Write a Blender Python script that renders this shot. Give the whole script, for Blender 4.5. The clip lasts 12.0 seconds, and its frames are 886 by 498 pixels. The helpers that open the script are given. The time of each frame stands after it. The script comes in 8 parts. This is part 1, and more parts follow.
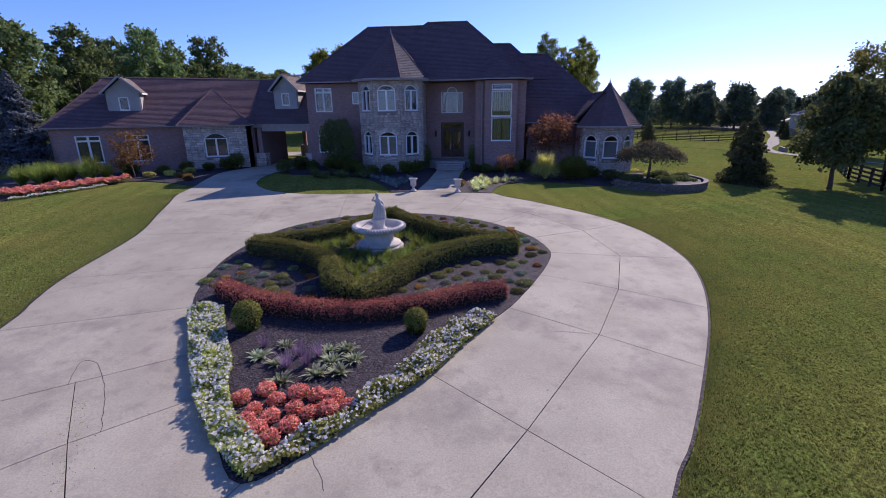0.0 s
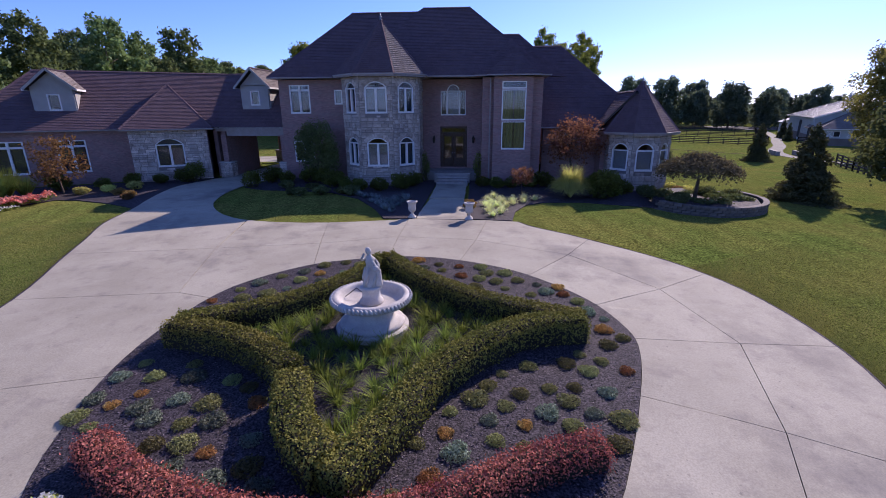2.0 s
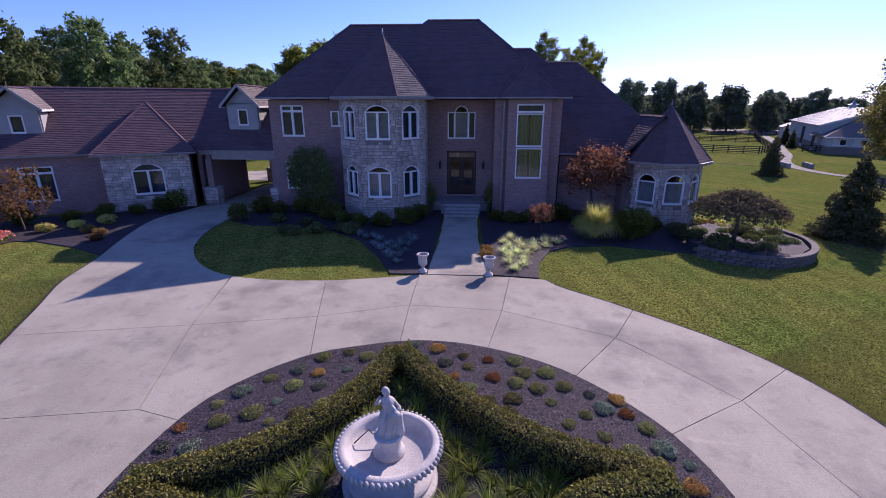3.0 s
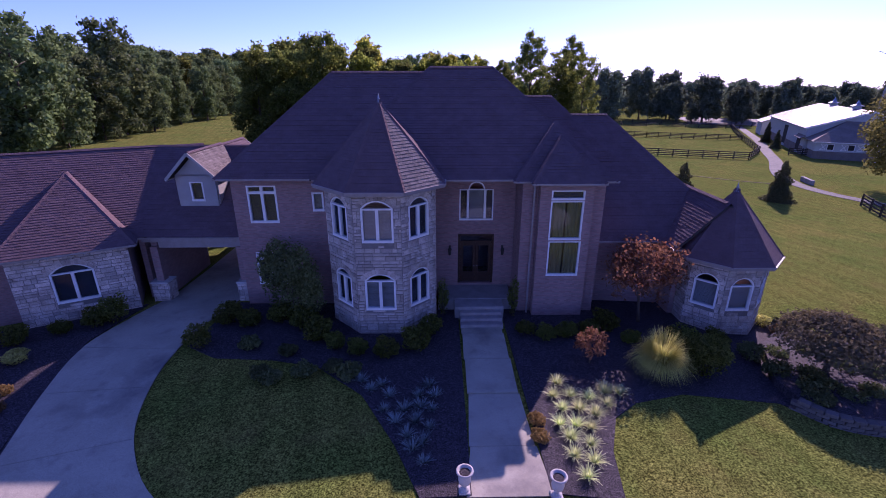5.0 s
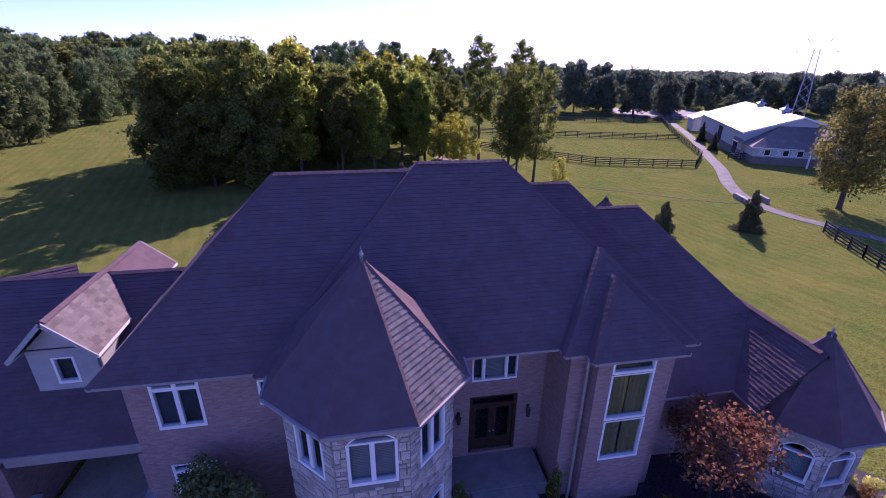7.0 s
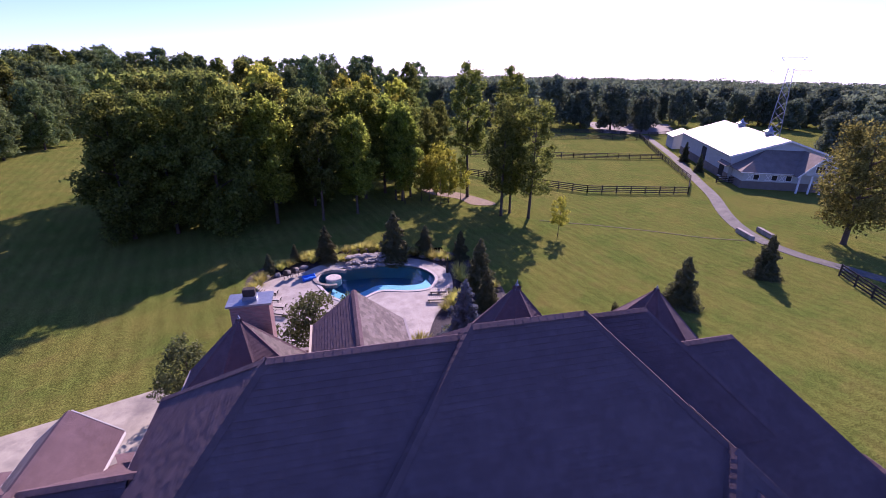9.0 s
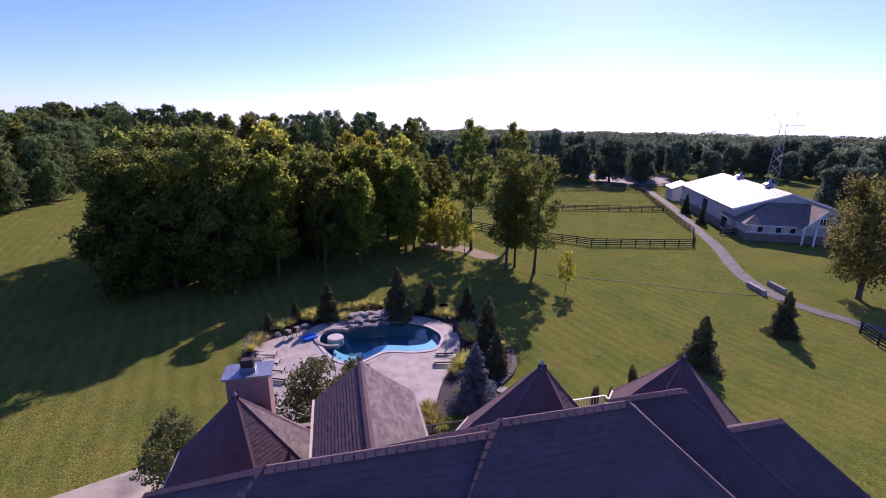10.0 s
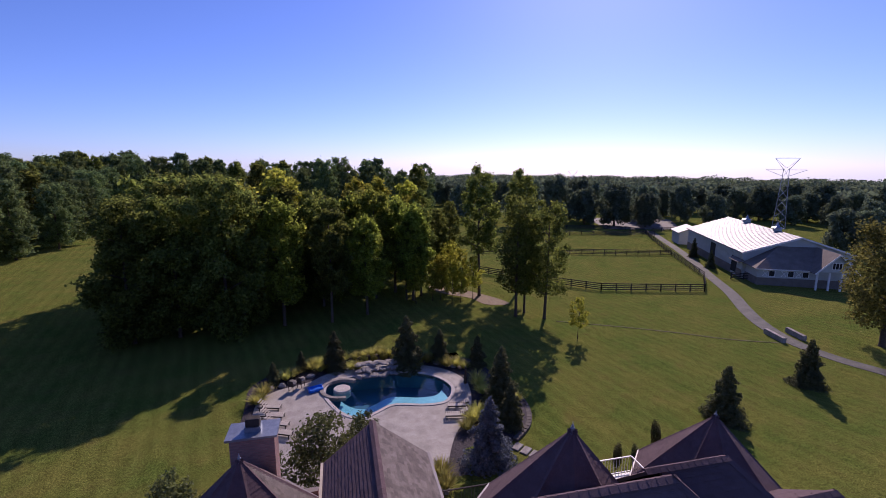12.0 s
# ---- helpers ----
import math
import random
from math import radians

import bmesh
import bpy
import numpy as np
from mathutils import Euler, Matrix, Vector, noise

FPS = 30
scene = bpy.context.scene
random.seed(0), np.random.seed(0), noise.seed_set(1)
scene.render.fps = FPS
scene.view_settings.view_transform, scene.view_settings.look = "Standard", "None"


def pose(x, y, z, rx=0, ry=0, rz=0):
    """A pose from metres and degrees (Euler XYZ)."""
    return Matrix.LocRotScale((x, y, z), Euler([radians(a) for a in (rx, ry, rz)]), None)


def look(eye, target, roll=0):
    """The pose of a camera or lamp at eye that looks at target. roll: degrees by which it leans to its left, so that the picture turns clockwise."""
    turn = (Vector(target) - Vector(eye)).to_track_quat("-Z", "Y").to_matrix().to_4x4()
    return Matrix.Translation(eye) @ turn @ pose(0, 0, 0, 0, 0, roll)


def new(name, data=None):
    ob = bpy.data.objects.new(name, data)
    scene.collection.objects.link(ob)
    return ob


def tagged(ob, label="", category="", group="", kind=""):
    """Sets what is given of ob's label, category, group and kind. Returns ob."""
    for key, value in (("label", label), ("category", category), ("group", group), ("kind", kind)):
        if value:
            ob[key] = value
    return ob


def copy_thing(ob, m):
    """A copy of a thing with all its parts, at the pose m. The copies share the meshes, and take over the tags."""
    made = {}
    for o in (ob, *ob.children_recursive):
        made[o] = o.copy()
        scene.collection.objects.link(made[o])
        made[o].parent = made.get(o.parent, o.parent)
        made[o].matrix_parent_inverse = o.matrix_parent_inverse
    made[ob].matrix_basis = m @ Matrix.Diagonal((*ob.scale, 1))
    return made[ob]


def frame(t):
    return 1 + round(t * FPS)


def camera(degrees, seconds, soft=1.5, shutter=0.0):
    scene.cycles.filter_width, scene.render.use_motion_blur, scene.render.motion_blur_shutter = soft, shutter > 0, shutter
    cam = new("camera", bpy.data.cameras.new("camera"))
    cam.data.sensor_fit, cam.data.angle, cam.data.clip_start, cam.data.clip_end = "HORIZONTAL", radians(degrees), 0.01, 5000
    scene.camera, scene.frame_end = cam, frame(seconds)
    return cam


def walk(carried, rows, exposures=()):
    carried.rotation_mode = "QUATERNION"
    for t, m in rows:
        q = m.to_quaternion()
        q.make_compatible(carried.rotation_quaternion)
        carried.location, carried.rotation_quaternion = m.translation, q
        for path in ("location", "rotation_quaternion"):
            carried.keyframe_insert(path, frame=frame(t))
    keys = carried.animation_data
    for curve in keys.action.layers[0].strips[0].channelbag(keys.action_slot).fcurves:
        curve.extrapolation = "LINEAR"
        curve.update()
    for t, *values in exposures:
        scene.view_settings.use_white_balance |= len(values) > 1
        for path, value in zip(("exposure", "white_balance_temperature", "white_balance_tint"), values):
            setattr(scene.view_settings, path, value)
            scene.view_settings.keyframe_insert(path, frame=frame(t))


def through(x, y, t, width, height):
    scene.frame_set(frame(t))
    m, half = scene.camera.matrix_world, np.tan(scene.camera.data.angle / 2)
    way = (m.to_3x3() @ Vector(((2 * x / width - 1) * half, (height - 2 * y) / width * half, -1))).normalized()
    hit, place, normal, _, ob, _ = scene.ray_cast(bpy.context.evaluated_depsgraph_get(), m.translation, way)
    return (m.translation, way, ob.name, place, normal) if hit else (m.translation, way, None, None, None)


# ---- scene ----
cam = camera(88.8, 12.0, 0.6)
PATH = [
    (0, (0.721, -0.507, 4.455), (0.524, 1.394, 3.866), -0.6),
    (0.5, (0.399, 0.944, 4.45), (0.226, 2.848, 3.861), -0.5),
    (1, (0.039, 2.52, 4.427), (-0.12, 4.424, 3.837), -0.5),
    (1.5, (-0.401, 4.084, 4.44), (-0.55, 5.989, 3.848), -0.3),
    (2, (-0.895, 5.655, 4.745), (-1.032, 7.559, 4.146), -0.3),
    (2.5, (-1.446, 7.346, 5.436), (-1.564, 9.248, 4.829), -0.2),
    (3, (-2.038, 9.054, 6.367), (-2.145, 10.956, 5.756), 0.0),
    (3.2, (-2.259, 9.705, 6.773), (-2.366, 11.606, 6.161), 0.0),
    (4.8, (-4.378, 15.655, 10.955), (-4.372, 17.526, 10.249), -0.0),
    (5, (-4.639, 16.466, 11.225), (-4.613, 18.339, 10.523), -0.0),
    (5.5, (-5.297, 18.725, 12.477), (-5.217, 20.584, 11.743), 0.2),
    (6, (-5.882, 21.143, 13.643), (-5.728, 22.987, 12.885), 0.4),
    (6.5, (-6.486, 23.527, 14.664), (-6.256, 25.359, 13.895), 0.6),
    (7, (-6.995, 26.007, 15.679), (-6.68, 27.821, 14.899), 0.5),
    (7.2, (-7.22, 26.98, 16.086), (-6.868, 28.787, 15.304), 0.6),
    (8.8, (-8.169, 32.81, 18.486), (-7.744, 34.597, 17.694), 0.8),
    (9, (-8.351, 33.241, 18.583), (-7.913, 35.04, 17.826), 0.6),
    (9.5, (-8.544, 34.142, 18.848), (-8.095, 35.981, 18.201), 0.5),
    (10, (-8.623, 34.735, 18.946), (-8.17, 36.602, 18.392), 0.5),
    (10.5, (-8.737, 35.121, 19.035), (-8.28, 37.006, 18.549), 0.4),
    (11, (-8.799, 35.323, 19.097), (-8.341, 37.221, 18.663), 0.3),
    (11.5, (-8.93, 35.44, 19.13), (-8.475, 37.347, 18.732), 0.3),
    (12, (-8.992, 35.507, 19.12), (-8.548, 37.422, 18.752), 0.2),
]
EXPOSURE = [(0, 0.32, 5500, 39), (3, 0.38, 5450, 50), (5.5, 0.44, 5350, 77), (7, 0.82, 5400, 75), (9.5, 0.62, 5620, 61), (10.5, 0.2, 5640, 57), (12, -0.17, 5700, 48)]
walk(cam, [(t, look(eye, target, roll)) for t, eye, target, roll in PATH], EXPOSURE)

# ==== world, sun and sky
SUN_AZ, SUN_EL = radians(31.0), radians(31.7)
world = bpy.data.worlds.new("sky")
scene.world = world
world.use_nodes = True
wn = world.node_tree
sky = wn.nodes.new("ShaderNodeTexSky")
sky.sky_type, sky.sun_disc = "NISHITA", False
sky.sun_elevation, sky.sun_rotation = SUN_EL, SUN_AZ
sky.air_density, sky.dust_density, sky.ozone_density = 0.8, 0.25, 6.0
azure = wn.nodes.new("ShaderNodeMix")
azure.data_type, azure.blend_type = "RGBA", "MULTIPLY"
azure.inputs["Factor"].default_value, azure.inputs[7].default_value = 1.0, (0.87, 0.915, 1.0, 1)
wn.nodes["Background"].inputs["Strength"].default_value = 0.125
wn.links.new(sky.outputs[0], azure.inputs[6])
wn.links.new(azure.outputs[2], wn.nodes["Background"].inputs["Color"])
sun = new("sun", bpy.data.lights.new("sun", "SUN"))
sun.data.energy, sun.data.angle, sun.data.color = 5.0, radians(0.53), (0.965, 0.85, 0.58)
sun_way = Vector((math.sin(SUN_AZ) * math.cos(SUN_EL), math.cos(SUN_AZ) * math.cos(SUN_EL), math.sin(SUN_EL)))
sun.matrix_world = look(sun_way * 200, (0, 0, 0))


# ==== materials
def mat(name, col, col2=None, scale=3.0, rough=0.85, bump=0.3, bscale=40.0, metal=0.0, rand=0.0, island=0.0, grain=0.25, gscale=60.0, spec=0.3, coat=0.0):
    """A node material: two colours mixed by a broad noise, a fine grain on top, a bump, and variation from piece to piece."""
    m = bpy.data.materials.new(name)
    m.use_nodes = True
    nt = m.node_tree
    n, l = nt.nodes, nt.links
    b = n["Principled BSDF"]
    b.inputs["Roughness"].default_value, b.inputs["Metallic"].default_value = rough, metal
    b.inputs["Specular IOR Level"].default_value = spec
    b.inputs["Coat Weight"].default_value = coat
    co = n.new("ShaderNodeTexCoord")
    big = n.new("ShaderNodeTexNoise")
    big.inputs["Scale"].default_value, big.inputs["Detail"].default_value, big.inputs["Roughness"].default_value = scale, 5, 0.6
    l.new(co.outputs["Object"], big.inputs["Vector"])
    ramp = n.new("ShaderNodeMapRange")
    ramp.inputs["From Min"].default_value, ramp.inputs["From Max"].default_value = 0.35, 0.65
    l.new(big.outputs["Fac"], ramp.inputs["Value"])
    mix = n.new("ShaderNodeMix")
    mix.data_type = "RGBA"
    mix.inputs[6].default_value, mix.inputs[7].default_value = (*col, 1), (*(col2 or col), 1)
    l.new(ramp.outputs[0], mix.inputs["Factor"])
    fine = n.new("ShaderNodeTexNoise")
    fine.inputs["Scale"].default_value, fine.inputs["Detail"].default_value = gscale, 3
    l.new(co.outputs["Object"], fine.inputs["Vector"])
    val = n.new("ShaderNodeMapRange")
    val.inputs["From Min"].default_value, val.inputs["From Max"].default_value = 0.36, 0.64
    val.inputs["To Min"].default_value, val.inputs["To Max"].default_value = 1 - grain, 1 + grain
    l.new(fine.outputs["Fac"], val.inputs["Value"])
    last = val.outputs[0]
    for amount, node, socket in ((rand, "ShaderNodeObjectInfo", "Random"), (island, "ShaderNodeNewGeometry", "Random Per Island")):
        if amount:
            src = n.new(node)
            r = n.new("ShaderNodeMapRange")
            r.inputs["To Min"].default_value, r.inputs["To Max"].default_value = 1 - amount, 1 + amount
            l.new(src.outputs[socket], r.inputs["Value"])
            mul = n.new("ShaderNodeMath")
            mul.operation = "MULTIPLY"
            l.new(last, mul.inputs[0]), l.new(r.outputs[0], mul.inputs[1])
            last = mul.outputs[0]
    hsv = n.new("ShaderNodeHueSaturation")
    l.new(mix.outputs[2], hsv.inputs["Color"]), l.new(last, hsv.inputs["Value"])
    l.new(hsv.outputs[0], b.inputs["Base Color"])
    if bump:
        bn = n.new("ShaderNodeTexNoise")
        bn.inputs["Scale"].default_value, bn.inputs["Detail"].default_value = bscale, 4
        l.new(co.outputs["Object"], bn.inputs["Vector"])
        bp = n.new("ShaderNodeBump")
        bp.inputs["Strength"].default_value, bp.inputs["Distance"].default_value = bump, 0.02
        l.new(bn.outputs["Fac"], bp.inputs["Height"]), l.new(bp.outputs[0], b.inputs["Normal"])
    return m


def leaf_mat(name, col, col2, through=0.35, scale=0.5, island=0.35, rand=0.12, shine=1.0):
    """Leaves: diffuse and translucent, varied leaf by leaf and clump by clump."""
    m = bpy.data.materials.new(name)
    m.use_nodes = True
    nt = m.node_tree
    n, l = nt.nodes, nt.links
    n.remove(n["Principled BSDF"])
    co = n.new("ShaderNodeTexCoord")
    big = n.new("ShaderNodeTexNoise")
    big.inputs["Scale"].default_value, big.inputs["Detail"].default_value = scale, 3
    l.new(co.outputs["Object"], big.inputs["Vector"])
    ramp = n.new("ShaderNodeMapRange")
    ramp.inputs["From Min"].default_value, ramp.inputs["From Max"].default_value = 0.35, 0.65
    l.new(big.outputs["Fac"], ramp.inputs["Value"])
    mix = n.new("ShaderNodeMix")
    mix.data_type = "RGBA"
    mix.inputs[6].default_value, mix.inputs[7].default_value = (*col, 1), (*col2, 1)
    l.new(ramp.outputs[0], mix.inputs["Factor"])
    geo, inf = n.new("ShaderNodeNewGeometry"), n.new("ShaderNodeObjectInfo")
    r1, r2, mul = n.new("ShaderNodeMapRange"), n.new("ShaderNodeMapRange"), n.new("ShaderNodeMath")
    r1.inputs["To Min"].default_value, r1.inputs["To Max"].default_value = 1 - island, 1 + island
    r2.inputs["To Min"].default_value, r2.inputs["To Max"].default_value = 1 - rand * 2, 1 + rand * 2
    l.new(geo.outputs["Random Per Island"], r1.inputs["Value"]), l.new(inf.outputs["Random"], r2.inputs["Value"])
    mul.operation = "MULTIPLY"
    l.new(r1.outputs[0], mul.inputs[0]), l.new(r2.outputs[0], mul.inputs[1])
    hue = n.new("ShaderNodeMapRange")
    hue.inputs["To Min"].default_value, hue.inputs["To Max"].default_value = 0.5 - rand * 0.12, 0.5 + rand * 0.12
    l.new(inf.outputs["Random"], hue.inputs["Value"])
    hsv = n.new("ShaderNodeHueSaturation")
    l.new(mix.outputs[2], hsv.inputs["Color"]), l.new(mul.outputs[0], hsv.inputs["Value"]), l.new(hue.outputs[0], hsv.inputs["Hue"])
    d, t, g = n.new("ShaderNodeBsdfDiffuse"), n.new("ShaderNodeBsdfTranslucent"), n.new("ShaderNodeBsdfGlossy")
    g.inputs["Roughness"].default_value = 0.5
    mx, mg = n.new("ShaderNodeMixShader"), n.new("ShaderNodeMixShader")
    mx.inputs[0].default_value, mg.inputs[0].default_value = through, 0.007
    face = n.new("ShaderNodeMix")
    face.data_type, face.blend_type = "RGBA", "MULTIPLY"
    face.inputs["Factor"].default_value, face.inputs[7].default_value = 1.0, (shine, shine, shine * 1.15, 1)
    l.new(hsv.outputs[0], face.inputs[6])
    l.new(face.outputs[2], d.inputs["Color"]), l.new(hsv.outputs[0], t.inputs["Color"])
    l.new(d.outputs[0], mx.inputs[1]), l.new(t.outputs[0], mx.inputs[2])
    l.new(mx.outputs[0], mg.inputs[1]), l.new(g.outputs[0], mg.inputs[2])
    l.new(mg.outputs[0], n["Material Output"].inputs["Surface"])
    return m


def gloss_by_angle(n, l, base):
    """How much a clear surface mirrors: little face on, more at a slant."""
    lw, pw, mr = n.new("ShaderNodeLayerWeight"), n.new("ShaderNodeMath"), n.new("ShaderNodeMapRange")
    lw.inputs["Blend"].default_value = 0.5
    pw.operation, pw.inputs[1].default_value = "POWER", 5.0
    mr.inputs["To Min"].default_value, mr.inputs["To Max"].default_value = base, 1.0
    l.new(lw.outputs["Facing"], pw.inputs[0]), l.new(pw.outputs[0], mr.inputs["Value"])
    return mr


def glass_mat(name, tint=(0.8, 0.85, 0.9)):
    m = bpy.data.materials.new(name)
    m.use_nodes = True
    n, l = m.node_tree.nodes, m.node_tree.links
    n.remove(n["Principled BSDF"])
    tr, gl, mx = n.new("ShaderNodeBsdfTransparent"), n.new("ShaderNodeBsdfGlossy"), n.new("ShaderNodeMixShader")
    fr = gloss_by_angle(n, l, 0.05)
    tr.inputs["Color"].default_value, gl.inputs["Roughness"].default_value = (*tint, 1), 0.01
    l.new(fr.outputs[0], mx.inputs[0]), l.new(tr.outputs[0], mx.inputs[1]), l.new(gl.outputs[0], mx.inputs[2])
    l.new(mx.outputs[0], n["Material Output"].inputs["Surface"])
    return m


def lawn_mat():
    """Mown lawn: blades' grain, tufts, broad yellowed patches and faint mowing stripes."""
    m = mat("lawn", (0.093, 0.128, 0.023), (0.145, 0.148, 0.031), scale=0.22, rough=1.0, bump=1.0, bscale=45, grain=0.7, gscale=18, spec=0.0)
    n, l = m.node_tree.nodes, m.node_tree.links
    b = n["Principled BSDF"]
    src = b.inputs["Base Color"].links[0].from_socket
    co = n.new("ShaderNodeTexCoord")
    mp = n.new("ShaderNodeMapping")
    mp.inputs["Rotation"].default_value = (0, 0, radians(-15))
    l.new(co.outputs["Object"], mp.inputs["Vector"])
    wv = n.new("ShaderNodeTexWave")
    wv.inputs["Scale"].default_value, wv.inputs["Distortion"].default_value, wv.inputs["Detail"].default_value = 0.22, 1.2, 2
    l.new(mp.outputs[0], wv.inputs["Vector"])
    dry = n.new("ShaderNodeTexNoise")
    dry.inputs["Scale"].default_value, dry.inputs["Detail"].default_value = 0.6, 6
    l.new(co.outputs["Object"], dry.inputs["Vector"])
    r = n.new("ShaderNodeMapRange")
    r.inputs["From Min"].default_value, r.inputs["From Max"].default_value = 0.52, 0.75
    l.new(dry.outputs["Fac"], r.inputs["Value"])
    mx = n.new("ShaderNodeMix")
    mx.data_type = "RGBA"
    mx.inputs[7].default_value = (0.17, 0.13, 0.04, 1)
    s = n.new("ShaderNodeMath")
    s.operation = "MULTIPLY"
    s.inputs[1].default_value = 0.4
    l.new(r.outputs[0], s.inputs[0])
    l.new(s.outputs[0], mx.inputs["Factor"]), l.new(src, mx.inputs[6])
    r2 = n.new("ShaderNodeMapRange")
    r2.inputs["To Min"].default_value, r2.inputs["To Max"].default_value = 0.92, 1.08
    l.new(wv.outputs["Fac"], r2.inputs["Value"])
    tuft = n.new("ShaderNodeTexNoise")
    tuft.inputs["Scale"].default_value, tuft.inputs["Detail"].default_value, tuft.inputs["Roughness"].default_value = 8.5, 6, 0.75
    l.new(co.outputs["Object"], tuft.inputs["Vector"])
    r3 = n.new("ShaderNodeMapRange")
    r3.inputs["From Min"].default_value, r3.inputs["From Max"].default_value = 0.37, 0.63
    r3.inputs["To Min"].default_value, r3.inputs["To Max"].default_value = 0.5, 1.5
    l.new(tuft.outputs["Fac"], r3.inputs["Value"])
    mul = n.new("ShaderNodeMath")
    mul.operation = "MULTIPLY"
    l.new(r2.outputs[0], mul.inputs[0]), l.new(r3.outputs[0], mul.inputs[1])
    hsv = n.new("ShaderNodeHueSaturation")
    l.new(mx.outputs[2], hsv.inputs["Color"]), l.new(mul.outputs[0], hsv.inputs["Value"])
    l.new(hsv.outputs[0], b.inputs["Base Color"])
    b.inputs["Sheen Weight"].default_value, b.inputs["Sheen Roughness"].default_value = 0.08, 0.4
    b.inputs["Sheen Tint"].default_value = (0.62, 0.66, 0.25, 1)
    return m


def stained(m, col, scale, lo, hi, amount):
    """Lays blotchy stains of one colour over a material."""
    n, l = m.node_tree.nodes, m.node_tree.links
    b = n["Principled BSDF"]
    src = b.inputs["Base Color"].links[0].from_socket
    co, no, r, mx = n.new("ShaderNodeTexCoord"), n.new("ShaderNodeTexNoise"), n.new("ShaderNodeMapRange"), n.new("ShaderNodeMix")
    no.inputs["Scale"].default_value, no.inputs["Detail"].default_value, no.inputs["Roughness"].default_value = scale, 8, 0.65
    l.new(co.outputs["Object"], no.inputs["Vector"])
    r.inputs["From Min"].default_value, r.inputs["From Max"].default_value, r.inputs["To Max"].default_value = lo, hi, amount
    l.new(no.outputs["Fac"], r.inputs["Value"])
    mx.data_type = "RGBA"
    mx.inputs[7].default_value = (*col, 1)
    l.new(r.outputs[0], mx.inputs["Factor"]), l.new(src, mx.inputs[6]), l.new(mx.outputs[2], b.inputs["Base Color"])
    return m


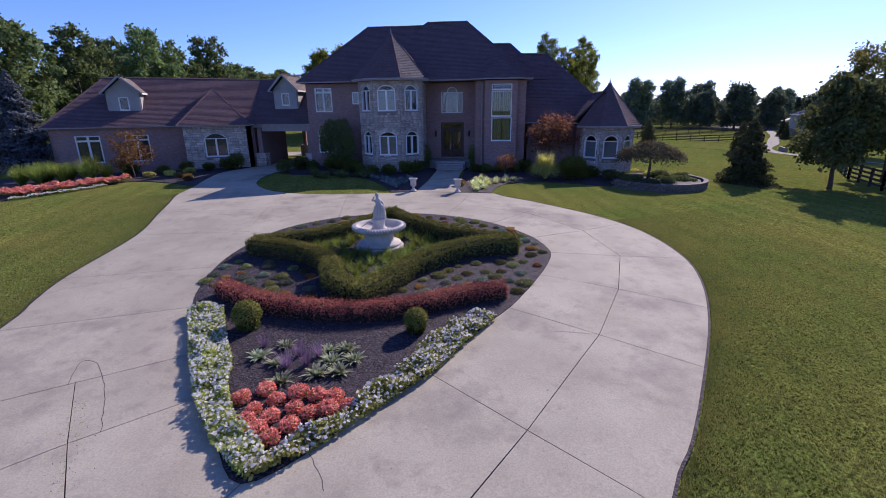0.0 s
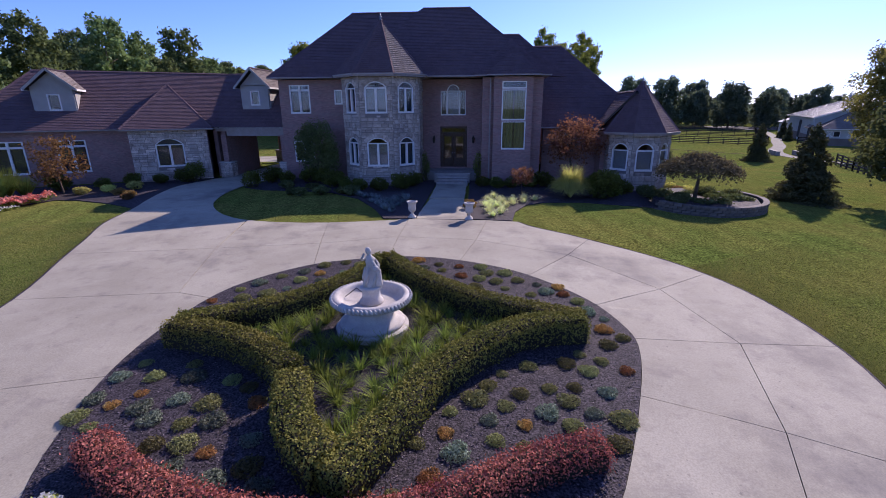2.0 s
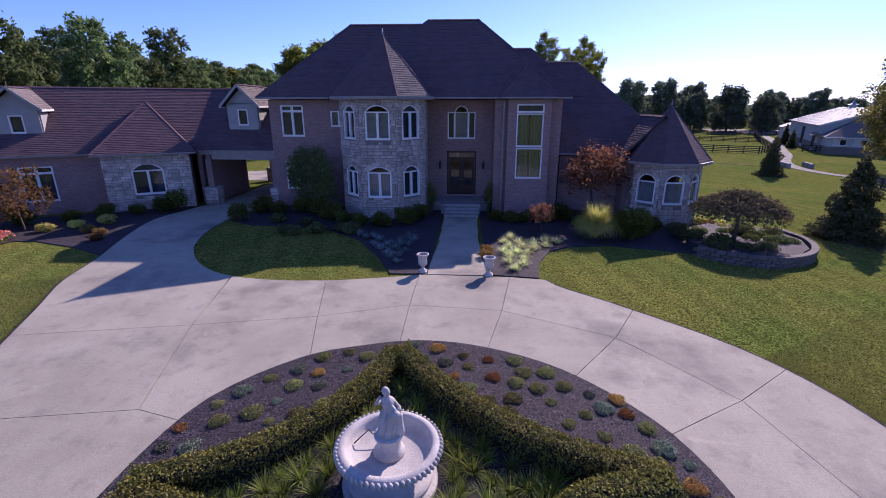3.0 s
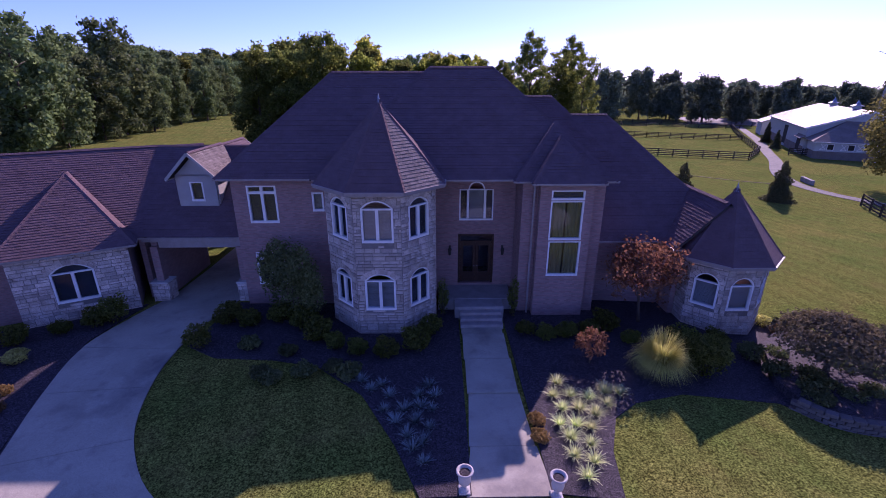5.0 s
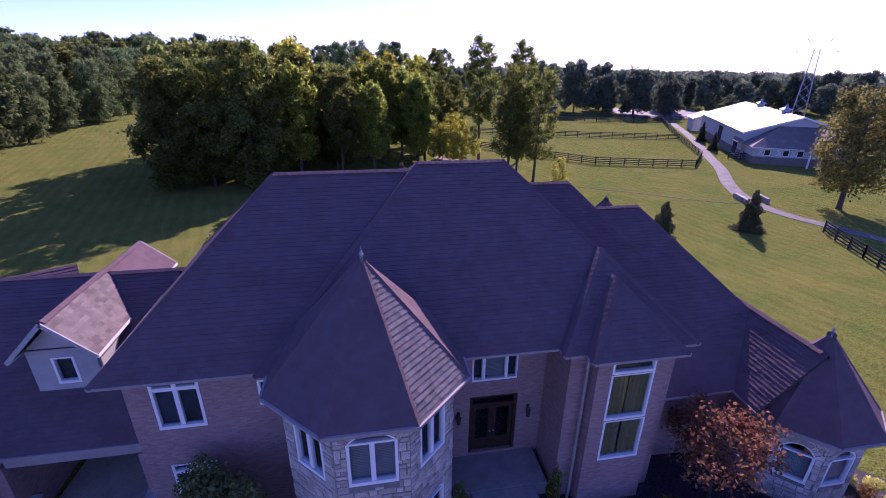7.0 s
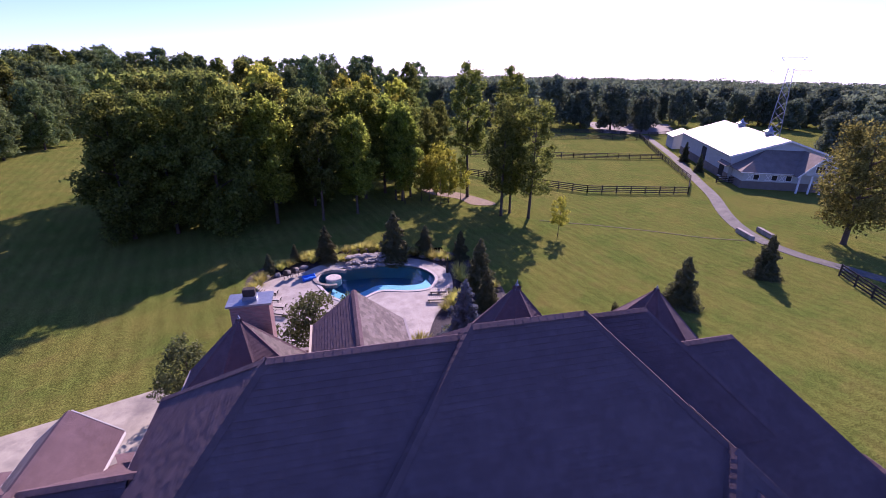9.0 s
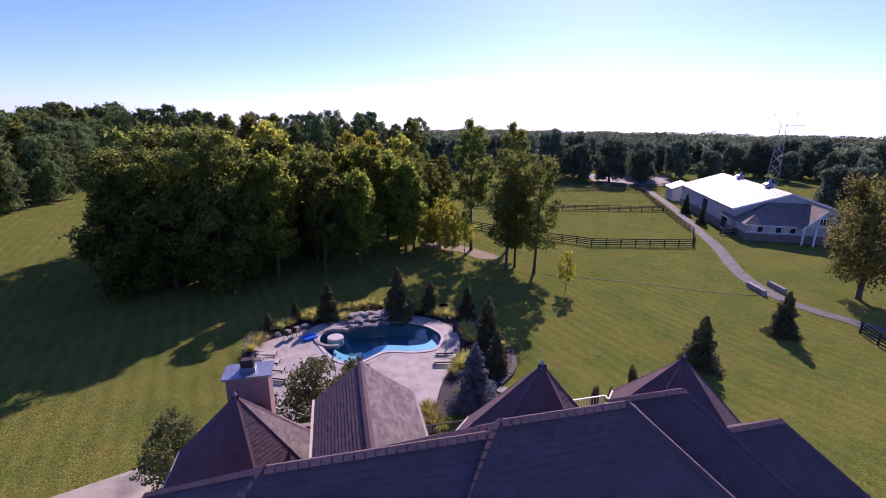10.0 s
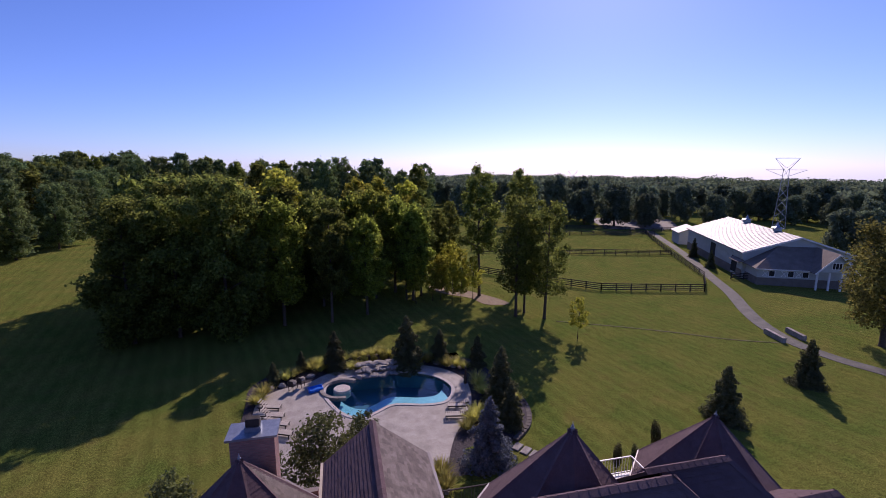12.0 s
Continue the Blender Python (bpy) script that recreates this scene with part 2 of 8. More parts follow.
M = {
    "lawn": lawn_mat(),
    "mulch": mat("mulch", (0.024, 0.020, 0.024), (0.062, 0.050, 0.058), scale=9, bump=1.0, bscale=30, grain=0.9, gscale=26),
    "concrete": mat("concrete", (0.332, 0.303, 0.226), (0.416, 0.384, 0.290), scale=0.45, rough=0.85, bump=0.15, bscale=90, grain=0.10, gscale=30, rand=0.05),
    "paver": mat("grey_paver", (0.24, 0.22, 0.20), (0.32, 0.29, 0.26), scale=2, bump=0.3, grain=0.15),
    "joint": mat("joint_filler", (0.07, 0.06, 0.05), bump=0.2),
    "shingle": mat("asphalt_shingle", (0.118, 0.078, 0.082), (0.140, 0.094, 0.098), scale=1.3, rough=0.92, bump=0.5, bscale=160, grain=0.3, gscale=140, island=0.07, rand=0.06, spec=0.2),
    # sunlit copy of the asphalt shingle, sunshine put into a paler colour
    "shingle_lit": mat("sunlit_shingle", (0.160, 0.134, 0.118), (0.205, 0.176, 0.156), scale=1.5, rough=0.92, bump=0.5, bscale=160, grain=0.3, gscale=140, island=0.25, rand=0.18, spec=0.2),
    "felt": mat("roof_felt", (0.05, 0.042, 0.04), bump=0.2),
    "brick": None,
    "stone": mat("limestone", (0.36, 0.29, 0.24), (0.55, 0.48, 0.41), scale=2.2, rough=0.9, bump=0.7, bscale=25, grain=0.22, gscale=30, island=0.22, rand=0.22),
    "mortar": mat("mortar", (0.17, 0.15, 0.135), (0.22, 0.195, 0.175), bump=0.5, bscale=60),
    "white": mat("white_paint", (0.78, 0.77, 0.74), (0.72, 0.71, 0.68), rough=0.45, bump=0.03, grain=0.04, scale=2),
    "cream": mat("cream_gutter", (0.50, 0.43, 0.30), (0.56, 0.48, 0.35), rough=0.45, bump=0.03, grain=0.1, scale=2),
    "gutter": mat("grey_gutter", (0.26, 0.225, 0.21), (0.31, 0.275, 0.26), rough=0.4, bump=0.03, grain=0.08),
    "siding": mat("grey_stucco", (0.33, 0.32, 0.30), (0.38, 0.37, 0.34), scale=1.5, bump=0.4, bscale=80, grain=0.08),
    "darkwood": mat("dark_stained_wood", (0.035, 0.018, 0.012), (0.06, 0.03, 0.018), scale=5, rough=0.4, bump=0.2),
    "glass": glass_mat("window_glass"),
    "blind": mat("pale_blind", (0.34, 0.31, 0.27), (0.4, 0.37, 0.32), bump=0.1, grain=0.05),
    "drape": mat("olive_drape", (0.24, 0.19, 0.07), (0.32, 0.26, 0.10), scale=8, bump=0.3, grain=0.15),
    "screen": mat("dark_window_shade", (0.045, 0.045, 0.05), (0.07, 0.068, 0.07), scale=0.8, bump=0.05, grain=0.1),
    "dark": mat("interior_shade", (0.03, 0.028, 0.026), bump=0),
    "metal": mat("galvanised_metal", (0.42, 0.43, 0.45), (0.5, 0.5, 0.52), rough=0.4, metal=0.9, bump=0.05),
    "lead": mat("lead_cap", (0.22, 0.25, 0.30), (0.30, 0.33, 0.37), rough=0.45, metal=0.7, bump=0.1),
    "cast": mat("cast_stone", (0.43, 0.40, 0.36), (0.54, 0.51, 0.46), scale=3, rough=0.8, bump=0.5, bscale=30, grain=0.15),
    "bark": mat("bark", (0.07, 0.05, 0.035), (0.12, 0.09, 0.065), scale=4, bump=1.0, bscale=18, grain=0.35),
    "chip": mat("bark_chip", (0.045, 0.036, 0.042), (0.16, 0.135, 0.145), scale=30, bump=0.3, island=0.6),
    # near black: the shade deep inside clipped foliage put into the core's colour
    "hedge_core": mat("inner_shade_core", (0.018, 0.016, 0.010), (0.03, 0.026, 0.015), scale=6, bump=0.8),
    "stripe_wood": mat("pale_slat", (0.45, 0.40, 0.33), (0.55, 0.5, 0.42), bump=0.2),
    "litter": mat("leaf_litter", (0.17, 0.11, 0.055), (0.22, 0.17, 0.08), scale=1.5, bump=1.0, bscale=20, grain=0.5, gscale=9),
    "swale": mat("coarse_dry_grass", (0.075, 0.08, 0.025), (0.14, 0.125, 0.04), scale=2.5, bump=1.0, grain=0.6),
    "gravel": mat("gravel", (0.085, 0.085, 0.07), (0.14, 0.136, 0.114), scale=0.8, bump=0.8, bscale=50, grain=0.3, gscale=22),
    "fence": mat("dark_fence_board", (0.035, 0.028, 0.024), (0.06, 0.05, 0.042), scale=3, bump=0.3),
    "barnwall": mat("pale_steel_siding", (0.42, 0.44, 0.42), (0.48, 0.49, 0.46), scale=1, rough=0.55, bump=0.1, grain=0.05),
    "barnroof": mat("bright_steel_roof", (0.14, 0.17, 0.20), (0.17, 0.20, 0.235), scale=0.4, rough=0.5, metal=0.0, spec=0.2, bump=0.05, bscale=10, grain=0.05),
    "barnroof2": mat("brown_shingle", (0.17, 0.14, 0.115), (0.22, 0.182, 0.15), scale=0.8, bump=0.4, grain=0.15, gscale=20),
    "deck": mat("stamped_concrete", (0.285, 0.262, 0.225), (0.41, 0.38, 0.33), scale=0.9, rough=0.7, bump=0.5, bscale=9, grain=0.18, gscale=14),
    "rock": mat("grey_boulder", (0.22, 0.20, 0.18), (0.36, 0.33, 0.29), scale=1.5, bump=1.0, bscale=8, grain=0.25, rand=0.15),
    "block": mat("tumbled_block", (0.10, 0.085, 0.075), (0.145, 0.125, 0.11), scale=3, bump=0.7, bscale=25, grain=0.2, rand=0.18),
    "pooltile": mat("blue_pool_plaster", (0.04, 0.14, 0.19), (0.05, 0.17, 0.23), scale=1, bump=0.1, rough=0.5),
    "poolshelf": mat("pale_pool_plaster", (0.32, 0.62, 0.66), (0.4, 0.68, 0.7), scale=1, bump=0.1, rough=0.5),
    "blue": mat("blue_vinyl", (0.02, 0.14, 0.6), (0.03, 0.2, 0.7), rough=0.35, bump=0.02),
    "sand": mat("riding_sand", (0.15, 0.135, 0.118), (0.2, 0.18, 0.155), scale=0.3, bump=0.3),
    "steel": mat("lattice_steel", (0.35, 0.36, 0.38), rough=0.5, metal=0.6, bump=0),
    "petal_white": leaf_mat("white_petal", (0.78, 0.77, 0.70), (0.72, 0.71, 0.62), 0.5, island=0.08, rand=0.02),
    "petal_coral": leaf_mat("coral_petal", (0.82, 0.24, 0.14), (0.84, 0.42, 0.28), 0.3, scale=3, island=0.2, rand=0.03),
    "leaf": leaf_mat("summer_leaf", (0.29, 0.35, 0.05), (0.41, 0.45, 0.06), 0.56, shine=0.45, island=0.5),
    "leaf_gold": leaf_mat("yellowing_leaf", (0.42, 0.46, 0.055), (0.56, 0.54, 0.065), 0.6, shine=0.45, island=0.5),
    "leaf_west": leaf_mat("dull_green_leaf", (0.135, 0.195, 0.07), (0.20, 0.26, 0.08), 0.42, shine=0.85, island=0.45),
    "leaf_dark": leaf_mat("deep_green_leaf", (0.20, 0.245, 0.05), (0.28, 0.32, 0.06), 0.5, shine=0.42, island=0.5),
    "leaf_rich": leaf_mat("ripe_olive_leaf", (0.16, 0.15, 0.045), (0.24, 0.21, 0.05), 0.45, shine=0.6, island=0.5),
    # shade of backlit foliage put into a darker, less translucent leaf colour
    "leaf_shade": leaf_mat("shade_dark_leaf", (0.105, 0.13, 0.045), (0.155, 0.175, 0.055), 0.38),
    # distance haze put into the leaf colour, paler and bluer
    "leaf_far": leaf_mat("hazed_leaf", (0.125, 0.165, 0.095), (0.175, 0.22, 0.115), 0.45),
    "leaf_red": leaf_mat("russet_leaf", (0.23, 0.10, 0.05), (0.32, 0.17, 0.08), 0.45, scale=2),
    "leaf_plum": leaf_mat("dusky_purple_green_leaf", (0.13, 0.115, 0.06), (0.2, 0.17, 0.075), 0.35, scale=2),
    "leaf_rust": leaf_mat("turning_leaf", (0.22, 0.14, 0.045), (0.28, 0.17, 0.055), 0.45, scale=1),
    "barberry": leaf_mat("barberry_leaf", (0.27, 0.065, 0.06), (0.42, 0.13, 0.095), 0.22, shine=0.85, scale=1.5),
    "box": leaf_mat("clipped_yew", (0.19, 0.20, 0.035), (0.29, 0.275, 0.05), 0.16, scale=1.2, shine=0.9),
    "needle": leaf_mat("spruce_needle", (0.095, 0.105, 0.042), (0.14, 0.14, 0.055), 0.3, scale=1),
    "needle_blue": leaf_mat("blue_spruce_needle", (0.15, 0.175, 0.18), (0.2, 0.225, 0.22), 0.2, scale=1),
    "blade": leaf_mat("lily_blade", (0.16, 0.22, 0.035), (0.27, 0.32, 0.055), 0.4, scale=2),
    "bedding_leaf": leaf_mat("begonia_leaf", (0.30, 0.34, 0.07), (0.46, 0.48, 0.13), 0.4, scale=5),
    "blade_pale": leaf_mat("variegated_blade", (0.62, 0.68, 0.28), (0.74, 0.76, 0.36), 0.45, scale=2),
    "blade_blue": leaf_mat("glaucous_blade", (0.22, 0.28, 0.24), (0.28, 0.34, 0.28), 0.35, scale=2),
    "blade_gold": leaf_mat("golden_grass", (0.46, 0.46, 0.11), (0.6, 0.57, 0.15), 0.5, scale=2),
    "grass": leaf_mat("grass_blade", (0.19, 0.235, 0.06), (0.29, 0.295, 0.08), 0.45, scale=0.7),
    "hosta": leaf_mat("hosta_leaf", (0.22, 0.27, 0.11), (0.48, 0.5, 0.3), 0.35, scale=14),
    "violet": leaf_mat("violet_spike", (0.24, 0.15, 0.24), (0.28, 0.2, 0.26), 0.35, scale=3),
    "sedum": leaf_mat("sedum_leaf", (0.2, 0.21, 0.07), (0.27, 0.27, 0.09), 0.3, scale=3, rand=0.25),
    "sedum_grey": leaf_mat("sedum_grey", (0.15, 0.19, 0.12), (0.22, 0.25, 0.15), 0.25, scale=3, rand=0.25),
    "sedum_orange": leaf_mat("sedum_orange", (0.40, 0.19, 0.05), (0.33, 0.22, 0.07), 0.3, scale=3, rand=0.2),
    "water": None,
}


def brick_mat():
    """Brown brick laid in courses, too fine to part one by one from the air."""
    m = bpy.data.materials.new("brown_brick")
    m.use_nodes = True
    n, l = m.node_tree.nodes, m.node_tree.links
    b = n["Principled BSDF"]
    b.inputs["Roughness"].default_value, b.inputs["Specular IOR Level"].default_value = 0.88, 0.25
    co, sep, add, cmb = n.new("ShaderNodeTexCoord"), n.new("ShaderNodeSeparateXYZ"), n.new("ShaderNodeMath"), n.new("ShaderNodeCombineXYZ")
    l.new(co.outputs["Object"], sep.inputs[0])
    l.new(sep.outputs[0], add.inputs[0]), l.new(sep.outputs[1], add.inputs[1])
    l.new(add.outputs[0], cmb.inputs[0]), l.new(sep.outputs[2], cmb.inputs[1])
    br = n.new("ShaderNodeTexBrick")
    br.inputs["Scale"].default_value, br.inputs["Mortar Size"].default_value = 1.0, 0.008
    br.inputs["Brick Width"].default_value, br.inputs["Row Height"].default_value = 0.215, 0.075
    br.inputs["Color1"].default_value, br.inputs["Color2"].default_value = (0.37, 0.22, 0.20, 1), (0.27, 0.158, 0.145, 1)
    br.inputs["Mortar"].default_value = (0.25, 0.21, 0.185, 1)
    l.new(cmb.outputs[0], br.inputs["Vector"])
    no = n.new("ShaderNodeTexNoise")
    no.inputs["Scale"].default_value, no.inputs["Detail"].default_value = 0.9, 6
    l.new(co.outputs["Object"], no.inputs["Vector"])
    r = n.new("ShaderNodeMapRange")
    r.inputs["To Min"].default_value, r.inputs["To Max"].default_value = 0.75, 1.25
    l.new(no.outputs["Fac"], r.inputs["Value"])
    hsv = n.new("ShaderNodeHueSaturation")
    l.new(br.outputs["Color"], hsv.inputs["Color"]), l.new(r.outputs[0], hsv.inputs["Value"])
    l.new(hsv.outputs[0], b.inputs["Base Color"])
    bp = n.new("ShaderNodeBump")
    bp.invert = True
    bp.inputs["Strength"].default_value, bp.inputs["Distance"].default_value = 0.5, 0.01
    l.new(br.outputs["Fac"], bp.inputs["Height"]), l.new(bp.outputs[0], b.inputs["Normal"])
    return m


def water_mat():
    m = bpy.data.materials.new("pool_water")
    m.use_nodes = True
    n, l = m.node_tree.nodes, m.node_tree.links
    n.remove(n["Principled BSDF"])
    tr, gl, mx = n.new("ShaderNodeBsdfTransparent"), n.new("ShaderNodeBsdfGlossy"), n.new("ShaderNodeMixShader")
    fr = gloss_by_angle(n, l, 0.05)
    no, bp = n.new("ShaderNodeTexNoise"), n.new("ShaderNodeBump")
    no.inputs["Scale"].default_value = 2.5
    bp.inputs["Strength"].default_value, bp.inputs["Distance"].default_value = 0.15, 0.02
    l.new(no.outputs["Fac"], bp.inputs["Height"])
    l.new(bp.outputs[0], gl.inputs["Normal"])
    gl.inputs["Roughness"].default_value = 0.02
    tr.inputs["Color"].default_value = (0.66, 0.9, 0.97, 1)
    l.new(fr.outputs[0], mx.inputs[0]), l.new(tr.outputs[0], mx.inputs[1]), l.new(gl.outputs[0], mx.inputs[2])
    l.new(mx.outputs[0], n["Material Output"].inputs["Surface"])
    return m


M["brick"], M["water"] = brick_mat(), water_mat()
stained(M["concrete"], (0.14, 0.125, 0.115), 0.26, 0.52, 0.68, 0.72)
stained(M["concrete"], (0.19, 0.165, 0.145), 1.7, 0.54, 0.72, 0.5)
stained(M["concrete"], (0.10, 0.09, 0.08), 9.0, 0.62, 0.72, 0.5)
stained(M["deck"], (0.24, 0.20, 0.17), 1.6, 0.52, 0.75, 0.7)


# ==== building blocks
from mathutils.geometry import tessellate_polygon


def mesh(name, verts, faces, material, parent=None, smooth=False, label=""):
    me = bpy.data.meshes.new(name)
    me.from_pydata([tuple(map(float, v)) for v in verts], [], [tuple(f) for f in faces])
    if material:
        me.materials.append(material)
    if smooth:
        me.polygons.foreach_set("use_smooth", [True] * len(me.polygons))
    ob = new(name, me)
    if parent:
        ob.parent = parent
    if label:
        ob["label"] = label
    return ob


def part(name, bm, material, parent, label="", smooth=False):
    bmesh.ops.recalc_face_normals(bm, faces=bm.faces)
    me = bpy.data.meshes.new(name)
    bm.to_mesh(me)
    bm.free()
    if material:
        me.materials.append(material)
    if smooth:
        me.polygons.foreach_set("use_smooth", [True] * len(me.polygons))
    ob = new(name, me)
    if parent:
        ob.parent = parent
    if label:
        ob["label"] = label
    return ob


def thing(name, label, category, at=None, group="", kind=""):
    ob = new(name)
    if at is not None:
        ob.matrix_basis = at
    return tagged(ob, label, category, group, kind)


def box(bm, x0, y0, z0, x1, y1, z1, m=None, bevel=0.0):
    vs = [bm.verts.new(v) for v in ((x0, y0, z0), (x1, y0, z0), (x1, y1, z0), (x0, y1, z0), (x0, y0, z1), (x1, y0, z1), (x1, y1, z1), (x0, y1, z1))]
    fs = [bm.faces.new([vs[i] for i in f]) for f in ((0, 3, 2, 1), (4, 5, 6, 7), (0, 1, 5, 4), (1, 2, 6, 5), (2, 3, 7, 6), (3, 0, 4, 7))]
    if bevel:
        es = list({e for f in fs for e in f.edges})
        out = bmesh.ops.bevel(bm, geom=es, offset=bevel, segments=1, affect="EDGES")
        vs = list({v for v in vs if v.is_valid} | {v for f in out["faces"] for v in f.verts})
    if m is not None:
        for v in vs:
            v.co = m @ v.co
    return vs


def prism(bm, pts, z0, z1, m=None):
    lo = [bm.verts.new((p[0], p[1], z0)) for p in pts]
    hi = [bm.verts.new((p[0], p[1], z1)) for p in pts]
    n = len(pts)
    bm.faces.new(lo[::-1]), bm.faces.new(hi)
    for i in range(n):
        bm.faces.new((lo[i], lo[(i + 1) % n], hi[(i + 1) % n], hi[i]))
    if m is not None:
        for v in lo + hi:
            v.co = m @ v.co


def lathe(bm, profile, n=32, at=(0, 0, 0), wave=None):
    """A turned shape from (radius, height) rows."""
    rings = []
    for r, z in profile:
        rings.append([bm.verts.new((at[0] + r * math.cos(a), at[1] + r * math.sin(a), at[2] + z)) for a in (2 * math.pi * i / n for i in range(n))])
    for a, b in zip(rings, rings[1:]):
        for i in range(n):
            bm.faces.new((a[i], a[(i + 1) % n], b[(i + 1) % n], b[i]))
    bm.faces.new(rings[0][::-1]), bm.faces.new(rings[-1])


def tube(bm, pts, radii, n=7, cap=True):
    rings = []
    pts = [Vector(p) for p in pts]
    for i, p in enumerate(pts):
        d = (pts[min(i + 1, len(pts) - 1)] - pts[max(i - 1, 0)]).normalized()
        a = d.orthogonal().normalized()
        if i and abs(d.z) < 0.999:
            a = Vector((-d.y, d.x, 0)).normalized()
        elif abs(d.z) < 0.999:
            a = Vector((-d.y, d.x, 0)).normalized()
        b = d.cross(a)
        rings.append([bm.verts.new(p + (a * math.cos(t) + b * math.sin(t)) * radii[i]) for t in (2 * math.pi * k / n for k in range(n))])
    for u, v in zip(rings, rings[1:]):
        for k in range(n):
            bm.faces.new((u[k], u[(k + 1) % n], v[(k + 1) % n], v[k]))
    if cap:
        bm.faces.new(rings[0][::-1]), bm.faces.new(rings[-1])


def bar(bm, a, b, w, h, up=(0, 0, 1)):
    """A straight bar of w x h from a to b."""
    a, b = Vector(a), Vector(b)
    d = b - a
    ln = d.length
    d.normalize()
    s = d.cross(Vector(up))
    s = s.normalized() if s.length > 1e-4 else Vector((1, 0, 0))
    u = s.cross(d)
    m = Matrix(((d.x, s.x, u.x, a.x), (d.y, s.y, u.y, a.y), (d.z, s.z, u.z, a.z), (0, 0, 0, 1)))
    box(bm, 0, -w / 2, -h / 2, ln, w / 2, h / 2, m)


def spline(pts, n=6, closed=False):
    """Catmull-Rom through plan points."""
    out, k = [], len(pts)
    P = lambda i: Vector(pts[i % k]) if closed else Vector(pts[min(max(i, 0), k - 1)])
    for i in range(k if closed else k - 1):
        a, b, c, d = P(i - 1), P(i), P(i + 1), P(i + 2)
        for j in range(n):
            t = j / n
            out.append(0.5 * (2 * b + (c - a) * t + (2 * a - 5 * b + 4 * c - d) * t * t + (3 * b - a - 3 * c + d) * t ** 3))
    if not closed:
        out.append(Vector(pts[-1]))
    return out


def inside(x, y, poly):
    hit, j = False, len(poly) - 1
    for i in range(len(poly)):
        xi, yi, xj, yj = poly[i][0], poly[i][1], poly[j][0], poly[j][1]
        if (yi > y) != (yj > y) and x < (xj - xi) * (y - yi) / (yj - yi) + xi:
            hit = not hit
        j = i
    return hit


def step(a, b, v):
    t = min(1.0, max(0.0, (v - a) / (b - a)))
    return t * t * (3 - 2 * t)


def gz(x, y):
    """The lie of the land."""
    z = -0.3 - 0.035 * max(0.0, 27 - y)
    z -= 2.4 * math.tanh(max(0.0, x - 3) * 0.045 / 2.4)
    z -= 0.6 * step(45, 65, y)
    z += 4.0 * step(60, 200, y) * step(20, 120, -x)
    z -= 0.6 * step(100, 260, y)
    z -= 0.024 * max(0.0, math.hypot(x, y - 30) - 260)
    if y < 0:
        z = max(z, -1.4 - 0.002 * -y)
    return z


def sheet(name, outline, material, lift, parent=None, cell=0.7, label="", kind="structure", category="", skirt=0.12):
    """A flat piece of ground within a plan outline, draped on the land."""
    bm = bmesh.new()
    vs = [bm.verts.new((p[0], p[1], 0)) for p in outline]
    for tri in tessellate_polygon([[Vector((p[0], p[1], 0)) for p in outline]]):
        bm.faces.new([vs[i] for i in tri])
    x0, x1 = min(p[0] for p in outline), max(p[0] for p in outline)
    y0, y1 = min(p[1] for p in outline), max(p[1] for p in outline)
    for axis, a, b in ((0, x0, x1), (1, y0, y1)):
        k = max(1, int((b - a) / cell))
        for i in range(1, k):
            c = a + (b - a) * i / k
            co, no = [0, 0, 0], [0, 0, 0]
            co[axis], no[axis] = c, 1
            bmesh.ops.bisect_plane(bm, geom=bm.verts[:] + bm.edges[:] + bm.faces[:], plane_co=co, plane_no=no)
    for v in bm.verts:
        v.co.z = gz(v.co.x, v.co.y) + lift
    bmesh.ops.recalc_face_normals(bm, faces=bm.faces)
    if sum(f.normal.z for f in bm.faces) < 0:
        bmesh.ops.reverse_faces(bm, faces=bm.faces)
    edge = [e for e in bm.edges if e.is_boundary]
    out = bmesh.ops.extrude_edge_only(bm, edges=edge)
    for v in out["geom"]:
        if isinstance(v, bmesh.types.BMVert):
            v.co.z -= skirt
    me = bpy.data.meshes.new(name)
    bm.to_mesh(me)
    bm.free()
    me.materials.append(material)
    ob = new(name, me)
    if parent:
        ob.parent = parent
    return tagged(ob, label, category, kind=kind)


# ==== the land
def axis_steps(lo, hi, fine_lo, fine_hi, fine, growth=1.35):
    out = list(np.arange(fine_lo, fine_hi + 1e-6, fine))
    s, v = fine, fine_hi
    while v < hi:
        s *= growth
        v += s
        out.append(v)
    s, v = fine, fine_lo
    while v > lo:
        s *= growth
        v -= s
        out.insert(0, v)
    return out


gx, gy = axis_steps(-3000, 3000, -60, 110, 1.7), axis_steps(-2500, 4200, -10, 175, 1.7)
verts = [(x, y, gz(x, y)) for y in gy for x in gx]
POOL = spline([(-10.8, 73.5), (-10.3, 75.7), (-7.8, 76.6), (-4.1, 76.5), (-0.9, 75.2), (0.5, 72.6), (-0.5, 70.2), (-2.4, 69.9), (-5.0, 70.5), (-6.6, 69.6), (-7.9, 69.0), (-9.5, 70.3)], 6, True)
faces = []
for j in range(len(gy) - 1):
    for i in range(len(gx) - 1):
        cx, cy = (gx[i] + gx[i + 1]) / 2, (gy[j] + gy[j + 1]) / 2
        if -13 < cx < 2.5 and 67.5 < cy < 79.5:
            continue
        a = j * len(gx) + i
        faces.append((a, a + 1, a + len(gx) + 1, a + len(gx)))
tagged(mesh("ground", verts, faces, M["lawn"], smooth=True), "mown green lawn with yellowed dry patches", "lawn", kind="structure")

